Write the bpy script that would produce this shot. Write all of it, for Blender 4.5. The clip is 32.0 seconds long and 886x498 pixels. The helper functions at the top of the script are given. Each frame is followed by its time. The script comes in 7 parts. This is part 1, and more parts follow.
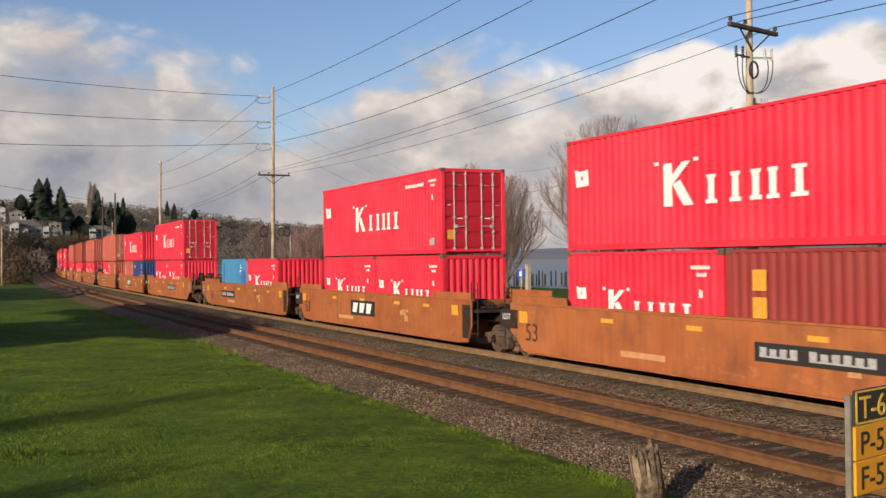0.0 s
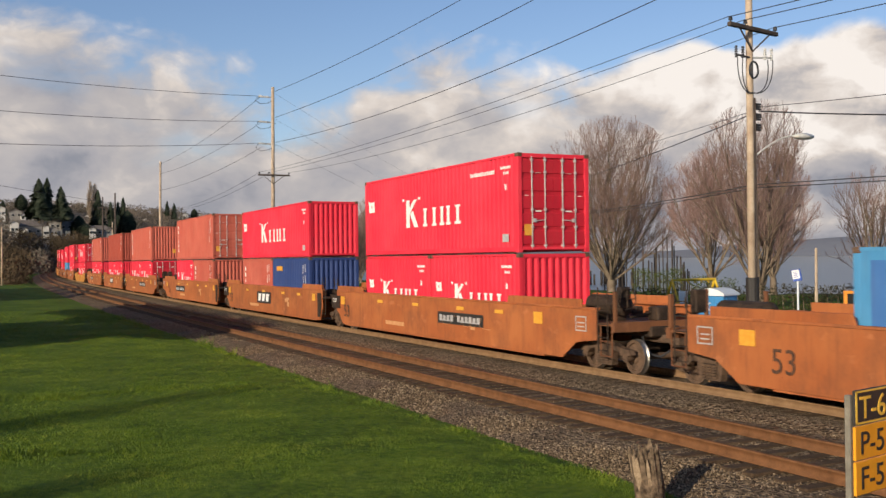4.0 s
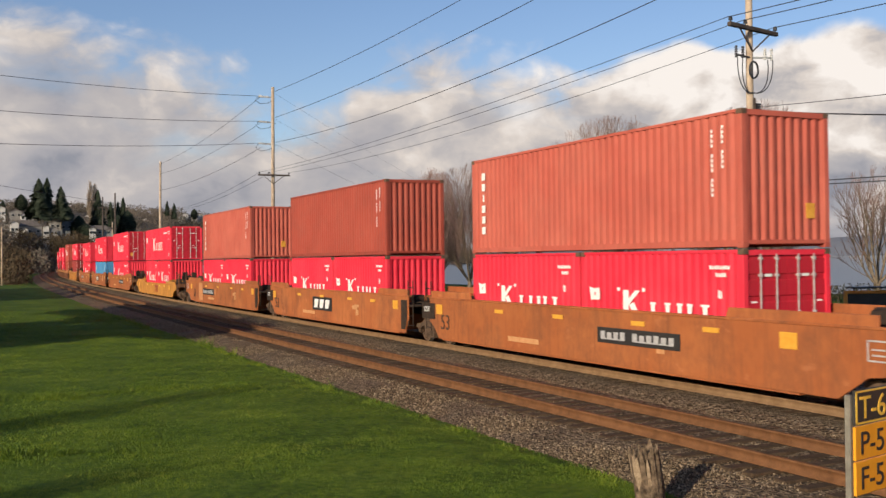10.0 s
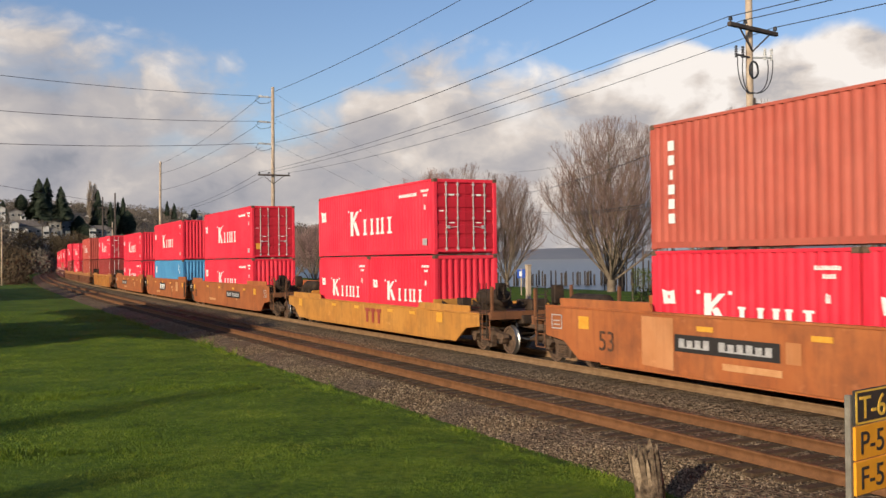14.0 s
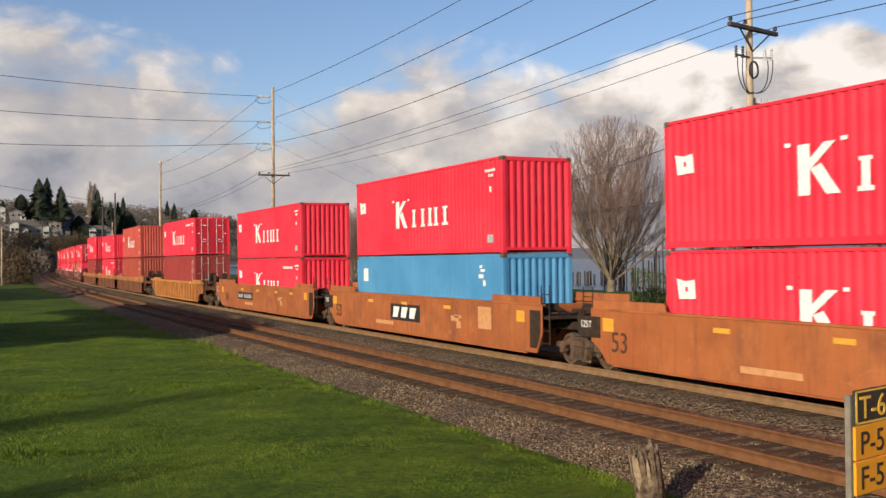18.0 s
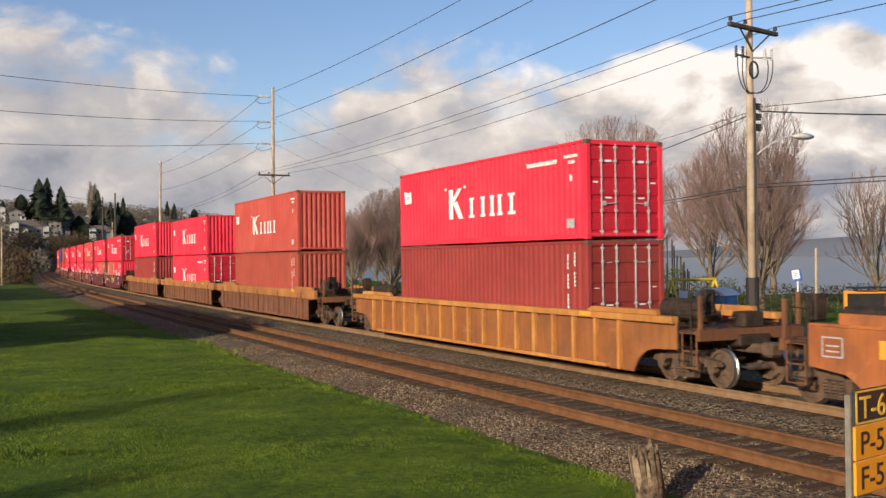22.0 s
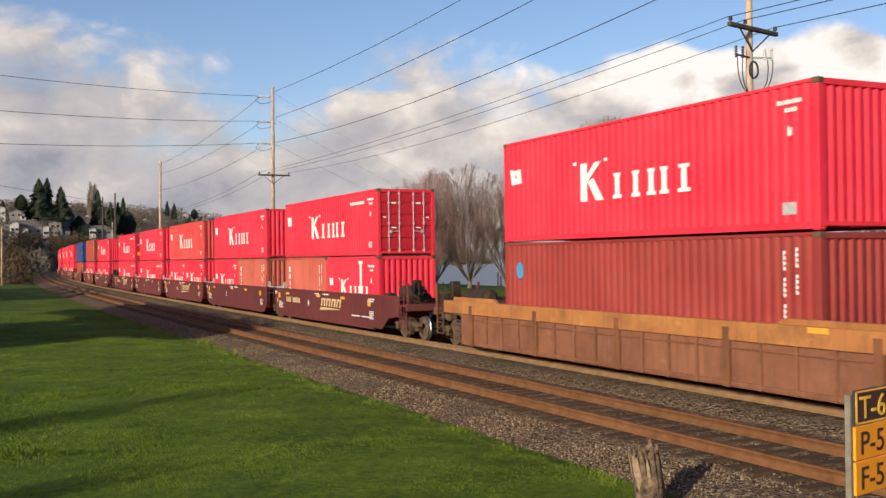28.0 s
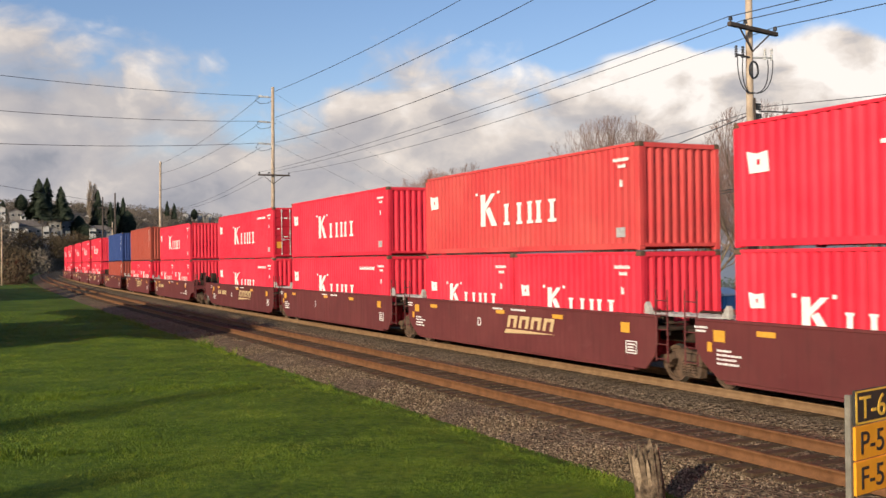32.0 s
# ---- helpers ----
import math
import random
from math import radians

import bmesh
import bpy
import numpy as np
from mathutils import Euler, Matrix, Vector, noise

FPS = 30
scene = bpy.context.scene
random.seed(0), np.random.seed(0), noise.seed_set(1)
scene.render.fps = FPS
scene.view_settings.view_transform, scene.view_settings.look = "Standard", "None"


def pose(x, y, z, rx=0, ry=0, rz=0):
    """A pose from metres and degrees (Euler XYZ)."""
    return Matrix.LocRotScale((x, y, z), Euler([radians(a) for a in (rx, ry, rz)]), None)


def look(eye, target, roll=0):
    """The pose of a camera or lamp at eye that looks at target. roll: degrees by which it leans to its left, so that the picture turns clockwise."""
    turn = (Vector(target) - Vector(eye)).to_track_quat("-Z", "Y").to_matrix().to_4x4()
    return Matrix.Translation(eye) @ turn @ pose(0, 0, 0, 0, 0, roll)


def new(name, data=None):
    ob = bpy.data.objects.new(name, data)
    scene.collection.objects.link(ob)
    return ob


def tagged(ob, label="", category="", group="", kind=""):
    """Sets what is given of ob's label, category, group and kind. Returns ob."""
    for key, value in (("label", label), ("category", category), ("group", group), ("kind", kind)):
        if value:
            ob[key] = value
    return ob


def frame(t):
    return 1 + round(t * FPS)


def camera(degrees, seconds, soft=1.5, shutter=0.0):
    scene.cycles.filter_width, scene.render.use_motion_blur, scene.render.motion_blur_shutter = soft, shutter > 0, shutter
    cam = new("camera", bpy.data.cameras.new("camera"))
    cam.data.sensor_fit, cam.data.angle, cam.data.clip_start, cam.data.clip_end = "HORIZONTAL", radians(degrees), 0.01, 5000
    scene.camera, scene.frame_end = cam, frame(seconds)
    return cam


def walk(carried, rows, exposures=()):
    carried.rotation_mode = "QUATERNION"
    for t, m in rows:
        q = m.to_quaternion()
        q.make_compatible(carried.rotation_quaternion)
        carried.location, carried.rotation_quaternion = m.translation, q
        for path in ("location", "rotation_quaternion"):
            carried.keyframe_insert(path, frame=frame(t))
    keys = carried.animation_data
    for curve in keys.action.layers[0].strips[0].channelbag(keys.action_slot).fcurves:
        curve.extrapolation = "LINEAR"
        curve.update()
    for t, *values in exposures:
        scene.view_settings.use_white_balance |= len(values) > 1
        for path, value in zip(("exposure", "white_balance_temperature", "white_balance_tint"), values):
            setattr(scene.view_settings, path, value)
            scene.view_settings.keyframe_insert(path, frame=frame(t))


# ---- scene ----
cam = camera(46.93, 32.0, soft=1.45, shutter=0.16)
EYE = Vector((0.0, -15.85, 2.903))
WAY = Vector((-0.90224, 0.43112, 0.0095))
walk(cam, [(0.0, look(EYE, EYE + WAY, -0.693)), (32.0, look(EYE, EYE + WAY, -0.693))],
     exposures=[(0.0, -0.02), (10.0, 0.0), (18.0, 0.05), (22.0, 0.12), (28.0, 0.14), (32.0, 0.13)])

# daylight: low winter sun behind the camera, blue sky
SUN_AZ = math.atan2(0.50, -0.866)      # clockwise from +y
SUN_EL = radians(16.5)
world = bpy.data.worlds.new("sky")
scene.world = world
world.use_nodes = True
wn, wl = world.node_tree.nodes, world.node_tree.links
sky = wn.new("ShaderNodeTexSky")
sky.sky_type = "NISHITA"
sky.sun_disc = False
sky.sun_elevation = SUN_EL
sky.sun_rotation = SUN_AZ
sky.air_density, sky.dust_density, sky.ozone_density = 1.0, 0.5, 3.0
wn["Background"].inputs[1].default_value = 0.126
vivid = wn.new("ShaderNodeHueSaturation")
vivid.inputs["Saturation"].default_value = 1.05
wl.new(sky.outputs[0], vivid.inputs["Color"])
tint = wn.new("ShaderNodeMix")
tint.data_type, tint.blend_type = "RGBA", "MULTIPLY"
tint.inputs[0].default_value = 1.0
tint.inputs[7].default_value = (1.14, 0.99, 1.02, 1)
wl.new(vivid.outputs[0], tint.inputs[6])
wl.new(tint.outputs[2], wn["Background"].inputs[0])
sun = new("sun", bpy.data.lights.new("sun", "SUN"))
sun.data.energy, sun.data.angle, sun.data.color = 5.1, radians(0.6), (1.0, 0.87, 0.67)
to_sun = Vector((math.sin(SUN_AZ) * math.cos(SUN_EL), math.cos(SUN_AZ) * math.cos(SUN_EL), math.sin(SUN_EL)))
sun.matrix_world = look(to_sun * 50, (0, 0, 0))

# the line of the tracks: straight near the camera, bending gently away in the distance
STEP = 2.0
_line = [(0.0, 0.0, 0.0)]
for i in range(1, 700):
    s = i * STEP
    x, y, h = _line[-1]
    k = 0.000356 * min(1.0, s / 153.0)
    if 50 < s <= 95:
        k += 0.006 / 45              # a slightly tighter stretch
    h2 = min(0.30, h + k * STEP)
    m = (h + h2) / 2
    _line.append((x - math.cos(m) * STEP, y + math.sin(m) * STEP, h2))


def along(s, off=0.0, z=0.0):
    """Place and heading of the point s metres along the track, off metres to the far side of its centre."""
    if s >= 0:
        return Vector((s, off, z)), 0.0
    f = -s / STEP
    i = min(int(f), len(_line) - 2)
    a, b = _line[i], _line[i + 1]
    f -= i
    x, y, h = (a[j] + (b[j] - a[j]) * f for j in range(3))
    return Vector((x + math.sin(h) * off, y + math.cos(h) * off, z)), h


def rail_pose(s, off=0.0, z=0.0):
    p, h = along(s, off, z)
    return Matrix.Translation(p) @ Matrix.Rotation(-h, 4, "Z")


# ---- materials ----
def ramp(nt, fac, stops):
    r = nt.nodes.new("ShaderNodeValToRGB")
    while len(r.color_ramp.elements) < len(stops):
        r.color_ramp.elements.new(0.5)
    for e, (p, c) in zip(r.color_ramp.elements, stops):
        e.position, e.color = p, (*c, 1) if len(c) == 3 else c
    nt.links.new(fac, r.inputs[0])
    return r.outputs[0]


def noise_tex(nt, vec, scale, detail=5.0, rough=0.6):
    n = nt.nodes.new("ShaderNodeTexNoise")
    n.inputs["Scale"].default_value, n.inputs["Detail"].default_value, n.inputs["Roughness"].default_value = scale, detail, rough
    if vec is not None:
        nt.links.new(vec, n.inputs["Vector"])
    return n.outputs["Fac"]


def stretched(nt, vec, sx, sy, sz):
    m = nt.nodes.new("ShaderNodeMapping")
    m.inputs["Scale"].default_value = (sx, sy, sz)
    nt.links.new(vec, m.inputs["Vector"])
    return m.outputs[0]


def blend(nt, fac, a, b, mode="MIX"):
    m = nt.nodes.new("ShaderNodeMix")
    m.data_type, m.blend_type = "RGBA", mode
    for sock, v in ((m.inputs[0], fac), (m.inputs[6], a), (m.inputs[7], b)):
        if isinstance(v, (int, float)):
            sock.default_value = v
        elif isinstance(v, tuple):
            sock.default_value = (*v, 1)
        else:
            nt.links.new(v, sock)
    return m.outputs[2]


def maths(nt, op, a, b=0.0):
    m = nt.nodes.new("ShaderNodeMath")
    m.operation = op
    for sock, v in zip(m.inputs, (a, b)):
        if isinstance(v, (int, float)):
            sock.default_value = v
        else:
            nt.links.new(v, sock)
    return m.outputs[0]


def bumped(nt, bsdf, height, strength, distance):
    b = nt.nodes.new("ShaderNodeBump")
    b.inputs["Strength"].default_value, b.inputs["Distance"].default_value = strength, distance
    nt.links.new(height, b.inputs["Height"])
    nt.links.new(b.outputs[0], bsdf.inputs["Normal"])


def base_mat(name):
    m = bpy.data.materials.new(name)
    m.use_nodes = True
    nt = m.node_tree
    co = nt.nodes.new("ShaderNodeTexCoord").outputs["Object"]
    return m, nt, nt.nodes["Principled BSDF"], co


def surface(name, c1, c2, scale=6.0, rough=0.7, metal=0.0, bump=0.3, fine=60.0, dist=0.01, vary=0.0):
    """A plain weathered surface: two tones over a coarse and a fine noise."""
    m, nt, b, co = base_mat(name)
    n1, n2 = noise_tex(nt, co, scale), noise_tex(nt, co, fine, 3)
    mixed = maths(nt, "ADD", maths(nt, "MULTIPLY", n1, 0.7), maths(nt, "MULTIPLY", n2, 0.3))
    col = ramp(nt, mixed, [(0.36, c1), (0.64, c2)])
    if vary:
        inf = nt.nodes.new("ShaderNodeObjectInfo")
        v = maths(nt, "ADD", maths(nt, "MULTIPLY", inf.outputs["Random"], vary), 1 - vary / 2)
        h = nt.nodes.new("ShaderNodeHueSaturation")
        nt.links.new(v, h.inputs["Value"])
        nt.links.new(col, h.inputs["Color"])
        col = h.outputs[0]
    nt.links.new(col, b.inputs["Base Color"])
    b.inputs["Roughness"].default_value, b.inputs["Metallic"].default_value = rough, metal
    b.inputs["Specular IOR Level"].default_value = 0.2 if rough > 0.7 else 0.4
    bumped(nt, b, n2, bump, dist)
    return m


def paint(name, c, faded, grime=(0.10, 0.06, 0.045), dirt=0.35, rough=0.55, stain=0.0):
    """Sheet-steel paint: faded in broad patches, streaked downwards, scuffed and rust-specked."""
    m, nt, b, co = base_mat(name)
    inf = nt.nodes.new("ShaderNodeObjectInfo")
    shift = nt.nodes.new("ShaderNodeVectorMath")
    sc = nt.nodes.new("ShaderNodeVectorMath")
    sc.operation = "SCALE"
    sc.inputs[0].default_value = (37, 11, 5)
    nt.links.new(inf.outputs["Random"], sc.inputs["Scale"])
    nt.links.new(co, shift.inputs[0])
    nt.links.new(sc.outputs[0], shift.inputs[1])
    v = shift.outputs[0]
    big = noise_tex(nt, v, 0.55, 4)
    streak = noise_tex(nt, stretched(nt, v, 4.0, 4.0, 0.35), 1.6, 6, 0.7)
    speck = noise_tex(nt, v, 9.0, 6, 0.75)
    col = blend(nt, ramp(nt, big, [(0.36, (0, 0, 0)), (0.66, (1, 1, 1))]), c, faded)
    col = blend(nt, maths(nt, "MULTIPLY", ramp(nt, streak, [(0.50, (0, 0, 0)), (0.80, (1, 1, 1))]), dirt), col, grime)
    col = blend(nt, maths(nt, "MULTIPLY", ramp(nt, speck, [(0.66, (0, 0, 0)), (0.72, (1, 1, 1))]), dirt * 1.4), col, grime)
    if stain:
        spot = noise_tex(nt, stretched(nt, v, 1.0, 1.0, 0.8), 1.1, 6, 0.68)
        col = blend(nt, maths(nt, "MULTIPLY", ramp(nt, spot, [(0.46, (0, 0, 0)), (0.70, (1, 1, 1))]), stain), col, grime)
        pale = noise_tex(nt, stretched(nt, v, 0.7, 1.0, 1.3), 2.3, 4, 0.6)
        col = blend(nt, maths(nt, "MULTIPLY", ramp(nt, pale, [(0.62, (0, 0, 0)), (0.72, (1, 1, 1))]), stain * 0.45), col, tuple(min(1.0, k * 1.5 + 0.05) for k in faded))
    h = nt.nodes.new("ShaderNodeHueSaturation")
    nt.links.new(maths(nt, "ADD", maths(nt, "MULTIPLY", inf.outputs["Random"], 0.14), 0.93), h.inputs["Value"])
    nt.links.new(col, h.inputs["Color"])
    nt.links.new(h.outputs[0], b.inputs["Base Color"])
    nt.links.new(ramp(nt, streak, [(0.3, (rough, rough, rough)), (0.8, (0.8, 0.8, 0.8))]), b.inputs["Roughness"])
    b.inputs["Specular IOR Level"].default_value = 0.22
    bumped(nt, b, speck, 0.12, 0.01)
    return m


RED = paint("red paint", (0.66, 0.021, 0.046), (0.71, 0.038, 0.064), dirt=0.18)
# a deeper red than RED, used on the door leaves of red containers
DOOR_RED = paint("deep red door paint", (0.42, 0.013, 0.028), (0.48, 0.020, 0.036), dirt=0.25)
RED_FADED = paint("faded red paint", (0.42, 0.058, 0.043), (0.48, 0.092, 0.068), dirt=0.32, stain=0.15)
RED_BLEACHED = paint("coral red paint", (0.54, 0.046, 0.050), (0.60, 0.078, 0.070), dirt=0.30, stain=0.15)
ORANGE = paint("red oxide paint", (0.405, 0.083, 0.056), (0.465, 0.114, 0.077), dirt=0.32, stain=0.12)
BROWN = paint("brown red paint", (0.295, 0.051, 0.032), (0.34, 0.067, 0.043), dirt=0.38, stain=0.2)
MAROON = paint("maroon paint", (0.235, 0.030, 0.027), (0.285, 0.042, 0.036), dirt=0.30, stain=0.15)
NAVY = paint("navy paint", (0.022, 0.045, 0.15), (0.032, 0.058, 0.175), dirt=0.2)
SKYBLUE = paint("light blue paint", (0.055, 0.215, 0.41), (0.08, 0.265, 0.465), dirt=0.25)
NAVY_PATCH = paint("mid blue paint", (0.045, 0.13, 0.33), (0.06, 0.16, 0.38), dirt=0.2)
WELL_ORANGE = paint("ochre brown car paint", (0.335, 0.098, 0.031), (0.405, 0.134, 0.044), (0.12, 0.05, 0.028), 0.55, 0.7, 0.55)
WELL_YELLOW = paint("yellow car paint", (0.43, 0.180, 0.034), (0.49, 0.225, 0.048), (0.14, 0.07, 0.03), 0.6, 0.7, 0.5)
WELL_PANEL = paint("rust-brown car paint", (0.165, 0.068, 0.040), (0.235, 0.098, 0.052), (0.05, 0.028, 0.02), 0.6, 0.75, 0.4)
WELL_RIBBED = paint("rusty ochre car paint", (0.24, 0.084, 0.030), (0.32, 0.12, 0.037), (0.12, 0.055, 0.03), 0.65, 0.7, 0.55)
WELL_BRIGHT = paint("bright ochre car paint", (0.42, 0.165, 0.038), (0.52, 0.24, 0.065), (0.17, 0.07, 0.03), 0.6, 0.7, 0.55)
WELL_POST = paint("worn rust-ochre car paint", (0.135, 0.056, 0.028), (0.21, 0.085, 0.036), (0.05, 0.028, 0.018), 0.7, 0.7, 0.4)
WELL_BROWN = paint("mineral brown car paint", (0.112, 0.026, 0.026), (0.140, 0.036, 0.034), (0.05, 0.026, 0.022), 0.35, 0.6, 0.2)
BAND = paint("worn ochre car paint", (0.33, 0.13, 0.042), (0.43, 0.185, 0.06), (0.13, 0.06, 0.03), 0.65, 0.75, 0.65)
WHITE = surface("white lettering paint", (0.70, 0.68, 0.64), (0.82, 0.80, 0.76), 8, 0.6, bump=0.05)
BLACK = surface("black lettering paint", (0.02, 0.018, 0.016), (0.035, 0.03, 0.028), 8, 0.6, bump=0.05)
STENCIL = surface("faded dark stencil paint", (0.035, 0.020, 0.014), (0.12, 0.055, 0.028), 9, 0.7, bump=0.05)
STICKER = surface("yellow reflective sticker", (0.62, 0.27, 0.03), (0.72, 0.36, 0.05), 8, 0.4, bump=0.02)
STEEL_DARK = surface("sooty steel", (0.018, 0.014, 0.012), (0.07, 0.045, 0.03), 5, 0.75, 0.2, 0.4, 40)
STEEL_GRIME = surface("rust-dusted cast steel", (0.06, 0.04, 0.028), (0.16, 0.10, 0.065), 5, 0.85, 0.1, 0.4, 40)
STEEL_BARE = surface("worn bare steel", (0.30, 0.27, 0.24), (0.55, 0.52, 0.48), 10, 0.35, 0.9, 0.1)
GALV = surface("galvanised rod", (0.38, 0.36, 0.35), (0.62, 0.60, 0.58), 12, 0.5, 0.3, 0.1)
RAIL_BUSY = surface("tan dust-coated rail steel", (0.175, 0.10, 0.050), (0.27, 0.165, 0.088), 4, 0.8, 0.1, 0.3, 50)
RUST = surface("rusty rail steel", (0.115, 0.050, 0.020), (0.20, 0.092, 0.040), 4, 0.85, 0.1, 0.4, 50)
TIE = surface("weathered creosoted timber", (0.045, 0.029, 0.017), (0.105, 0.067, 0.039), 5, 0.9, 0.0, 0.6, 40, 0.02, 0.3)
POLE_WOOD = surface("grey weathered pole timber", (0.32, 0.235, 0.165), (0.52, 0.415, 0.31), 2, 0.85, 0.0, 0.5, 30)
RUBBER = surface("black wire jacket", (0.02, 0.02, 0.022), (0.04, 0.04, 0.045), 3, 0.6)
PORCELAIN = surface("glazed grey porcelain", (0.45, 0.45, 0.44), (0.6, 0.6, 0.58), 6, 0.25)


# ---- mesh helpers ----
def finish(bm, name, smooth=False):
    me = bpy.data.meshes.new(name)
    bmesh.ops.recalc_face_normals(bm, faces=bm.faces)
    bm.to_mesh(me)
    bm.free()
    if smooth:
        me.polygons.foreach_set("use_smooth", [True] * len(me.polygons))
    return me


def box(bm, x0, x1, y0, y1, z0, z1):
    v = [bm.verts.new((x, y, z)) for z in (z0, z1) for x, y in ((x0, y0), (x1, y0), (x1, y1), (x0, y1))]
    for f in ((3, 2, 1, 0), (4, 5, 6, 7), (0, 1, 5, 4), (1, 2, 6, 5), (2, 3, 7, 6), (3, 0, 4, 7)):
        bm.faces.new([v[i] for i in f])


def bevel_box(bm, x0, x1, y0, y1, z0, z1, r=0.02):
    b2 = bmesh.new()
    box(b2, x0, x1, y0, y1, z0, z1)
    bmesh.ops.bevel(b2, geom=b2.edges[:], offset=r, segments=1, affect="EDGES")
    merge(bm, b2)


def merge(bm, other):
    me = bpy.data.meshes.new("tmp")
    other.to_mesh(me)
    other.free()
    bm.from_mesh(me)
    bpy.data.meshes.remove(me)


def rod(bm, a, b, r0, r1=None, n=6):
    a, b = Vector(a), Vector(b)
    r1 = r0 if r1 is None else r1
    q = (b - a).to_track_quat("Z", "Y")
    ring = []
    for c, r in ((a, r0), (b, r1)):
        ring.append([bm.verts.new(c + q @ Vector((math.cos(t) * r, math.sin(t) * r, 0))) for t in (2 * math.pi * i / n for i in range(n))])
    for i in range(n):
        bm.faces.new((ring[0][i], ring[0][(i + 1) % n], ring[1][(i + 1) % n], ring[1][i]))
    bm.faces.new(ring[0][::-1])
    bm.faces.new(ring[1])


def prism(bm, outline, y0, y1):
    """An outline in x and z, drawn through from y0 to y1."""
    a = [bm.verts.new((x, y0, z)) for x, z in outline]
    b = [bm.verts.new((x, y1, z)) for x, z in outline]
    n = len(a)
    bm.faces.new(a)
    bm.faces.new(b[::-1])
    for i in range(n):
        bm.faces.new((a[i], b[i], b[(i + 1) % n], a[(i + 1) % n]))


def part(name, bm, material, parent, label="", m=None, smooth=False):
    """Links a bmesh, or a mesh that is ready, as one mesh object under a thing or a part."""
    me = bm if isinstance(bm, bpy.types.Mesh) else finish(bm, name, smooth)
    if not me.materials:
        me.materials.append(material)
    ob = new(name, me)
    if parent:
        ob.parent = parent
    if m is not None:
        ob.matrix_basis = m
    if label:
        ob["label"] = label
    return ob


def thing(name, label, category, group="", kind="", m=None):
    ob = new(name)
    ob.empty_display_size = 0.2
    tagged(ob, label, category, group, kind)
    if m is not None:
        ob.matrix_basis = m
    return ob


def solid(name, bm, material, label, category, group="", kind="", m=None, smooth=False):
    ob = part(name, bm, material, None, label, m, smooth)
    return tagged(ob, label, category, group, kind)


def painted(mesh, material, cache={}):
    key = (mesh.name, material.name)
    if key not in cache:
        me = mesh.copy()
        me.materials.clear()
        me.materials.append(material)
        cache[key] = me
    return cache[key]


def from_arrays(name, verts, faces, material):
    """One mesh out of numpy arrays: verts (n, 3), faces (m, 3 or 4)."""
    me = bpy.data.meshes.new(name)
    k = faces.shape[1]
    me.vertices.add(len(verts))
    me.vertices.foreach_set("co", verts.astype(np.float32).ravel())
    me.loops.add(faces.size)
    me.loops.foreach_set("vertex_index", faces.astype(np.int32).ravel())
    me.polygons.add(len(faces))
    me.polygons.foreach_set("loop_start", np.arange(0, faces.size, k, dtype=np.int32))
    me.update(calc_edges=True)
    me.materials.append(material)
    return me


# ---- ground, water, tracks ----
def ground_material():
    m, nt, b, co = base_mat("mown grass and soil")
    n1, n2, n3 = noise_tex(nt, co, 0.35, 4), noise_tex(nt, co, 7.0, 5), noise_tex(nt, stretched(nt, co, 1, 1, 1), 60.0, 3)
    grass = ramp(nt, maths(nt, "ADD", maths(nt, "MULTIPLY", n1, 0.45), maths(nt, "MULTIPLY", n2, 0.55)),
                 [(0.38, (0.034, 0.068, 0.004)), (0.50, (0.068, 0.118, 0.007)), (0.62, (0.125, 0.172, 0.012))])
    nt.links.new(grass, b.inputs["Base Color"])
    b.inputs["Roughness"].default_value = 0.9
    b.inputs["Specular IOR Level"].default_value = 0.15
    bumped(nt, b, n3, 0.8, 0.04)
    return m


def ballast_material():
    m, nt, b, co = base_mat("crushed grey stone bed")
    vo = nt.nodes.new("ShaderNodeTexVoronoi")
    vo.inputs["Scale"].default_value = 16.0
    nt.links.new(co, vo.inputs["Vector"])
    sep = nt.nodes.new("ShaderNodeSeparateColor")
    nt.links.new(vo.outputs["Color"], sep.inputs[0])
    big = noise_tex(nt, co, 0.6, 4)
    col = ramp(nt, maths(nt, "ADD", maths(nt, "MULTIPLY", sep.outputs[0], 0.6), maths(nt, "MULTIPLY", big, 0.4)),
               [(0.2, (0.054, 0.037, 0.022)), (0.5, (0.124, 0.087, 0.053)), (0.85, (0.24, 0.176, 0.113))])
    nt.links.new(col, b.inputs["Base Color"])
    b.inputs["Roughness"].default_value = 0.95
    b.inputs["Specular IOR Level"].default_value = 0.15
    bumped(nt, b, vo.outputs["Distance"], 1.0, 0.05)
    return m


LAWN = ground_material()
BALLAST = ballast_material()
SECOND = -4.44       # centre of the empty track


def strip(name, material, offs, s0, s1, step, label, category, kind="structure", wob=0.0):
    """A ribbon along the track with a cross-section of (offset, height) points."""
    verts, faces, n, k = [], [], 0, len(offs)
    s = s0
    while s <= s1 + 1e-6:
        for o, z in offs:
            p, h = along(s, o, z + wob * (noise.noise((s * 0.7, o * 0.9, 1.3)) if wob else 0))
            verts.append(p)
        s += step
        n += 1
    for i in range(n - 1):
        for j in range(k - 1):
            faces.append((i * k + j, (i + 1) * k + j, (i + 1) * k + j + 1, i * k + j + 1))
    me = from_arrays(name, np.array([tuple(v) for v in verts]), np.array(faces), material)
    ob = new(name, me)
    return tagged(ob, label, category, kind=kind)


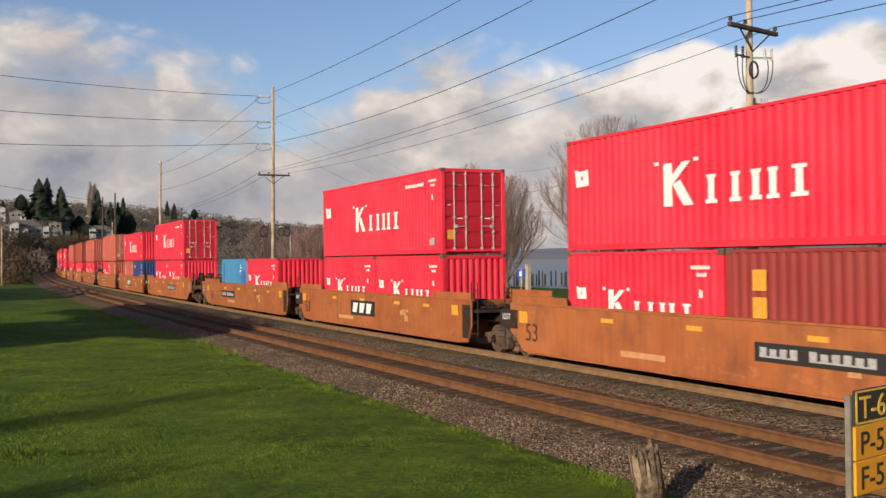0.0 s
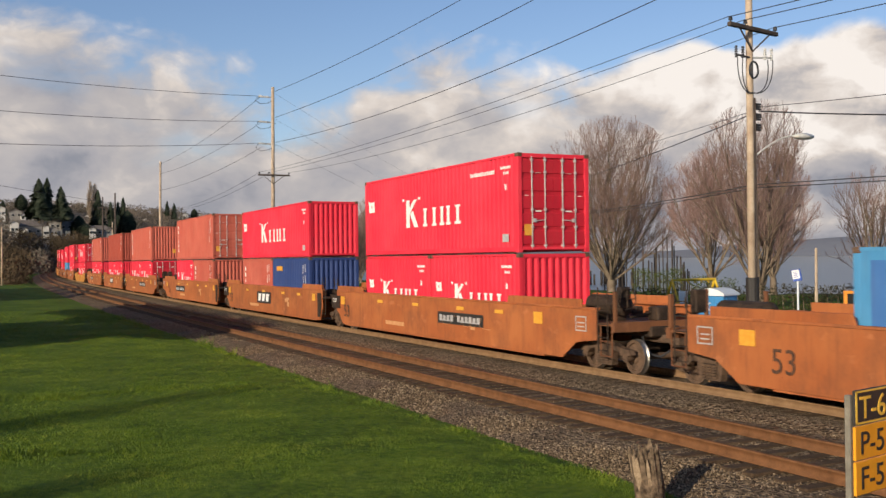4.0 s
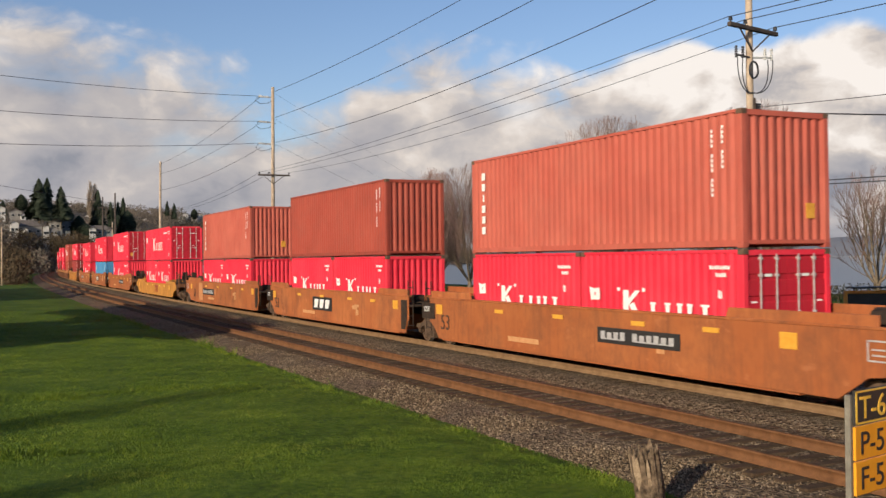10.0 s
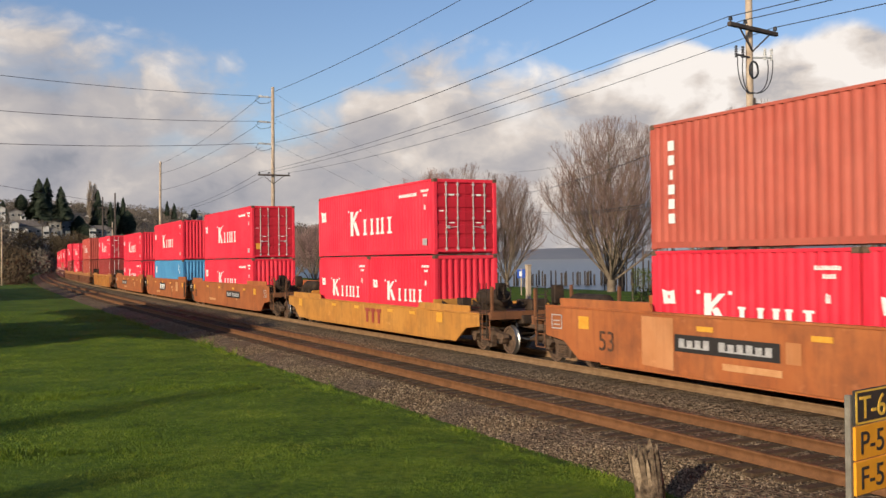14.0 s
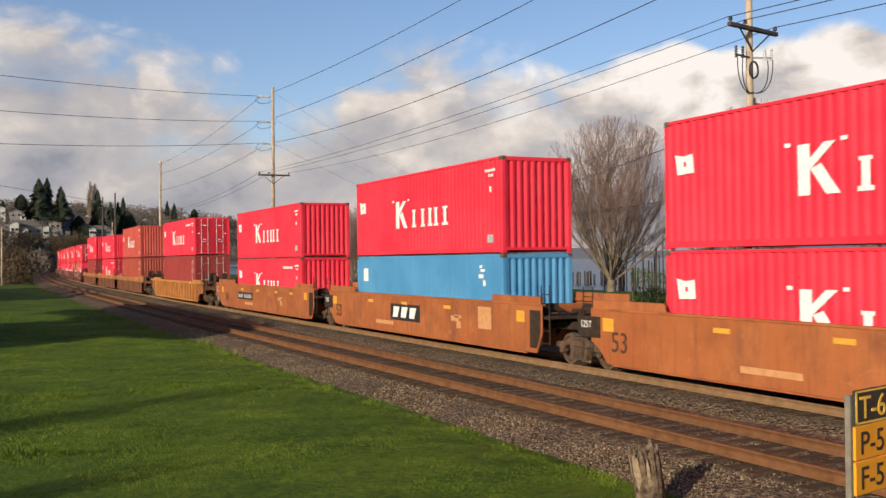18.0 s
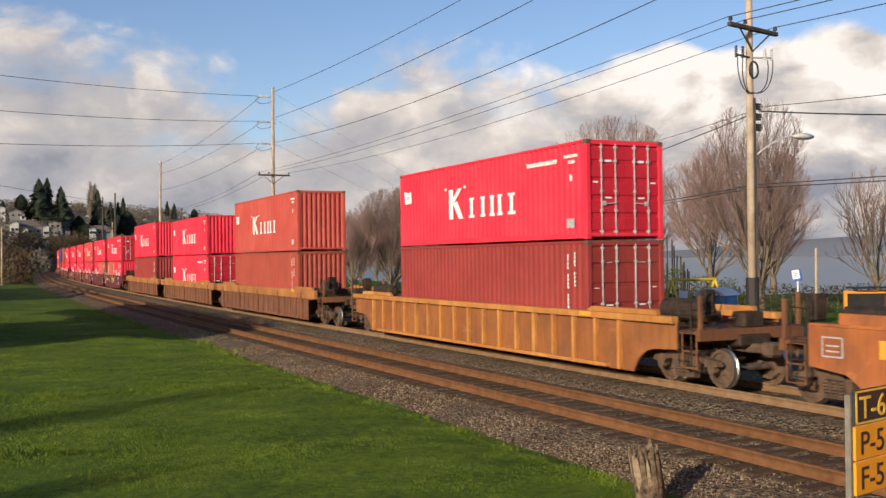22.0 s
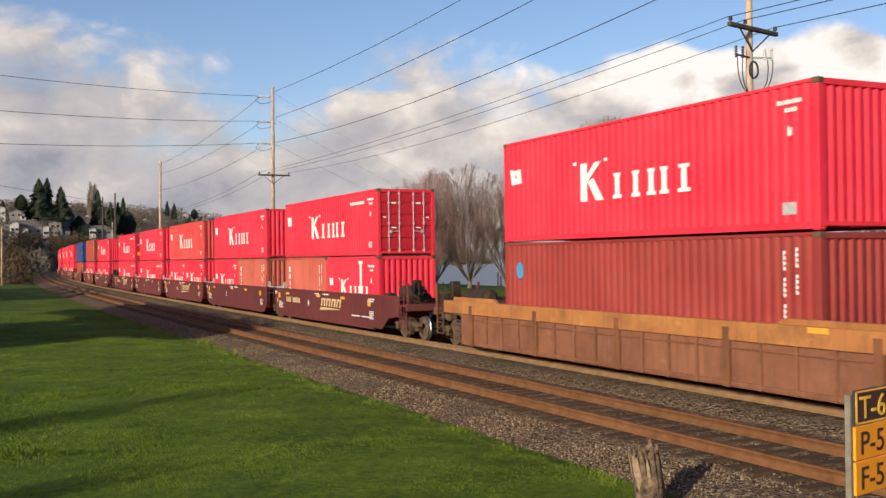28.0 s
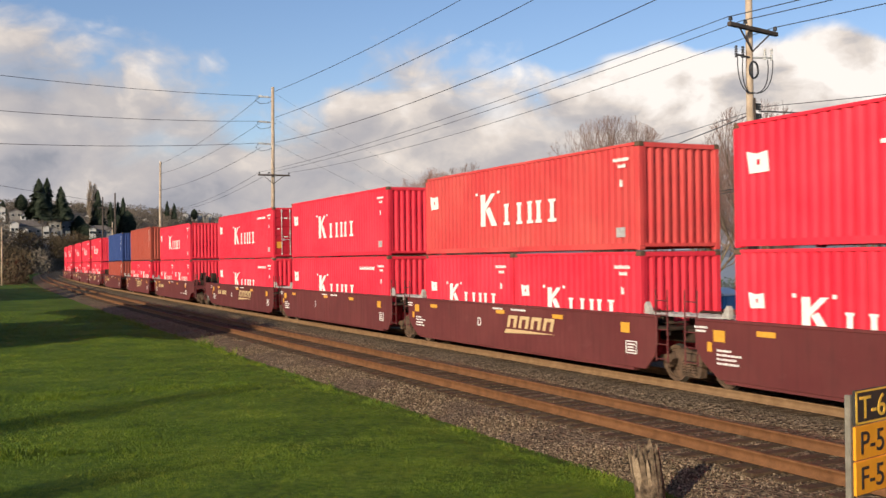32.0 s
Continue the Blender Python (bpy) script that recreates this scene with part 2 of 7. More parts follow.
# one sheet of ground out to the horizon, dipping to the sea bed beyond the shore
xs = [-3500, -2200, -1400, -900, -600, -400, -280, -200, -150, -110, -80, -70, -62, -54, -45, -35, -28, -22, -17, -13, -9, -5, 0, 6, 15, 30, 60, 120, 250, 600, 1500, 3500]
ys = [-3500, -1500, -600, -250, -120, -70, -45, -32, -26, -22, -19, -17, -15.5, -14, -12.5, -11, -10, -9, -8.2, -7.7, -7.2, -6.4, -3, 0, 3, 5, 8, 12, 18, 26, 32, 35, 38, 42, 47, 51, 56, 62, 70, 100, 200, 500, 1500, 3500]


def ground_z(x, y):
    base = -0.42
    if y < -7.0:
        base = -0.42 + 0.10 * min(1.0, (-7.0 - y) / 1.2) + 0.02 * noise.noise((x * 0.25, y * 0.25, 0))
        if y < -12:
            base += 0.05 * min(1.0, (-12 - y) / 6)
    if 3.5 < y:
        base = -0.40 + 0.55 * min(1.0, (y - 3.5) / 5.0)
    edge = 32.0 + 15.0 * min(1.0, max(0.0, (x + 62.0) / 17.0))
    if y > edge:
        base = 0.15 - 6.0 * min(1.0, (y - edge) / 13.0)
    return base


verts = np.array([(x, y + 0.0, ground_z(x, y)) for x in xs for y in ys])
for i, v in enumerate(verts):        # bend with the track
    if v[0] < 0:
        p, h = along(max(v[0], -900.0), v[1] if abs(v[1]) < 40 else 0.0)
        if abs(v[1]) < 40:
            verts[i][1] = p.y
        else:
            verts[i][1] += min(p.y, 15.0)
ny = len(ys)
faces = np.array([(i * ny + j, (i + 1) * ny + j, (i + 1) * ny + j + 1, i * ny + j + 1) for i in range(len(xs) - 1) for j in range(ny - 1)])
ground = tagged(new("ground", from_arrays("ground", verts, faces, LAWN)), "green mown grass field beside the railway", "grass", kind="structure")

WATER = bpy.data.materials.new("grey sea water")
WATER.use_nodes = True
nt = WATER.node_tree
b = nt.nodes["Principled BSDF"]
b.inputs["Base Color"].default_value = (0.035, 0.05, 0.06, 1)
b.inputs["Roughness"].default_value = 0.3
co = nt.nodes.new("ShaderNodeTexCoord").outputs["Object"]
bumped(nt, b, noise_tex(nt, stretched(nt, co, 1, 1, 1), 0.5, 4), 0.5, 0.3)
bm = bmesh.new()
box(bm, -4200, 4200, 33, 4200, -4.6, -2.6)
solid("water", bm, WATER, "calm grey bay water", "water", kind="structure")

ASPHALT = surface("worn grey asphalt", (0.045, 0.043, 0.042), (0.075, 0.072, 0.07), 1.5, 0.9, 0.0, 0.4, 40)
strip("shore_road", ASPHALT, [(7.0, 0.02), (7.4, 0.165), (11.0, 0.20), (14.6, 0.165), (15.0, 0.02)], -300, 60, 4.0, "worn grey asphalt road along the shore", "road")
strip("gravel_verge", BALLAST, [(2.5, -0.40), (3.5, -0.365), (5.0, -0.20), (7.05, 0.025)], -300, 60, 2.0, "stony brown verge between the railway and the shore road", "gravel")
strip("ballast_main", BALLAST, [(-2.5, -0.50), (-1.75, -0.16), (-0.72, -0.19), (0, -0.20), (0.72, -0.19), (1.75, -0.16), (2.8, -0.55)], -520, 80, 1.0, "grey crushed-stone bed under the busy track", "ballast", wob=0.05)
strip("ballast_second", BALLAST, [(SECOND - 2.75, -0.47), (SECOND - 1.75, -0.27), (SECOND - 1.25, -0.225), (SECOND - 0.72, -0.205), (SECOND, -0.215), (SECOND + 0.72, -0.20), (SECOND + 1.7, -0.17), (SECOND + 2.6, -0.36)], -520, 80, 1.0, "brown-stained crushed-stone bed under the empty track", "ballast", wob=0.05)

RAIL = [(-0.075, -0.175), (0.075, -0.175), (0.075, -0.16), (0.014, -0.14), (0.010, -0.045), (0.036, -0.035), (0.036, -0.006), (0.026, 0.0), (-0.026, 0.0), (-0.036, -0.006), (-0.036, -0.035), (-0.010, -0.045), (-0.014, -0.14), (-0.075, -0.16), (-0.075, -0.175)]


def rail(off, label, material):
    ob = strip("rail", material, [(off + a, c) for a, c in RAIL], -520, 80, 2.0, label, "rail", kind="structure")
    return ob


for o in (-0.753, 0.753):
    rail(o, "tan-dusted steel rail under the moving train", RAIL_BUSY)
    rail(SECOND + o, "rust-brown steel rail of the empty track", RUST)
bm = bmesh.new()
bevel_box(bm, -0.115, 0.115, -1.30, 1.30, -0.36, -0.178, 0.015)
tie_me = finish(bm, "railway_tie")


# ---- clouds ----
def cloud_material():
    m = bpy.data.materials.new("broken cumulus")
    m.use_nodes = True
    nt = m.node_tree
    nt.nodes.clear()
    out = nt.nodes.new("ShaderNodeOutputMaterial")
    uv = nt.nodes.new("ShaderNodeUVMap").outputs[0]
    sep = nt.nodes.new("ShaderNodeSeparateXYZ")
    nt.links.new(uv, sep.inputs[0])
    th, ph = sep.outputs[0], sep.outputs[1]          # bearing and height in degrees / 100
    warp = nt.nodes.new("ShaderNodeTexNoise")
    warp.inputs["Scale"].default_value, warp.inputs["Detail"].default_value = 18.0, 5.0
    nt.links.new(stretched(nt, uv, 1.0, 1.6, 1.0), warp.inputs["Vector"])
    v = nt.nodes.new("ShaderNodeVectorMath")
    v.operation = "MULTIPLY_ADD"
    nt.links.new(warp.outputs["Color"], v.inputs[0])
    v.inputs[1].default_value = (0.035, 0.02, 0)
    nt.links.new(uv, v.inputs[2])
    lobes = noise_tex(nt, stretched(nt, v.outputs[0], 1.0, 1.35, 1.0), 20.0, 7, 0.52)
    broad = noise_tex(nt, stretched(nt, v.outputs[0], 1.0, 2.2, 1.0), 9.0, 5, 0.5)
    # height of the cloud tops along the bearing
    fl = nt.nodes.new("ShaderNodeFloatCurve")
    cm = fl.mapping
    pts = [(0.0, 0.55), (0.08, 0.60), (0.20, 0.62), (0.2650, 0.655), (0.316, 0.58), (0.352, 0.53), (0.388, 0.46), (0.408, 0.38), (0.43, 0.40), (0.45, 0.52), (0.48, 0.58), (0.516, 0.60), (0.545, 0.545), (0.57, 0.50), (0.60, 0.555), (0.63, 0.575), (0.66, 0.53), (0.69, 0.58), (0.72, 0.60), (0.74, 0.57), (0.80, 0.45), (1.0, 0.5)]
    c = cm.curves[0]
    c.points[0].location, c.points[1].location = pts[0], pts[-1]
    for p in pts[1:-1]:
        c.points.new(*p)
    cm.update()
    bearing = maths(nt, "ADD", th, 0.50)
    nt.links.new(bearing, fl.inputs["Value"])
    top = maths(nt, "MULTIPLY", fl.outputs[0], 0.20)
    rise = maths(nt, "SUBTRACT", top, ph)                       # how far below the top
    firm = nt.nodes.new("ShaderNodeMapRange")            # the cumulus over the bay is denser and firmer
    nt.links.new(th, firm.inputs[0])
    for i, val in enumerate((0.06, 0.13, 0.0, 1.0)):
        firm.inputs[1 + i].default_value = val
    slope = maths(nt, "ADD", maths(nt, "MULTIPLY", firm.outputs[0], 100.0), 30.0)
    dens = maths(nt, "ADD", maths(nt, "MULTIPLY", rise, slope), maths(nt, "MULTIPLY", maths(nt, "SUBTRACT", lobes, 0.5), 3.0))
    dens = maths(nt, "ADD", dens, maths(nt, "MULTIPLY", firm.outputs[0], 0.25))
    low = nt.nodes.new("ShaderNodeMapRange")
    nt.links.new(ph, low.inputs[0])
    for i, val in enumerate((0.0, 0.10, 1.0, 0.0)):
        low.inputs[1 + i].default_value = val
    gaps = maths(nt, "MULTIPLY", maths(nt, "SUBTRACT", broad, 0.46), 3.2)
    dens = maths(nt, "ADD", maths(nt, "MINIMUM", dens, maths(nt, "ADD", maths(nt, "MULTIPLY", firm.outputs[0], 0.5), 0.70)), maths(nt, "ADD", gaps, maths(nt, "MULTIPLY", low.outputs[0], 0.35)))
    alpha = nt.nodes.new("ShaderNodeMapRange")
    alpha.interpolation_type = "SMOOTHSTEP"
    nt.links.new(dens, alpha.inputs[0])
    alpha.inputs[1].default_value, alpha.inputs[2].default_value = -0.12, 0.85
    # sunlit heads and grey bases, painted into the emission colour
    shift = nt.nodes.new("ShaderNodeVectorMath")
    shift.inputs[1].default_value = (-0.012, 0.016, 0)
    nt.links.new(v.outputs[0], shift.inputs[0])
    lobes2 = noise_tex(nt, stretched(nt, shift.outputs[0], 1.0, 1.35, 1.0), 20.0, 7, 0.52)
    relief = maths(nt, "MULTIPLY", maths(nt, "SUBTRACT", lobes, lobes2), 1.5)
    head = nt.nodes.new("ShaderNodeMapRange")
    nt.links.new(rise, head.inputs[0])
    for i, val in enumerate((0.0, 0.085, 0.20, -0.03)):
        head.inputs[1 + i].default_value = val
    east = nt.nodes.new("ShaderNodeMapRange")
    nt.links.new(th, east.inputs[0])
    for i, val in enumerate((-0.10, 0.16, 0.0, 0.38)):
        east.inputs[1 + i].default_value = val
    dim = nt.nodes.new("ShaderNodeMapRange")
    nt.links.new(ph, dim.inputs[0])
    for i, val in enumerate((0.01, 0.085, -0.30, 0.0)):
        dim.inputs[1 + i].default_value = val
    lit = maths(nt, "ADD", maths(nt, "ADD", maths(nt, "ADD", maths(nt, "MULTIPLY", relief, maths(nt, "ADD", maths(nt, "MULTIPLY", firm.outputs[0], 0.6), 1.0)), maths(nt, "MULTIPLY", dim.outputs[0], maths(nt, "ADD", maths(nt, "MULTIPLY", firm.outputs[0], 1.5), 0.15))), head.outputs[0]), maths(nt, "ADD", east.outputs[0], maths(nt, "MULTIPLY", broad, 0.75)))
    col = ramp(nt, lit, [(0.0, (0.29, 0.30, 0.345)), (0.25, (0.42, 0.405, 0.43)), (0.50, (0.52, 0.485, 0.48)), (0.72, (0.72, 0.645, 0.59)), (1.0, (0.96, 0.89, 0.83))])
    em = nt.nodes.new("ShaderNodeEmission")
    nt.links.new(col, em.inputs[0])
    tr = nt.nodes.new("ShaderNodeBsdfTransparent")
    mix = nt.nodes.new("ShaderNodeMixShader")
    nt.links.new(alpha.outputs[0], mix.inputs[0])
    nt.links.new(tr.outputs[0], mix.inputs[1])
    nt.links.new(em.outputs[0], mix.inputs[2])
    nt.links.new(mix.outputs[0], out.inputs[0])
    return m


def cloud_bank():
    nth, nph, r = 60, 20, 4300.0
    axis = math.atan2(WAY.x, WAY.y)
    verts, uvs, faces = [], [], []
    for j in range(nph + 1):
        for i in range(nth + 1):
            th, ph = -70 + 140 * i / nth, -1.0 + 33 * j / nph
            a = axis + radians(th)
            verts.append((math.sin(a) * math.cos(radians(ph)) * r, math.cos(a) * math.cos(radians(ph)) * r, math.sin(radians(ph)) * r))
            uvs.append((th / 100, ph / 100))
    for j in range(nph):
        for i in range(nth):
            a = j * (nth + 1) + i
            faces.append((a, a + 1, a + nth + 2, a + nth + 1))
    faces = np.array(faces)
    me = from_arrays("cloud_bank", np.array(verts), faces, cloud_material())
    lay = me.uv_layers.new(name="bearing")
    lay.data.foreach_set("uv", np.array(uvs, dtype=np.float32)[faces.ravel()].ravel())
    return tagged(new("cloud_bank", me), "broken white and grey cumulus drifting across blue sky", "clouds", kind="structure")


clouds = cloud_bank()


# ---- trees ----
def tubes(segs, sides=4):
    """One set of arrays from segments (x, y, z, r) to (x, y, z, r)."""
    s = np.array(segs, dtype=float)
    a, ra, b, rb = s[:, 0:3], s[:, 3], s[:, 4:7], s[:, 7]
    d = b - a
    d /= np.maximum(np.linalg.norm(d, axis=1), 1e-6)[:, None]
    ref = np.where(np.abs(d[:, 2:3]) > 0.9, np.array([[1.0, 0, 0]]), np.array([[0, 0, 1.0]]))
    u = np.cross(d, ref)
    u /= np.linalg.norm(u, axis=1)[:, None]
    w = np.cross(d, u)
    ring = []
    for c, r in ((a, ra), (b, rb)):
        for k in range(sides):
            t = 2 * math.pi * k / sides
            ring.append(c + (u * math.cos(t) + w * math.sin(t)) * r[:, None])
    verts = np.stack(ring, axis=1).reshape(-1, 3)
    base = (np.arange(len(s)) * 2 * sides)[:, None]
    faces = np.concatenate([base + np.array([[k, (k + 1) % sides, sides + (k + 1) % sides, sides + k]]) for k in range(sides)])
    return verts, faces


def grow(rng, height, width, limbs=9, fork=0.12, low=0.10, radius=0.3, kids=(9, 8, 5, 2), up=0.30, spread=38, stout=1.0):
    """A bare tree: stems from a low fork that branch again and again inside a rounded crown: (thick, thin) lists of segments."""
    thick, thin = [], []
    mid, rz, rx = height * (1 + low) / 2, height * (1 - low) / 2, width / 2
    lumps = Vector((rng.uniform(0, 9), rng.uniform(0, 9), rng.uniform(0, 9)))

    def room(p, d):
        """How far from p the crown reaches along d."""
        q = Vector((p.x / rx, p.y / rx, (p.z - mid) / rz))
        e = Vector((d.x / rx, d.y / rx, d.z / rz))
        a, b_, c = e.dot(e), q.dot(e), q.dot(q) - 1
        if c > 0:
            return 0.25
        far = (-b_ + math.sqrt(max(0.0, b_ * b_ - a * c))) / a
        return far * (0.92 + 0.22 * noise.noise((p + d * far) * 0.45 + lumps))

    def limb(p, d, length, r, level):
        steps = (8, 5, 3, 2, 1)[level]
        pts, dirs = [p], [d]
        for i in range(steps):
            lift = (0.05, 0.10, 0.16, 0.14, 0.1)[level] * (up / 0.3)
            wild = (0.05, 0.10, 0.14, 0.16, 0.1)[level]
            d = (d + Vector((rng.gauss(0, wild), rng.gauss(0, wild), lift + rng.gauss(0, wild * 0.5)))).normalized()
            p = p + d * (length / steps)
            pts.append(p)
            dirs.append(d)
        r1 = max((0.022, 0.010, 0.006, 0.005, 0.004)[level] * stout, r * 0.25)
        store = thick if level < 2 else thin
        for i in range(steps):
            store.append((*pts[i], r + (r1 - r) * i / steps, *pts[i + 1], r + (r1 - r) * (i + 1) / steps))
        if level > 3:
            return
        n = kids[level]
        for k in range(n):
            f = 0.18 + 0.82 * (k + rng.random()) / n
            i = min(steps - 1, int(f * steps))
            at = pts[i].lerp(pts[i + 1], min(1.0, f * steps - i))
            d0 = dirs[i + 1]
            side = d0.cross(Vector((rng.gauss(0, 1), rng.gauss(0, 1), rng.gauss(0, 1)))).normalized()
            ang = radians(rng.uniform(17, 40))
            e = (d0 * math.cos(ang) + side * math.sin(ang) + Vector((0, 0, 0.25 * up))).normalized()
            ln = min(length * rng.uniform(0.42, 0.68) * (1.12 - 0.45 * f), room(at, e))
            if ln > 0.12:
                limb(at, e, ln, max((0.026, 0.0135, 0.0085, 0.007)[level] * stout, r * (1 - 0.7 * f) * 0.5), level + 1)

    z0 = height * fork
    thick.append((0, 0, -0.3, radius * 1.3, 0, 0, 0.3, radius))
    thick.append((0, 0, 0.3, radius, 0, 0, z0, radius * 0.85))
    for k in range(limbs):
        az = 2 * math.pi * (k * 0.618 + rng.uniform(-0.05, 0.05))
        tilt = radians(spread) * ((k + 0.3) / limbs) ** 0.7
        d = Vector((math.cos(az) * math.sin(tilt), math.sin(az) * math.sin(tilt), math.cos(tilt)))
        a0 = Vector((0, 0, z0 * rng.uniform(0.75, 1.0)))
        limb(a0, d, room(a0 + d * 0.3, d) * rng.uniform(0.84, 0.95) if low <= fork else (height - z0) * rng.uniform(0.8, 0.92), radius * rng.uniform(0.24, 0.38), 0)
    return thick, thin


POPLAR = surface("pale tan poplar twigs", (0.32, 0.245, 0.175), (0.46, 0.36, 0.27), 0.2, 0.9, 0.0, 0.1, 2)
BARK = surface("grey-brown bark", (0.10, 0.072, 0.052), (0.25, 0.195, 0.14), 3, 0.9, 0.0, 0.6, 25, 0.02)
TWIG = surface("reddish brown twigs", (0.25, 0.150, 0.128), (0.40, 0.265, 0.235), 0.6, 0.9, 0.0, 0.1, 9)
TWIG_GREY = surface("grey-brown twigs", (0.19, 0.120, 0.098), (0.32, 0.215, 0.18), 0.6, 0.9, 0.0, 0.1, 9)


def bare_tree(label, m, seed, twig=None, group="", **kw):
    rng = random.Random(seed)
    thick, thin = grow(rng, **kw)
    ob = thing("bare_tree", label, "tree", group, m=m)
    v, f = tubes(thick, 6)
    part("trunk", from_arrays("trunk", v, f, BARK), None, ob)
    v, f = tubes(thin, 3)
    part("crown", from_arrays("crown", v, f, twig or TWIG), None, ob, "leafless twigs")
    return ob


bare_tree("round-headed leafless tree on the shore", pose(-66.5, 30.5, 0.1), 11, TWIG_GREY, height=13.8, width=12.8, limbs=19, fork=0.08, radius=0.36, low=0.03, kids=(12, 8, 4, 1), spread=60)
bare_tree("tall leafless tree with reddish twigs on the shore", pose(-56.7, 32.2, 0.1), 12, height=10.5, width=7.8, limbs=11, radius=0.30, low=0.06, kids=(12, 9, 4, 1), spread=44)
bare_tree("tall leafless tree with reddish twigs on the shore", pose(-54.0, 35.3, 0.1), 16, height=10.0, width=6.8, limbs=9, radius=0.26, low=0.06, kids=(12, 9, 4, 1), spread=42)
bare_tree("many-stemmed leafless tree beside a utility pole", pose(-39.95, 21.05, 0.1), 13, TWIG_GREY, height=10.8, width=7.2, limbs=9, fork=0.08, radius=0.34, low=0.06, kids=(11, 8, 4, 1), spread=36)
bare_tree("low spreading leafless tree by the shore hedge", pose(-43.3, 33.2, 0.1), 14, TWIG_GREY, height=8.2, width=7.5, limbs=7, radius=0.26, low=0.12, kids=(8, 6, 4, 1), spread=52)
bare_tree("low spreading leafless tree by the shore hedge", pose(-40.0, 38.5, 0.1), 24, TWIG_GREY, height=8.5, width=7.5, limbs=7, radius=0.26, low=0.12, kids=(8, 6, 4, 1), spread=52)
for k, (x, y, h) in enumerate(((-84.2, 28.6, 11.8), (-86.0, 25.2, 11.4), (-87.6, 22.0, 9.6), (-83.2, 32.0, 11.0), (-89.0, 18.8, 7.6), (-89.5, 27.6, 11.2), (-91.0, 24.0, 9.9), (-90.5, 15.6, 6.2))):
    bare_tree("leafless tree in a dense clump on the shore", pose(x - 0.6, y - 1.2, 0.1, 0, 0, 70 * k), 31 + k, TWIG if k % 3 == 1 else TWIG_GREY, "clump of leafless trees", height=h, width=8.4, limbs=12, fork=0.05, radius=0.24, low=0.02, kids=(11, 8, 4, 1), spread=48)
for k, (x, y, h) in enumerate(((-123.0, 28.2, 8.6), (-121.0, 32.5, 9.4), (-128.0, 24.0, 7.6), (-112.0, 27.0, 7.7), (-135.0, 22.0, 7.7), (-131.0, 34.0, 9.2))):
    bare_tree("leafless tree far along the shore", pose(x, y, 0.1), 51 + k, TWIG_GREY, "far shore trees", height=h, width=7.2, limbs=8, fork=0.06, radius=0.2, low=0.04, kids=(8, 7, 4, 1), spread=46, stout=1.4)


# ---- hillside town in the distance ----
def smooth(a, b, x):
    t = min(1.0, max(0.0, (x - a) / (b - a)))
    return t * t * (3 - 2 * t)


def hill_height(s, o):
    """Height of the bank and hill at s along the track, o metres off to its camera side (o < 0)."""
    a = -o
    return (13.0 * smooth(6, 26, a) + 0.30 * max(0.0, a - 26)) * smooth(330, 430, -s) - 0.4 + 0.8 * noise.noise((s * 0.03, o * 0.06, 2.0)) * smooth(8, 20, a)


WOODS_FLOOR = surface("brown winter scrub", (0.075, 0.065, 0.045), (0.12, 0.098, 0.07), 0.06, 0.95, 0.0, 0.5, 1.2, 0.4)
rows = []
offs = [-5, -8, -12, -16, -20, -26, -34, -45, -60, -80, -110, -150, -200]
ss = list(range(-330, -900, -15))
for s in ss:
    for o in offs:
        p, h = along(s, o, hill_height(s, o) - (0.6 if o == -5 else 0))
        rows.append(tuple(p))
k = len(offs)
faces = np.array([(i * k + j, i * k + j + 1, (i + 1) * k + j + 1, (i + 1) * k + j) for i in range(len(ss) - 1) for j in range(k - 1)])
tagged(new("hillside", from_arrays("hillside", np.array(rows), faces, WOODS_FLOOR)), "brown wooded hillside above the railway", "hill", kind="structure")

# a farther ridge: bearing from the camera (metres along y at 1000 m out) and height
RIDGE = ((-260, 62), (-60, 55), (40, 56), (90, 54), (140, 51), (200, 45), (260, 37), (330, 32), (420, 27), (460, 17), (500, 4), (520, -8), (640, -10))


def ridge_height(q):
    for (a, ha), (b, hb) in zip(RIDGE, RIDGE[1:]):
        if a <= q <= b:
            return ha + (hb - ha) * (q - a) / (b - a)
    return RIDGE[0][1] if q < RIDGE[0][0] else -10


rows, qs, ds = [], [(-260 + 20 * i) for i in range(46)], (820, 880, 940, 1000, 1080, 1200)
for q in qs:
    for i, d in enumerate(ds):
        z = ridge_height(q) * (0.02, 0.30, 0.66, 0.92, 1.0, 0.7)[i] + 3.0 * noise.noise((q * 0.02, d * 0.01, 5))
        rows.append((-d, EYE.y + (q - EYE.y) * d / 1000, z * d / 1000 - 1 - 8 * smooth(470, 520, q)))
k = len(ds)
faces = np.array([(i * k + j, i * k + j + 1, (i + 1) * k + j + 1, (i + 1) * k + j) for i in range(len(qs) - 1) for j in range(k - 1)])
RIDGE_MAT = surface("distant winter woods", (0.085, 0.08, 0.065), (0.15, 0.125, 0.105), 0.02, 0.95, 0.0, 0.5, 0.3, 1.5)
tagged(new("far_ridge", from_arrays("far_ridge", np.array(rows), faces, RIDGE_MAT)), "distant wooded ridge with scattered houses", "hill", kind="structure")

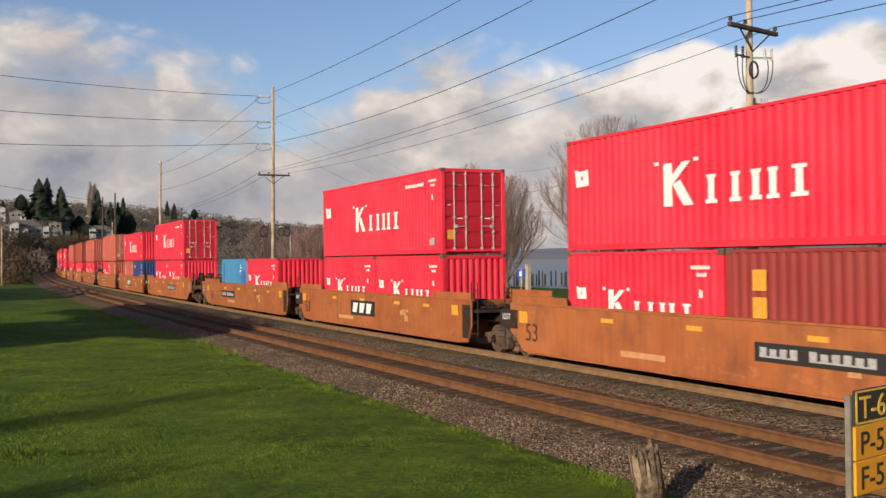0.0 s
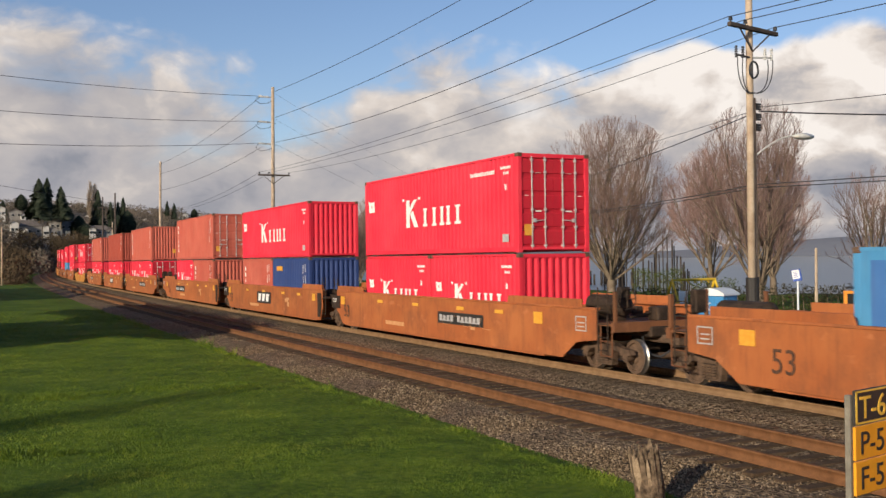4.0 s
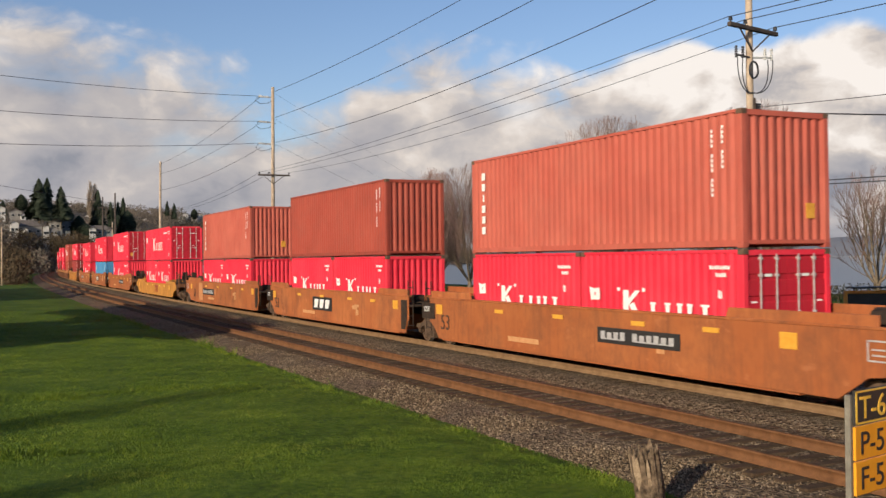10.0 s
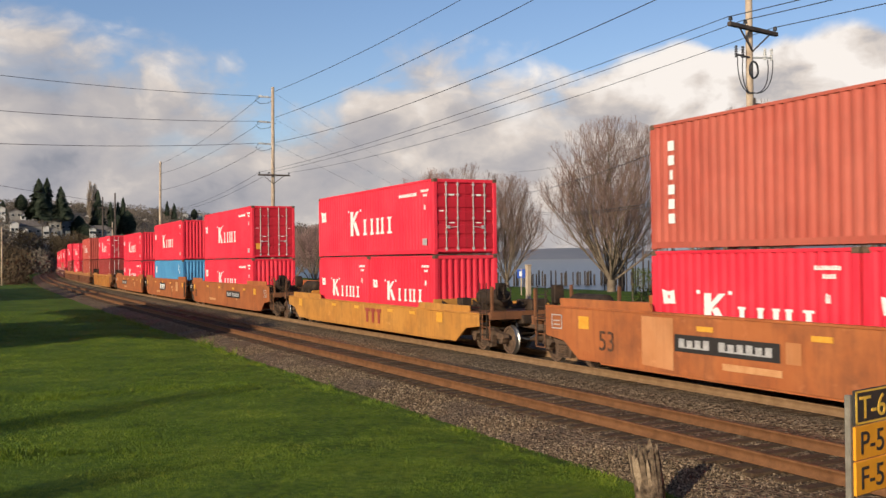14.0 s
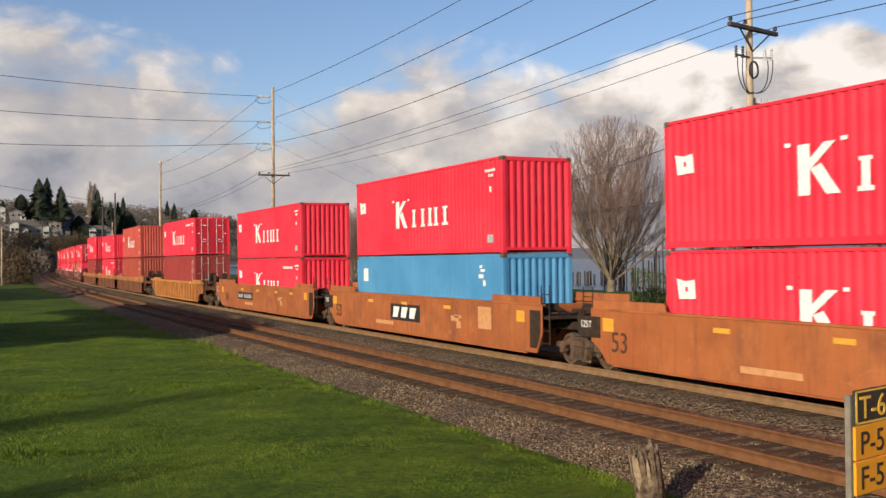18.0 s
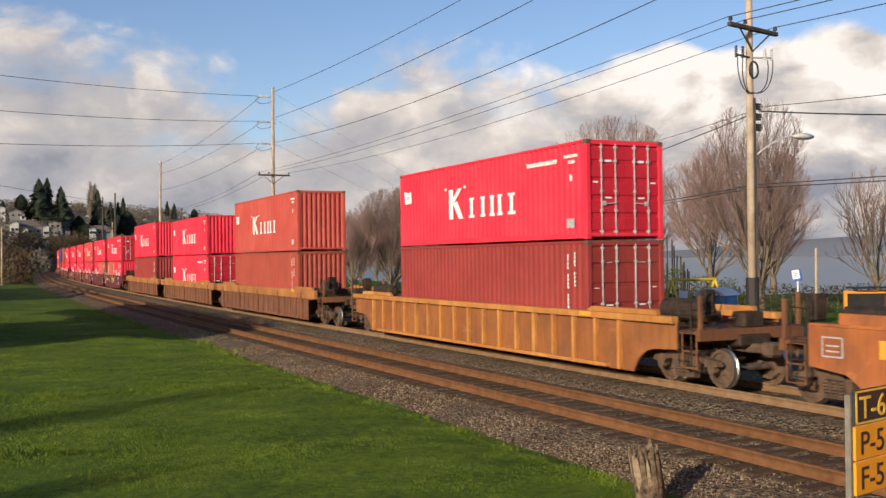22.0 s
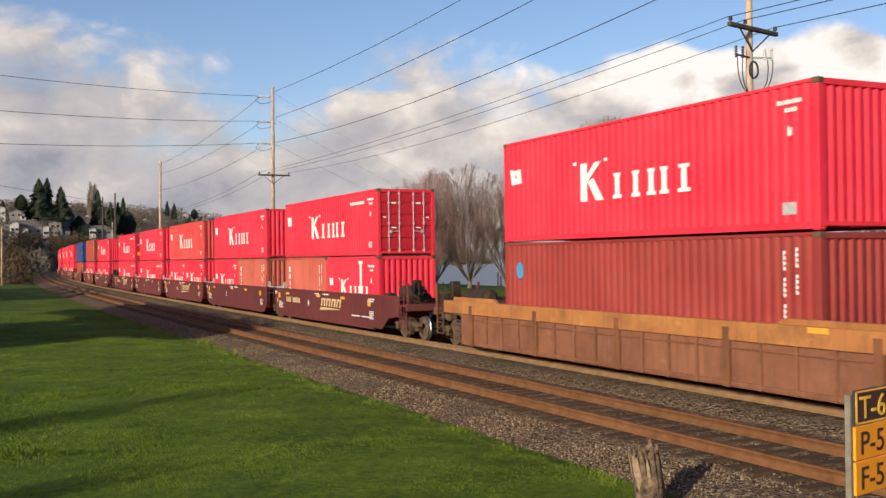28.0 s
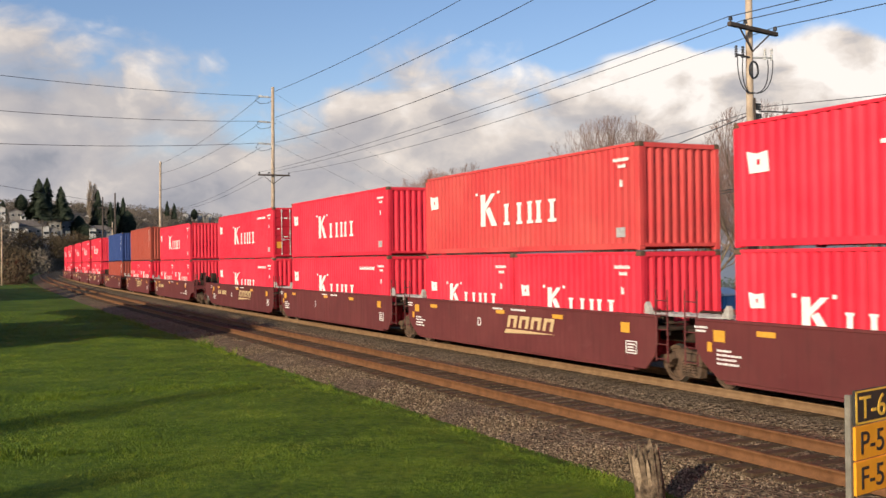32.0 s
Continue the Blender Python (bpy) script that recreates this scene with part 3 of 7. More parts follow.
# The air is clear: distance haze is mixed into this base colour.
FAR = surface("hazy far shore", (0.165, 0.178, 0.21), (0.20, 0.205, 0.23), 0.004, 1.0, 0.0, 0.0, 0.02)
rows, n = [], 90
for i in range(n):
    a = math.atan2(WAY.x, WAY.y) + radians(-16 + 64 * i / (n - 1))
    hgt = 30 + 26 * noise.noise((i * 0.11, 0.3, 0)) + 50 * smooth(46, 66, i)
    for d, z in ((3000, -3), (3150, hgt * 0.7), (3350, hgt), (3500, hgt * 0.8)):
        rows.append((math.sin(a) * d, math.cos(a) * d, z + (2 * noise.noise((i * 0.9, d, 0)) if z > 0 else 0)))
faces = np.array([(i * 4 + j, i * 4 + j + 1, (i + 1) * 4 + j + 1, (i + 1) * 4 + j) for i in range(n - 1) for j in range(3)])
tagged(new("far_shore", from_arrays("far_shore", np.array(rows), faces, FAR)), "haze-tinted blue-grey hills across the bay", "hills", kind="structure")


def clumps(rng, places, twigs=46):
    """Uneven crowns out of many small slivers, at (x, y, z, width, height)."""
    V = []
    for x, y, z, w, h in places:
        for i in range(twigs):
            a, e = rng.uniform(0, 2 * math.pi), rng.random() ** 1.2
            r = w * 0.5 * math.sqrt(rng.random()) * (1.0 - 0.5 * e ** 3)
            c = Vector((x + math.cos(a) * r, y + math.sin(a) * r, z + h * (0.05 + 0.95 * e)))
            d = Vector((rng.gauss(0, 0.5), rng.gauss(0, 0.5), rng.uniform(0.3, 1.0))).normalized() * h * rng.uniform(0.10, 0.2)
            t = Vector((rng.gauss(0, 1), rng.gauss(0, 1), rng.gauss(0, 0.4))).normalized() * w * rng.uniform(0.02, 0.055)
            V += [tuple(c - t), tuple(c + t), tuple(c + d)]
    V = np.array(V)
    return V, np.arange(len(V)).reshape(-1, 3)


def sliver_material(name, stops, patch=0.0):
    m, nt, b, co = base_mat(name)
    g = nt.nodes.new("ShaderNodeNewGeometry")
    tone = g.outputs["Random Per Island"]
    if patch:
        tone = maths(nt, "ADD", maths(nt, "MULTIPLY", tone, 0.4), maths(nt, "MULTIPLY", ramp(nt, noise_tex(nt, co, patch, 3), [(0.35, (0, 0, 0)), (0.65, (1, 1, 1))]), 0.6))
    nt.links.new(ramp(nt, tone, stops), b.inputs["Base Color"])
    b.inputs["Roughness"].default_value = 0.9
    b.inputs["Specular IOR Level"].default_value = 0.1
    return m


WOODS = sliver_material("bare winter woods", [(0.0, (0.055, 0.060, 0.042)), (0.35, (0.105, 0.087, 0.066)), (0.7, (0.165, 0.130, 0.102)), (1.0, (0.22, 0.175, 0.14))], 0.03)
SCRUB = sliver_material("bank scrub", [(0.0, (0.022, 0.020, 0.012)), (0.6, (0.085, 0.060, 0.036)), (1.0, (0.13, 0.095, 0.055))], 0.06)
rng = random.Random(8)
places = []
for i in range(700):
    s, o = -rng.uniform(350, 860), -7 - 150 * rng.random() ** 1.6
    p, h = along(s, o, hill_height(s, o) - 0.5)
    w = rng.uniform(5, 10)
    places.append((*p, w, w * rng.uniform(0.6, 1.1)))
for i in range(3000):
    d, q = rng.uniform(840, 1120), rng.uniform(-150, 520)
    f = float(np.interp(d, (820, 880, 940, 1000, 1080, 1200), (0.02, 0.30, 0.66, 0.92, 1.0, 0.7)))
    w = rng.uniform(9, 16)
    places.append((-d, EYE.y + (q - EYE.y) * d / 1000, ridge_height(q) * f * d / 1000 - 3, w, w * rng.uniform(0.45, 0.8)))
v, f = clumps(rng, places, 70)
tagged(new("winter_woods", from_arrays("winter_woods", v, f, WOODS)), "bare brown winter woods on the hillside", "woods", kind="stuff")
places = []
for i in range(330):
    s = -rng.uniform(168, 420)
    o = -rng.uniform(6.0, 7.5 + (-s - 160) * 0.10)
    p, h = along(s, o + SECOND * 0.75, max(-0.4, hill_height(s, o)) - 0.3)
    w = rng.uniform(2.2, 4.5)
    places.append((*p, w, w * rng.uniform(0.8, 1.5) * (0.5 + 0.9 * smooth(168, 240, -s))))
for i in range(260):                  # brown thicket on the slope under the houses
    x, u = -rng.uniform(455, 490), rng.random()
    places.append((x, -6 + 46 * u + rng.uniform(-2, 2), 1.0 + 13.0 * rng.random() ** 0.55 * (1 - 0.22 * u), rng.uniform(3.0, 5.5), rng.uniform(2.5, 5.0)))
v, f = clumps(rng, places, 120)
tagged(new("bank_scrub", from_arrays("bank_scrub", v, f, SCRUB)), "dark leafless scrub along the railway bank", "shrubs", kind="stuff")

# Needle greens are lightened, so the haze of distance sits in the colour.
NEEDLES = sliver_material("dark conifer needles", [(0.0, (0.030, 0.040, 0.027)), (0.7, (0.056, 0.072, 0.046)), (1.0, (0.095, 0.10, 0.065))])


def conifer(x, y, z, h, w, seed, label="tall dark green conifer on the hillside", group="hillside conifers", clear=None):
    rng = random.Random(seed)
    ob = thing("conifer", label, "conifer", group, m=pose(x, y, z))
    v, f = tubes([(0, 0, -5, h * 0.02, 0, 0, h * 0.5, h * 0.013), (0, 0, h * 0.5, h * 0.013, 0, 0, h, 0.02)], 6)
    part("trunk", from_arrays("trunk", v, f, BARK), None, ob)
    V = []
    for i in range(2600):
        e = rng.random() ** 0.9
        a = rng.uniform(0, 2 * math.pi)
        reach = w * 0.5 * min(1.0, (1 - e) ** 0.62 * 1.10) * rng.uniform(0.55, 1.12) + 0.15
        zz = h * (0.04 + 0.96 * e)
        gap = noise.noise((math.cos(a) * 1.3 + seed, math.sin(a) * 1.3, e * 6.0)) + 0.6 * noise.noise((seed * 3.1, a, e * 17.0))
        reach *= max(0.35, 0.92 + 0.62 * gap)
        if clear is not None:            # a rounded crown above a clear stem
            e = rng.random()
            reach = w * 0.5 * math.sqrt(max(0.0, 1 - (2 * e - 1) ** 2)) * rng.uniform(0.4, 1.1) + 0.15
            zz = h * (clear + (1 - clear) * e)
        c, s = math.cos(a), math.sin(a)
        tip = (c * reach, s * reach, zz - reach * 0.30)
        t = reach * 0.15 + 0.1
        V += [(0, 0, zz + 0.03 * h), (tip[0] - s * t, tip[1] + c * t, tip[2] + 0.1 * t), (tip[0] + s * t, tip[1] - c * t, tip[2] - 0.2 * t)]
    V = np.array(V)
    part("crown", from_arrays("crown", V, np.arange(len(V)).reshape(-1, 3), NEEDLES), None, ob)


for i, (x, y, z, h, w, c) in enumerate(((-509.4, 19.4, 24.2, 18.3, 10.5, None), (-515.2, 23.5, 24.4, 18.9, 7.6, None), (-499.7, 28.2, 23.3, 15.0, 8.4, None),
                                        (-583.0, 15.8, 30.4, 9.2, 6.4, 0.10), (-523.7, 47.4, 21.4, 17.0, 6.8, None), (-562.8, 58.4, 22.0, 13.2, 4.4, None),
                                        (-597.5, 67.0, 24.2, 13.0, 3.8, None), (-591.0, 68.8, 22.4, 16.8, 5.0, None), (-538.3, 63.4, 16.2, 13.2, 8.2, 0.05), (-549.0, 60.0, 17.0, 10.5, 6.5, 0.05),
                                        (-773.8, 126.7, 37.5, 10.8, 4.0, None), (-761.5, 129.3, 34.9, 11.2, 4.4, None), (-530.2, 33.9, 18.2, 12.8, 6.2, 0.05),
                                        (-506.7, 36.7, 14.2, 11.0, 7.0, 0.05), (-500.0, 38.6, 13.0, 8.5, 7.5, 0.05), (-609.0, 7.8, 29.0, 9.0, 5.0, None), (-790.0, 150.0, 35.0, 8.5, 5.0, 0.05))):
    conifer(x, y, z, h, w, 60 + i, "rounded dark evergreen on the hillside" if c else "tall dark green conifer on the hillside", clear=c)
for i, (x, y, z, h) in enumerate(((-588.3, 51.2, 22.5, 27.5), (-589.3, 53.9, 22.5, 25.0))):
    bare_tree("tall slender leafless poplar on the hillside", pose(x, y, z), 80 + i, POPLAR, "poplars", height=h, width=4.6, limbs=9, fork=0.05, radius=0.4, low=0.04, kids=(9, 7, 4, 1), up=0.6, spread=13, stout=5.0)

# evergreens out of view, added to throw the long shadows across the lawn
for i, (x, y, h, w, c) in enumerate(((-46.1, -23.3, 5.8, 8.5, 0.08), (-51.5, -24.0, 5.1, 7.0, 0.08), (-40.3, -24.0, 5.1, 6.5, 0.08),
                                      # two rows of small high crowns, shaped only to shade the empty track
                                      *((-23.9 - 3.0 * k, -44.9 - 0.4 * (k % 2), 14.6 + 0.1 * (k % 3), 5.0, 0.93) for k in range(10)),
                                      *((-25.4 - 3.0 * k, -44.3 - 0.5 * (k % 3), 14.5 + 0.1 * (k % 2), 5.4, 0.92) for k in range(9)),
                                      (-92.5, -29.6, 9.6, 9.0, 0.08), (-102.5, -30.0, 10.0, 10.0, 0.08), (-114.5, -30.0, 10.2, 11.0, 0.08), (-127.5, -30.0, 10.2, 11.0, 0.08))):
    conifer(x, y, -0.3, h, w, 160 + i, "unseen dark evergreen added to shade lawn and tracks", "lawn evergreens", c)

# thin trees out of view, added only to cast faint streaks on the lawn
for x, y, h, sd in ((-11.0, -34.1, 9.0, 91), (-6.6, -30.0, 6.4, 92)):
    bare_tree("unseen small leafless tree added to shade the lawn", pose(x, y, -0.3), sd, TWIG_GREY, "lawn trees", height=h, width=h * 0.26, limbs=6, fork=0.45, radius=0.12, low=0.4, kids=(6, 5, 3, 1), spread=20)

PLASTER = surface("pale grey siding", (0.19, 0.175, 0.16), (0.27, 0.25, 0.23), 0.5, 0.8)
PLASTER_WHITE = surface("white siding", (0.44, 0.42, 0.39), (0.58, 0.555, 0.52), 0.5, 0.8)
SLATE_SIDING = surface("slate blue-grey siding", (0.13, 0.14, 0.155), (0.20, 0.21, 0.23), 0.5, 0.8)
SHINGLE = surface("grey-brown shingle roof", (0.10, 0.085, 0.075), (0.19, 0.16, 0.14), 0.8, 0.9)
PANE = bpy.data.materials.new("dark window glass")
PANE.use_nodes = True
PANE.node_tree.nodes["Principled BSDF"].inputs["Base Color"].default_value = (0.03, 0.035, 0.04, 1)
PANE.node_tree.nodes["Principled BSDF"].inputs["Roughness"].default_value = 0.25
PANE.node_tree.nodes["Principled BSDF"].inputs["Specular IOR Level"].default_value = 0.25


def house(x, y, z, w, d, h, rz, mat, label, chimney=True):
    ob = thing("house", label, "house", "hillside houses", m=pose(x, y, z, 0, 0, rz))
    bm = bmesh.new()
    box(bm, -w / 2, w / 2, -d / 2, d / 2, -4, h)
    prism(bm, [(-w / 2, h), (w / 2, h), (0, h + w * 0.24)], -d / 2, d / 2) if w < d else None
    part("wall", bm, mat, ob)
    bm = bmesh.new()
    if w < d:
        for s in (-1, 1):
            prism(bm, [(0, h + w * 0.24 + 0.25), (s * (w / 2 + 0.5), h - 0.15), (s * (w / 2 + 0.5), h + 0.1), (0, h + w * 0.24 + 0.5)], -d / 2 - 0.5, d / 2 + 0.5)
    else:
        a = [bm.verts.new(c) for c in ((-w / 2 - 0.5, -d / 2 - 0.5, h), (w / 2 + 0.5, -d / 2 - 0.5, h), (w / 2 + 0.5, d / 2 + 0.5, h), (-w / 2 - 0.5, d / 2 + 0.5, h), (-w / 4, 0, h + d * 0.26), (w / 4, 0, h + d * 0.26))]
        for q in ((0, 1, 5, 4), (1, 2, 5), (2, 3, 4, 5), (3, 0, 4), (3, 2, 1, 0)):
            bm.faces.new([a[i] for i in q])
    roof = part("roof", bm, SHINGLE, ob)
    if chimney:
        bm = bmesh.new()
        bevel_box(bm, w * 0.2, w * 0.2 + 0.9, -0.4, 0.5, h, h + max(w, d) * 0.16 + 1.2, 0.05)
        part("chimney", bm, PLASTER, roof)
    n = max(2, int(w / 3.2))
    for level in range(max(1, int(h / 2.9))):
        for i in range(n):
            xx = -w / 2 + w * (i + 0.5) / n
            bm = bmesh.new()
            box(bm, xx - 0.75, xx + 0.75, -d / 2 - 0.06, -d / 2 + 0.05, 0.9 + 2.8 * level, 2.2 + 2.8 * level)
            wn_ = part("window", bm, PLASTER_WHITE, ob)
            bm = bmesh.new()
            box(bm, xx - 0.65, xx + 0.65, -d / 2 - 0.075, -d / 2 - 0.05, 1.0 + 2.8 * level, 2.1 + 2.8 * level)
            part("pane", bm, PANE, wn_)


# the walls with windows face the railway (+x)
house(-501.5, 13.0, 16.0, 13.5, 11, 4.0, 90, PLASTER, "broad pale grey house with a wide shingle roof on the hillside")
house(-493.0, 8.0, 16.6, 3.4, 5.0, 4.4, 90, PLASTER_WHITE, "narrow white gabled house wing on the hillside", False)
house(-492.0, 12.0, 14.8, 2.6, 4.0, 3.4, 90, PLASTER_WHITE, "small white gabled porch on the hillside", False)
house(-490.5, 21.0, 12.2, 2.2, 4.0, 7.2, 90, PLASTER_WHITE, "narrow pale house tower on the hillside", False)
house(-491.5, 24.2, 12.2, 3.4, 4.5, 6.2, 90, PLASTER, "narrow grey house wing on the hillside", False)
house(-505.0, 25.8, 18.6, 4.6, 7, 3.2, 90, PLASTER, "grey gabled house above another on the hillside", False)
house(-520.0, 32.0, 18.6, 5.2, 8, 3.4, 90, SLATE_SIDING, "slate-grey gabled house among trees on the hillside")
house(-519.0, 35.4, 18.4, 3.4, 6, 4.4, 90, SLATE_SIDING, "slate-grey gabled house wing on the hillside", False)
house(-503.0, 45.0, 15.6, 12.0, 9, 2.6, 90, PLASTER, "low pale house with a flat-pitched roof on the hillside", False)
house(-497.5, 41.5, 15.4, 2.8, 4, 3.2, 90, PLASTER_WHITE, "white gabled porch of a low house", False)
house(-584.0, 13.0, 27.0, 6, 7, 3.2, 90, PLASTER, "pale house high on the hillside", False)
house(-580.0, 17.2, 25.4, 4, 7, 3.0, 90, PLASTER_WHITE, "small white gabled house high on the hillside", False)
house(-587.0, 6.0, 28.0, 4, 8, 4.2, 90, PLASTER_WHITE, "white gabled house high on the hillside", False)
house(-500.0, 3.2, 16.0, 8, 9, 3.6, 90, PLASTER, "pale grey house behind bare bushes", False)
for i, (q, up) in enumerate(((182, 43), (186, 45), (190, 44), (194, 46), (197, 44), (201, 46), (205, 43), (209, 45), (213, 42), (217, 41), (148, 40), (158, 38), (120, 40), (96, 43))):
    house(-985 - 6 * (i % 3), EYE.y + (q - EYE.y) * 0.985, up, 4.6 + 0.8 * (i % 3), 6, 2.8, 90, PLASTER_WHITE if i % 3 else PLASTER, "small pale house on the distant ridge", False)


# ---- utility poles and wires ----
ARM_MAT = surface("dark crossarm timber", (0.05, 0.04, 0.035), (0.11, 0.085, 0.07), 4, 0.85)


def pole(x, y, top, r, label, arms=(), lean=(0, 0), wood=None, turn=0.0):
    ob = thing("utility_pole", label, "utility pole", "line of utility poles", m=pose(x, y, 0.0))
    bm = bmesh.new()
    rod(bm, (0, 0, -0.8), (lean[0], lean[1], top), r, r * 0.68, 12)
    part("pole_shaft", bm, wood or POLE_WOOD, ob, smooth=True)
    for z, a0, a1 in arms:
        lx, ly = lean[0] * z / top, lean[1] * z / top
        bm = bmesh.new()
        bevel_box(bm, r + lx, r + 0.12 + lx, a0, a1, z - 0.06, z + 0.06, 0.012)
        arm = part("crossarm", bm, ARM_MAT, ob, "dark timber crossarm", pose(0, 0, 0, 0, 0, turn))
        for s in (-1, 1):
            bm = bmesh.new()
            rod(bm, (r + 0.06 + lx, s * 0.75, z - 0.05), (r * 0.8 + lx, 0, z - 0.62), 0.025, n=5)
            part("brace", bm, ARM_MAT, arm)
        for yy in (a0 + 0.08, a0 + 0.08 + (a1 - a0) * 0.30, a1 - 0.08):
            bm = bmesh.new()
            rod(bm, (r + 0.06 + lx, yy, z + 0.05), (r + 0.06 + lx, yy, z + 0.13), 0.02, n=6)
            rod(bm, (r + 0.06 + lx, yy, z + 0.11), (r + 0.06 + lx, yy, z + 0.22), 0.065, 0.045, n=8)
            part("insulator", bm, RUBBER, arm)
    return ob


p_near = pole(-22.87, 5.0, 15.8, 0.128, "tall grey timber utility pole with dark crossarm and cables", [(9.42, -1.27, 1.12)], (0.06, 0.0), turn=14.0)
p_mid = pole(-72.4, 5.0, 15.5, 0.165, "tall timber utility pole with post insulators and crossarm", [(9.1, -1.15, 1.2)], (0.45, 0.0))
p_far = pole(-118.0, 5.0, 14.2, 0.17, "timber utility pole farther along the railway", [], (1.0, 0))
pole(-153.2, 5.0, 13.0, 0.15, "dark distant timber utility pole", [], (0, 0), ARM_MAT)
pole(-167.0, 5.0, 13.2, 0.15, "dark distant timber utility pole", [(11.5, -0.8, 0.8)], (0, 0), ARM_MAT)
pole(-190.0, 9.5, 10.2, 0.15, "distant timber utility pole", [(9.0, -0.8, 0.8)])
pole(-163.5, -9.7, 8.4, 0.14, "short distant timber utility pole beside the lawn", [(6.3, -1.2, 1.2)])

# post insulators on the middle pole, reaching towards the lawn
for z in (14.8, 12.98, 11.4):
    bm = bmesh.new()
    prof = [(0.05, 0.0), (0.05, 0.25)]
    for k in range(9):
        prof += [(0.05, 0.26 + 0.09 * k), (0.09, 0.29 + 0.09 * k), (0.05, 0.33 + 0.09 * k)]
    rings = [[bm.verts.new((0.4 + math.cos(math.pi * i / 4) * r, -y0, z - 0.05 + 0.03 * y0 + math.sin(math.pi * i / 4) * r)) for i in range(8)] for r, y0 in prof]
    for a, b in zip(rings, rings[1:]):
        for i in range(8):
            bm.faces.new((a[i], a[(i + 1) % 8], b[(i + 1) % 8], b[i]))
    part("post_insulator", bm, PORCELAIN, p_mid, "pale ribbed porcelain insulator")
    bm = bmesh.new()
    pts = [(0.4, -1.05, z), (0.3, -1.25, z - 0.3), (0.3, -0.9, z - 0.55), (0.35, -0.3, z - 0.45), (0.4, 0.2, z - 0.1)]
    for a, b in zip(pts, pts[1:]):
        rod(bm, a, b, 0.018, n=5)
    part("jumper_wire", bm, RUBBER, p_mid)

for y0, r in ((-0.75, 0.30), (0.55, 0.24), (0.95, 0.26)):
    bm = bmesh.new()
    for k in range(16):
        a, b = 2 * math.pi * k / 16, 2 * math.pi * (k + 1) / 16
        rod(bm, (0.35, y0 + math.cos(a) * r, 5.0 + math.sin(a) * r * 1.2), (0.35, y0 + math.cos(b) * r, 5.0 + math.sin(b) * r * 1.2), 0.06, n=5)
    part("cable_coil", bm, RUBBER, p_mid, "dark loop of slack cable")

# cable gear on the near pole
GUARD = surface("dull brown conduit", (0.07, 0.05, 0.04), (0.13, 0.095, 0.075), 3, 0.7)
bm = bmesh.new()
bevel_box(bm, -0.02, 0.10, 0.085, 0.175, 0.8, 7.47, 0.02)
part("cable_guard", bm, GUARD, p_near, "dull brown cable guard strip")
bm = bmesh.new()
rod(bm, (0, 0.02, 1.0), (0, 0.02, 2.25), 0.19, n=14)
part("pole_wrap", bm, BLACK, p_near, "black wrap near its foot")
for s, y0 in ((-1, -0.55), (1, 0.78)):
    bm = bmesh.new()
    rod(bm, (0.1, 0, 8.62), (0.1, y0, 8.68), 0.03, n=6)
    for k in range(2):
        yy = y0 - s * 0.25 * k
        for j in range(5):
            rod(bm, (0.1, yy, 8.60 + 0.07 * j), (0.1, yy, 8.65 + 0.07 * j), 0.05, 0.035, 7)
    part("cutout_bracket", bm, PORCELAIN if s > 0 else RUBBER, p_near, "bracket with small insulators")
    for k in range(2):
        bm = bmesh.new()
        prev = None
        for j in range(11):
            t = j / 10
            p = Vector((0.15, y0 * (1 - t) * (1.0 + 0.35 * math.sin(math.pi * t)) - s * 0.2 * k * (1 - t), 8.6 - 1.0 * t - 0.35 * math.sin(math.pi * t)))
            if prev:
                rod(bm, prev, p, 0.016, n=5)
            prev = p
        part("drop_cable", bm, RUBBER, p_near)
bm = bmesh.new()
for k in range(14):
    a, b = 2 * math.pi * k / 14, 2 * math.pi * (k + 1) / 14
    rod(bm, (0.21, math.cos(a) * 0.16, 8.25 + math.sin(a) * 0.24), (0.21, math.cos(b) * 0.16, 8.25 + math.sin(b) * 0.24), 0.03, n=5)
part("cable_coil", bm, RUBBER, p_near)
for z in (6.55, 6.85, 7.15):
    bm = bmesh.new()
    for j in range(3):
        rod(bm, (0.05, 0.22 + 0.0 * j, z + 0.07 * j), (0.05, 0.38, z + 0.07 * j), 0.04, 0.03, 7)
    part("spool_insulator", bm, RUBBER, p_near)
bm = bmesh.new()
prev = None
for j in range(9):
    t = j / 8
    p = Vector((0.4 * t, 0.15 + 1.15 * t, 5.75 + 0.62 * math.sin(t * math.pi / 2)))
    if prev:
        rod(bm, prev, p, 0.03, n=6)
    prev = p
arm = part("lamp_arm", bm, GALV, p_near, "curved steel lamp arm")
bm = bmesh.new()
bmesh.ops.create_uvsphere(bm, u_segments=12, v_segments=8, radius=1.0, matrix=pose(0.46, 1.62, 6.36) @ Matrix.Diagonal((0.17, 0.40, 0.10, 1)))
part("lamp_head", bm, PORCELAIN, arm, "pale cobra-head street lamp", smooth=True)


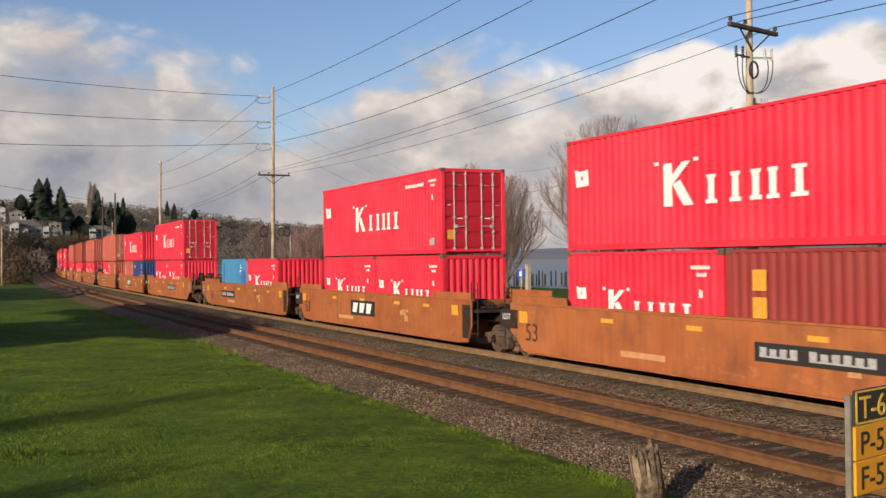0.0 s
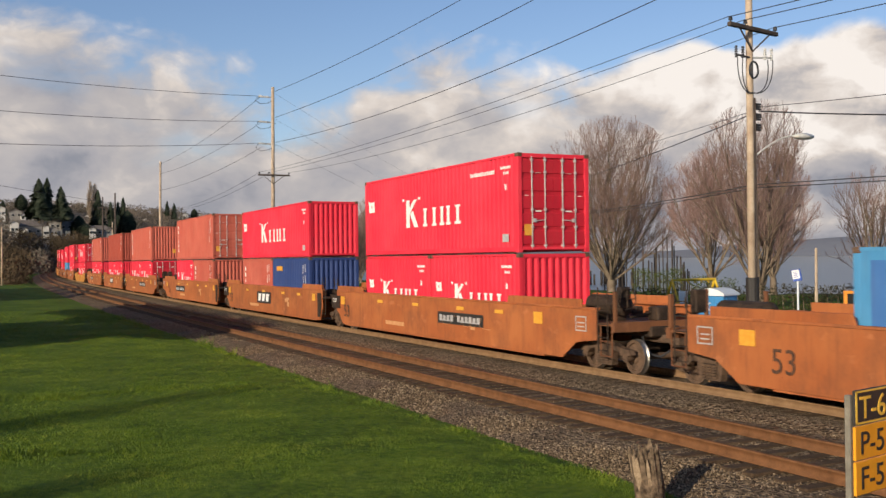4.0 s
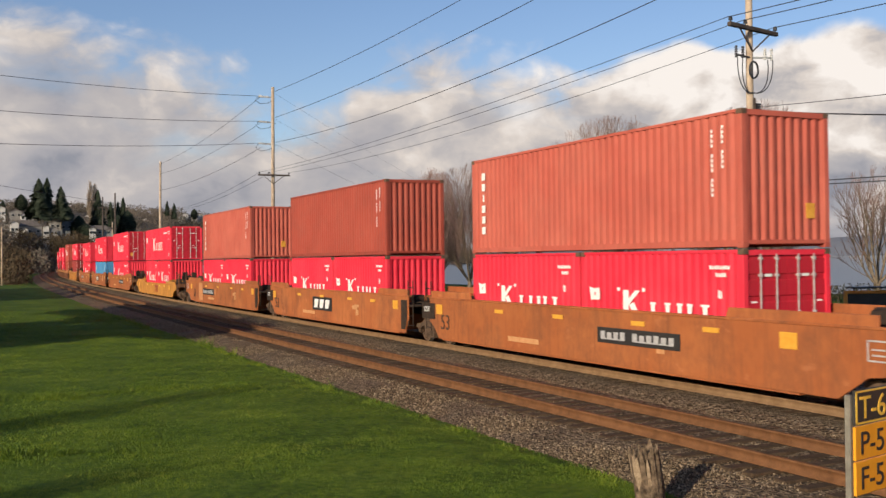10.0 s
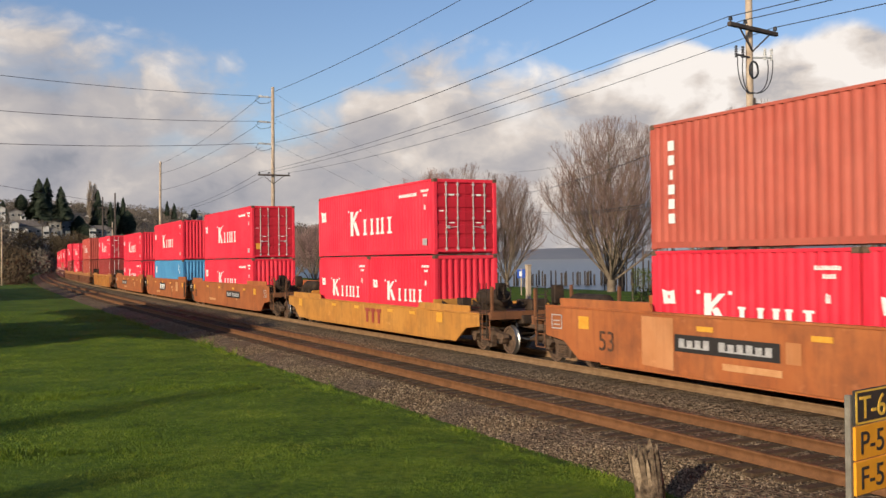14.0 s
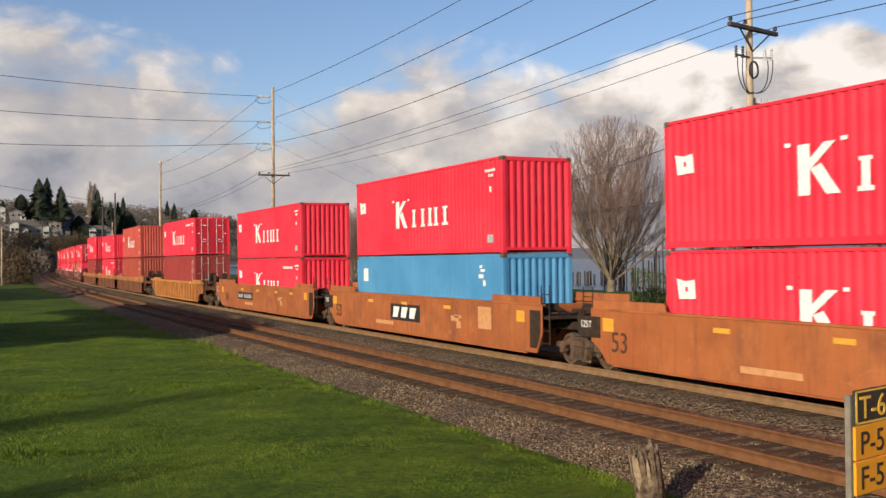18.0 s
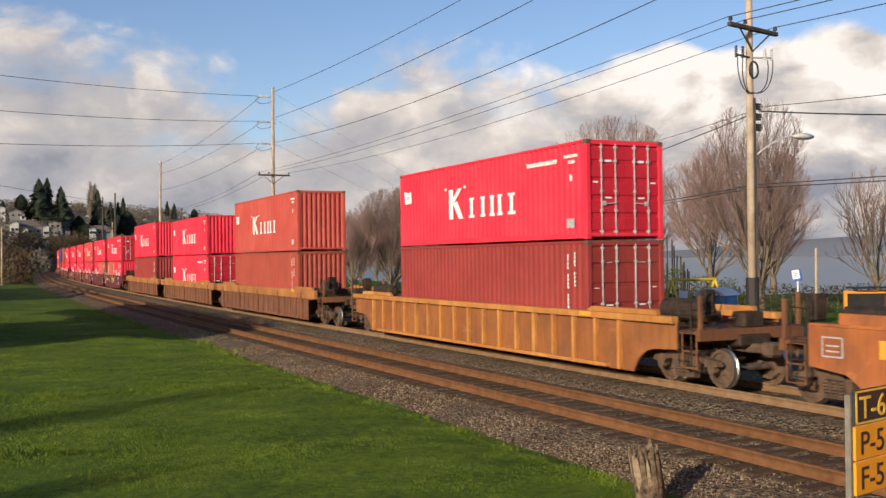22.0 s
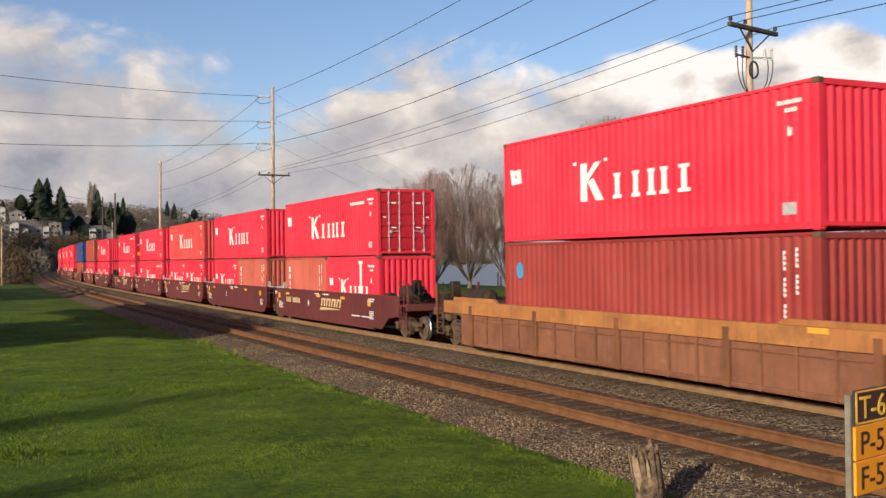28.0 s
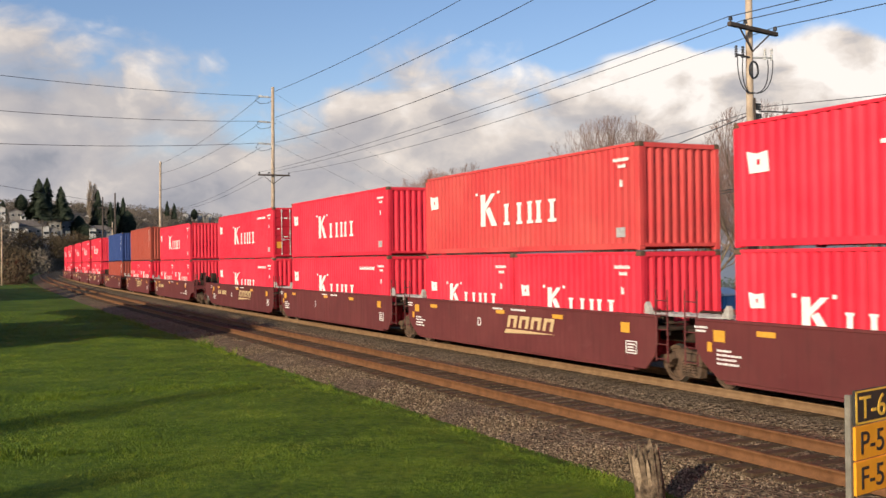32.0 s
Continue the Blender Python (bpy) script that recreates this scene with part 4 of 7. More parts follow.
def wire(a, b, sag, r=0.014, label="thin black overhead wire"):
    cu = bpy.data.curves.new("power_line", "CURVE")
    cu.dimensions, cu.bevel_depth, cu.bevel_resolution = "3D", r, 1
    sp = cu.splines.new("POLY")
    n = 24
    sp.points.add(n)
    a, b = Vector(a), Vector(b)
    for i in range(n + 1):
        t = i / n
        p = a.lerp(b, t)
        p.z -= 4 * sag * t * (1 - t)
        sp.points[i].co = (*p, 1)
    cu.materials.append(RUBBER)
    ob = new("power_line", cu)
    dg = bpy.context.evaluated_depsgraph_get()
    me = bpy.data.meshes.new_from_object(ob.evaluated_get(dg))
    bpy.data.objects.remove(ob)
    return tagged(new("power_line", me), label, "overhead wire", "overhead wires")


for i, (z, z2, sag) in enumerate(((15.2, 15.35, 0.55), (13.3, 13.75, 0.52), (11.5, 11.65, 0.72))):
    wire((-72.0, 5.15, z), (-22.9, 5.15, z2), sag, 0.016)
    wire((-72.0, 4.2, z - 0.35), (-117.2, 4.9, (13.9, 12.8, 11.0)[i]), 0.5, 0.014)
    wire((-72.0, 3.95, (14.8, 12.98, 11.4)[i]), (-50.0, -28.0, (12.7, 10.7, 8.75)[i]), 0.55, 0.016)
    wire((-72.0, 5.1, z - 0.1), (-140.0, 60.0, z - 6.1), 0.6, 0.006)
for k, (xa, ya, xb, yb) in enumerate(((-72.0, 3.97, -22.45, 3.83), (-72.0, 4.74, -22.62, 4.53), (-72.0, 6.08, -22.97, 6.04))):
    wire((xa, ya, 9.3), (xb, yb, 9.62), (0.38, 0.40, 0.55)[k], 0.010)
    wire((xb, yb, 9.62), (25.0, ya + 0.2, 9.7), 0.7, 0.013)
    if k < 2:
        wire((xa, ya, 9.3), (-117.2, ya + 0.6, 8.6), 0.7, 0.011)
wire((-22.75, 5.25, 7.08), (20.0, 7.5, 6.6), 1.7, 0.022)
wire((-22.75, 5.25, 7.2), (20.0, 7.0, 8.6), 1.15, 0.010)
wire((-22.9, 5.2, 4.95), (18.0, 6.0, 4.9), 0.25, 0.014)
wire((-22.9, 5.2, 4.86), (18.0, 6.0, 4.6), 0.25, 0.014)
wire((-23.0, 5.15, 7.09), (-96.1, 38.0, 12.2), 0.5, 0.009)
wire((-23.0, 5.15, 7.0), (-96.1, 38.0, 9.7), 0.5, 0.016)
wire((-22.9, 5.2, 4.95), (-95.4, 39.6, 8.0), 0.5, 0.016)
wire((-22.9, 5.2, 4.86), (-95.4, 39.6, 7.8), 0.5, 0.014)
wire((-108.9, -11.9, 10.6), (-152.6, 12.6, 10.5), 0.15, 0.02)


# ---- shipping containers ----
def bars(bm, x, z, w, h, n, y=-0.006):
    """A line of unreadable characters: n strokes of varied height on one thin base line."""
    p = w / n
    low = h * 0.16
    line = [(x, z)]
    line.append((x + p * (n - 1) + p * 0.68, z))
    for i in range(n - 1, -1, -1):
        top = h * (1.0, 0.86, 0.94)[i % 3]
        line += [(x + i * p + p * 0.68, z + top), (x + i * p, z + top)]
        if i:
            line += [(x + i * p, z + low), (x + (i - 1) * p + p * 0.68, z + low)]
    prism(bm, line, y, 0)


def bar_column(bm, x, top, w, pitch, n):
    """Unreadable characters one below the other, on one thin upright."""
    thin = w * 0.2
    line = [(x, top + pitch * 0.6)]
    for i in range(n):
        z = top - i * pitch
        line += [(x + w, z + pitch * 0.6), (x + w, z)]
        if i < n - 1:
            line += [(x + thin, z), (x + thin, z - pitch * 0.4)]
    line.append((x, top - (n - 1) * pitch))
    prism(bm, line[::-1], -0.007, 0)


HALF = 1.219


def wave(length, pitch, depth, flat=0.30, lean=0.24):
    """The trapezoid profile of sheet steel: (distance, depth) along a wall."""
    n = max(2, round(length / pitch))
    p = length / n
    pts = []
    for i in range(n):
        x = i * p
        pts += [(x, 0.0), (x + p * flat, 0.0), (x + p * (flat + lean), depth), (x + p * (1 - lean), depth)]
    return pts + [(length, 0.0)]


def container_meshes(length, height, depth=0.036, cache={}):
    key = (length, height, depth)
    if key in cache:
        return cache[key]
    h2, z0, z1 = length / 2, 0.15, height - 0.07
    bm = bmesh.new()
    for side in (-1, 1):
        pts = wave(length - 0.30, 0.278, depth)
        rows = [[bm.verts.new((-h2 + 0.15 + x, side * (HALF - 0.012 - d), z)) for x, d in pts] for z in (z0, z1)]
        for i in range(len(pts) - 1):
            bm.faces.new((rows[0][i], rows[0][i + 1], rows[1][i + 1], rows[1][i]))
    pts = wave(2 * HALF - 0.30, 0.24, 0.046)
    rows = [[bm.verts.new((h2 - 0.03 - d, -HALF + 0.15 + x, z)) for x, d in pts] for z in (z0, z1)]
    for i in range(len(pts) - 1):
        bm.faces.new((rows[0][i], rows[0][i + 1], rows[1][i + 1], rows[1][i]))
    pts = wave(length - 0.30, 0.209, 0.02)
    rows = [[bm.verts.new((-h2 + 0.15 + x, s * (HALF - 0.05), height - 0.012 - d)) for x, d in pts] for s in (-1, 1)]
    for i in range(len(pts) - 1):
        bm.faces.new((rows[0][i], rows[0][i + 1], rows[1][i + 1], rows[1][i]))
    box(bm, -h2 + 0.05, h2 - 0.10, -HALF + 0.06, HALF - 0.06, 0.06, 0.12)
    walls = finish(bm, "shell")
    bm = bmesh.new()
    for s in (-1, 1):
        box(bm, -h2 + 0.16, h2 - 0.16, s * HALF - 0.03 - 0.03 * s, s * HALF + 0.03 - 0.03 * s, height - 0.075, height - 0.008)
        prism(bm, [(-h2 + 0.16, 0.03), (h2 - 0.16, 0.03), (h2 - 0.16, 0.17), (-h2 + 0.16, 0.17)], s * (HALF - 0.006), s * (HALF - 0.05))
        for e in (-1, 1):
            x = e * (h2 - 0.085)
            bevel_box(bm, x - 0.08, x + 0.08, s * (HALF - 0.075) - 0.07, s * (HALF - 0.075) + 0.07, 0.11, height - 0.11, 0.012)
    for e in (-1, 1):
        x = e * (h2 - 0.06)
        box(bm, x - 0.05, x + 0.05, -HALF + 0.15, HALF - 0.15, height - 0.13, height - 0.015)
        box(bm, x - 0.05, x + 0.05, -HALF + 0.15, HALF - 0.15, 0.085, 0.17)
    for k in range(1, max(2, int(length / 0.6))):
        x = -h2 + k * 0.6
        box(bm, x - 0.03, x + 0.03, -HALF + 0.06, HALF - 0.06, 0.035, 0.10)
    frame_me = finish(bm, "frame")
    bm = bmesh.new()
    bevel_box(bm, -0.09, 0.09, -0.081, 0.081, -0.059, 0.059, 0.012)
    box(bm, -0.035, 0.035, -0.0835, -0.079, -0.03, 0.03)
    casting = finish(bm, "corner_casting")
    bm = bmesh.new()
    w = HALF - 0.155
    prof = [(-0.02, 0.17), (0.0, 0.17)]
    for k in range(5):
        a, b = 0.17 + (height - 0.30) * k / 5, 0.17 + (height - 0.30) * (k + 1) / 5
        prof += [(0.0, a + 0.05), (0.028, a + 0.08), (0.028, b - 0.08), (0.0, b - 0.05)]
    prof += [(0.0, height - 0.13), (-0.02, height - 0.13)]
    prism(bm, prof, 0.004, w)
    door = finish(bm, "door")
    bm = bmesh.new()
    rod(bm, (0.045, 0, 0.12), (0.045, 0, height - 0.10), 0.017, n=6)
    for z in (0.20, 0.75, 1.25, height - 0.55, height - 0.2):
        box(bm, 0.0, 0.07, -0.035, 0.035, z - 0.03, z + 0.03)
    bar = finish(bm, "lock_bar")
    bm = bmesh.new()
    rod(bm, (0.08, 0, 0.95), (0.08, 0.36, 0.92), 0.014, n=5)
    box(bm, 0.0, 0.09, 0.32, 0.40, 0.88, 0.99)
    handle = finish(bm, "door_handle")
    bm = bmesh.new()
    for y, z, a, b in ((0.40, height - 0.42, 0.30, 0.07), (0.42, height - 0.58, 0.20, 0.06), (0.84, height - 0.46, 0.14, 0.09), (0.84, height * 0.52, 0.14, 0.16), (0.42, height * 0.46, 0.24, 0.05), (0.42, height * 0.41, 0.20, 0.04), (0.42, height * 0.36, 0.24, 0.04), (0.84, height * 0.30, 0.12, 0.10)):
        box(bm, 0.022, 0.027, y, y + a, z, z + b)
    door_text = finish(bm, "door_marking")
    cache[key] = (walls, frame_me, casting, door, bar, handle, door_text)
    return cache[key]


def marking_meshes(kind, length, height, cache={}):
    """The plain shapes of a painted logo, one mesh a shape."""
    key = (kind, length, height)
    if key in cache:
        return cache[key]
    shapes = []

    def shape(*outlines):
        bm = bmesh.new()
        for i, line in enumerate(outlines):
            prism(bm, line, -0.008 + 0.0004 * i, 0)
        shapes.append(finish(bm, "logo_shape"))

    def slab(x, z, w, h):
        return [(x, z), (x + w, z), (x + w, z + h), (x, z + h)]

    x0 = -length / 2
    f = 1.0 if length > 10 else 0.72
    zz = 0.82 + (height - 2.59) * 0.5
    if kind == "line":
        a = x0 + (3.96 if length > 10 else 1.75)
        zb = zz if length > 10 else 0.95
        k = 0.98 * f
        shape(slab(a + 0.14 * f, zb, 0.30 * f, k),
              [(a + 0.40 * f, zb + k * 0.46), (a + 1.08 * f, zb + k), (a + 0.80 * f, zb + k), (a + 0.40 * f, zb + k * 0.68)],
              [(a + 0.46 * f, zb + k * 0.50), (a + 0.72 * f, zb + k * 0.60), (a + 1.18 * f, zb), (a + 0.84 * f, zb)])
        for c in (a - 0.20 * f, a + 1.20 * f):
            shape(slab(c, zb + k - 0.02, 0.15 * f, 0.08))
        x = a + 1.58 * f
        for w, g in ((0.36, 0.40), (0.34, 0.26), (0.34, 0.14), (0.34, 0.32), (0.44, 0.12)):
            shape(slab(x + (w / 2 - 0.095) * f, zb, 0.19 * f, 0.62 * f), slab(x, zb, w * f, 0.09 * f), slab(x + 0.03 * f, zb + 0.55 * f, (w - 0.06) * f, 0.075 * f))
            x += (w + g) * f
    elif kind in ("tall", "tallsmall"):
        z = height - 0.42
        a = x0 + (0.62 if length > 10 else 0.5)
        for w in (0.30, 0.28, 0.12, 0.30, 0.28, 0.30):
            shape(slab(a + 0.16 - w * 0.36, z - 0.24, w * 0.72, 0.22))
            z -= 0.33
    cache[key] = shapes
    return shapes


def small_marks(kind, length, height, cache={}):
    """Lines of small unreadable writing on a side, one mesh a line."""
    key = (kind, length, height)
    if key in cache:
        return cache[key]
    x1, z = length / 2, height - 0.42
    meshes = []

    def line(build):
        bm = bmesh.new()
        build(bm)
        meshes.append(finish(bm, "marking"))

    if kind == "across":
        line(lambda bm: bars(bm, x1 - 1.05, z, 0.66, 0.085, 8, -0.007))
        line(lambda bm: bars(bm, x1 - 0.85, z - 0.16, 0.34, 0.085, 4, -0.007))
        line(lambda bm: bars(bm, x1 - 0.78, z - 0.62, 0.13, 0.18, 2, -0.007))
    elif kind == "site":
        line(lambda bm: bars(bm, x1 - 3.0, height - 0.52, 1.62, 0.12, 13, -0.007))
    elif kind == "down":
        for c, top, runs in ((x1 - 0.95, height - 0.42, (4, 4, 4)), (x1 - 0.62, height - 0.36, (4, 4))):
            for n in runs:
                line(lambda bm: bar_column(bm, c, top, 0.060, 0.105, n))
                top -= 0.105 * (n + 1)
    cache[key] = meshes
    return meshes


def container(label, paint_mat, length, height, door_front, mark="", extra=(), group="shipping containers"):
    """A corrugated steel container; its origin is the middle of its base, +x the way it travels."""
    ob = thing("shipping_container", label, "shipping container", group)
    walls, frame_me, casting, door, bar, handle, door_text = container_meshes(length, height, 0.003 if paint_mat is SKYBLUE else 0.036)
    h2 = length / 2
    turn = pose(0, 0, 0, 0, 0, 180) if door_front else Matrix()
    part("shell", painted(walls, paint_mat), None, ob, "", turn)
    part("frame", painted(frame_me, paint_mat), None, ob, "", turn)
    for sx in (-1, 1):
        for sy in (-1, 1):
            for z in (0.059, height - 0.059):
                part("corner_casting", painted(casting, STEEL_GRIME if z > 1 else paint_mat), None, ob, "",
                     pose(sx * (h2 - 0.09), sy * (HALF - 0.081), z, 0, 0, 0 if sy < 0 else 180))
    for s in (-1, 1):
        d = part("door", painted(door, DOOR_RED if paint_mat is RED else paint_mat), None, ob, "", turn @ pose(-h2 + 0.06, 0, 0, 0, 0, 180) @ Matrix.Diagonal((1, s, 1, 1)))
        if door_front:
            for y in (0.30, 0.74):
                part("lock_bar", painted(bar, GALV), None, d, "grey locking bar", pose(0, y, 0))
            part("door_handle", painted(handle, GALV), None, d, "", pose(0, 0.30, 0))
            part("door_marking", painted(door_text, WHITE), None, d, "white unreadable markings")
    y = -HALF + 0.004
    if mark in ("line",):
        for me in marking_meshes("line", length, height):
            part("logo_shape", painted(me, WHITE), None, ob, "white painted logo shape", pose(0, y, 0))
        bm = bmesh.new()
        f = 1.0 if length > 10 else 0.72
        z = (1.50 if length > 10 else 1.38) + (height - 2.59) * 0.5
        x = -h2 + 0.40
        prism(bm, [(x, z + 0.46 * f), (x + 0.08 * f, z), (x + 0.64 * f, z + 0.02 * f), (x + 0.60 * f, z + 0.44 * f), (x + 0.3 * f, z + 0.40 * f)], -0.008, 0)
        flag = part("flag_mark", bm, WHITE, ob, "small white flag shape", pose(0, y, 0))
        bm = bmesh.new()
        box(bm, x + 0.30 * f, x + 0.38 * f, -0.0095, -0.006, z + 0.17 * f, z + 0.28 * f)
        part("flag_device", painted(finish(bm, "flag_device"), paint_mat), None, flag)
        for me in small_marks("across", length, height):
            part("marking", painted(me, WHITE), None, ob, "white unreadable number", pose(0, y, 0))
        bm = bmesh.new()
        box(bm, h2 - 0.95, h2 - 0.58, -0.007, 0, 0.32, 0.56)
        part("data_plate", bm, GALV, ob, "", pose(0, y, 0))
    elif mark in ("tall", "tallsmall"):
        for me in marking_meshes("tall", length, height):
            part("logo_shape", painted(me, WHITE), None, ob, "white painted logo shape", pose(0, y, 0))
        for me in small_marks("down", length, height):
            part("marking", painted(me, WHITE), None, ob, "white unreadable number", pose(0, y, 0))
    elif mark == "plain":
        for me in small_marks("down", length, height):
            part("marking", painted(me, WHITE), None, ob, "white unreadable number", pose(0, y, 0))
    if "site" in extra:
        for me in small_marks("site", length, height):
            part("marking", painted(me, WHITE), None, ob, "white unreadable words", pose(0, y, 0))
    if "yellow" in extra or door_front == 1:
        bm = bmesh.new()
        if door_front == 1:
            box(bm, h2 - 0.025, h2 - 0.012, -1.0, -0.72, 0.50, 0.82)
        else:
            box(bm, h2 - 0.03, h2 - 0.022, 0.55, 0.80, 0.62, 0.95)
        part("sticker", bm, STICKER, ob, "yellow sticker")
    if "maker" in extra:
        bm = bmesh.new()
        if paint_mat is NAVY:
            bevel_box(bm, -h2 + 0.75, -h2 + 1.75, -0.008, 0, height - 0.62, height - 0.40, 0.003)
        else:
            for k in range(4):
                bevel_box(bm, -h2 + 0.80, -h2 + 1.20, -0.008, 0, height - 0.85 - 0.56 * k, height - 0.42 - 0.56 * k, 0.003)
        part("logo_mark", bm, STICKER, ob, "yellow painted logo shapes", pose(0, y, 0))
    if "patch" in extra:
        bm = bmesh.new()
        for a, b_, c, d in ((0.0, 0.30, 0.62, 0.74), (0.12, 0.40, 0.46, 0.54), (0.06, 0.22, 0.34, 0.42), (0.28, 0.44, 0.80, 0.98)):
            box(bm, h2 - 1.55 + a, h2 - 1.55 + b_, -0.006, 0, height - d, height - c)
        part("label_plate", bm, WHITE, ob, "white unreadable label marks", pose(0, y, 0))
    return ob


# ---- well cars ----
def truck_meshes(cache={}):
    if cache:
        return cache["t"]
    bm = bmesh.new()
    for s in (1,):
        y0, y1 = 1.10, 0.93
        prism(bm, [(-1.12, 0.50), (-1.06, 0.62), (-0.70, 0.66), (-0.34, 0.80), (0.34, 0.80), (0.70, 0.66), (1.06, 0.62), (1.12, 0.50), (0.72, 0.46), (0.62, 0.55), (0.42, 0.58), (0.34, 0.20), (-0.34, 0.20), (-0.42, 0.58), (-0.62, 0.55), (-0.72, 0.46)], y0, y1)
        for x in (-0.20, -0.02, 0.16):
            for k in range(5):
                rod(bm, (x + 0.02, y0 + s * 0.01, 0.26 + 0.06 * k), (x + 0.02, y0 + s * 0.01, 0.295 + 0.06 * k), 0.075, n=7)
        box(bm, -0.26, 0.26, y0, y0 + s * 0.06, 0.57, 0.72)
    frame_me = finish(bm, "side_frame")
    bm = bmesh.new()
    bevel_box(bm, -0.20, 0.20, -1.15, 1.15, 0.50, 0.74, 0.04)
    rod(bm, (0, 0, 0.74), (0, 0, 0.86), 0.20, n=12)
    for s in (-1, 1):
        box(bm, -0.85, 0.85, s * 0.60 - 0.04, s * 0.60 + 0.04, 0.34, 0.42)
        box(bm, s * 0.42 - 0.05, s * 0.42 + 0.05, -0.9, 0.9, 0.32, 0.44)
    bolster = finish(bm, "bolster")
    bm = bmesh.new()
    n = 24
    for s in (-1, 1):
        prof = [(0.06, 1.08), (0.11, 1.08), (0.11, 0.95), (0.075, 0.82), (0.15, 0.80), (0.17, 0.77), (0.33, 0.745), (0.345, 0.795), (0.419, 0.790), (0.425, 0.70), (0.445, 0.68), (0.445, 0.66), (0.33, 0.66), (0.30, 0.70), (0.12, 0.68), (0.08, 0.60), (0.08, 0.0)]
        rings = [[bm.verts.new((math.cos(2 * math.pi * i / n) * r, s * y, math.sin(2 * math.pi * i / n) * r)) for i in range(n)] for r, y in prof]
        for a, b in zip(rings, rings[1:]):
            for i in range(n):
                bm.faces.new((a[i], a[(i + 1) % n], b[(i + 1) % n], b[i]))
        bm.faces.new(rings[0])
        for k in range(3):
            t = 2 * math.pi * k / 3
            rod(bm, (math.cos(t) * 0.065, s * 1.075, math.sin(t) * 0.065), (math.cos(t) * 0.065, s * 1.10, math.sin(t) * 0.065), 0.018, n=5)
    wheel = finish(bm, "wheelset")
    wheel.materials.append(STEEL_GRIME)
    wheel.materials.append(STEEL_BARE)
    for f in wheel.polygons:
        r = math.hypot(f.center.x, f.center.z)
        f.material_index = 1 if r > 0.40 else 0
    cache["t"] = (frame_me, bolster, wheel)
    return cache["t"]


SPIN = []          # the wheelsets, to be turned in motions()


def truck(parent, x):
    frame_me, bolster, wheel = truck_meshes()
    t = part("truck", painted(bolster, STEEL_DARK), None, parent, "rust-dusted cast steel truck", pose(x, 0, 0))
    for s in (-1, 1):
        part("side_frame", painted(frame_me, STEEL_GRIME), None, t, "", Matrix.Diagonal((1, s, 1, 1)))
    for s in (-1, 1):
        w = part("wheelset", wheel, None, t, "steel wheels worn bright at the tread", pose(s * 0.87, 0, 0.425))
        SPIN.append(w)
    return t


def letters(text, size, material, parent, m, label=""):
    cu = bpy.data.curves.new("lettering", "FONT")
    cu.body, cu.size, cu.extrude = text, size, 0.003
    ob = bpy.data.objects.new("tmp_text", cu)
    scene.collection.objects.link(ob)
    dg = bpy.context.evaluated_depsgraph_get()
    me = bpy.data.meshes.new_from_object(ob.evaluated_get(dg))
    bpy.data.objects.remove(ob)
    me.materials.clear()
    return part("lettering", painted(me, material), None, parent, label, m)


FACE = 1.50        # half the width over a car's sides


def side_outline(kind, half, front, rear):
    """Outline of a car's side in x and z: raised over the truck at a free end, cut back at a joint."""
    low, top = {"smooth": (0.28, 1.60), "yellow": (0.28, 1.20), "ribbed": (0.20, 1.42), "panel": (0.20, 1.42), "brown": (0.30, 1.53)}[kind]

    def end(free, lead):
        if kind == "panel":
            return [(half + 0.35, low), (half + 0.37, 1.12), (half + (1.5 if free else 1.35), 1.14), (half + (1.5 if free else 1.35), top)]
        if free:
            arch = [(half + 0.05, low), (half + 0.22, 0.52), (half + 0.55, 0.74), (half + 0.8, 0.80)] if kind == "ribbed" else [(half + 0.05, low), (half + 0.75, 0.74)]
            return arch + [(half + 1.65, 0.82), (half + 1.65, top)]
        if kind == "brown":
            return [(half - 0.42, low), (half - 0.12, 0.60), (half, 0.90), (half, top)] if lead else [(half - 0.75, low), (half - 0.25, 0.62), (half, 0.95), (half, top)]
        if lead:
            return [(half - 0.30, low), (half - 0.12, 0.60), (half, 0.80), (half, top)]
        return [(half - 0.70, low), (half - 0.32, 0.66), (half, 0.80), (half, top)]

    return end(front, True) + [(-x, z) for x, z in end(rear, False)][::-1]


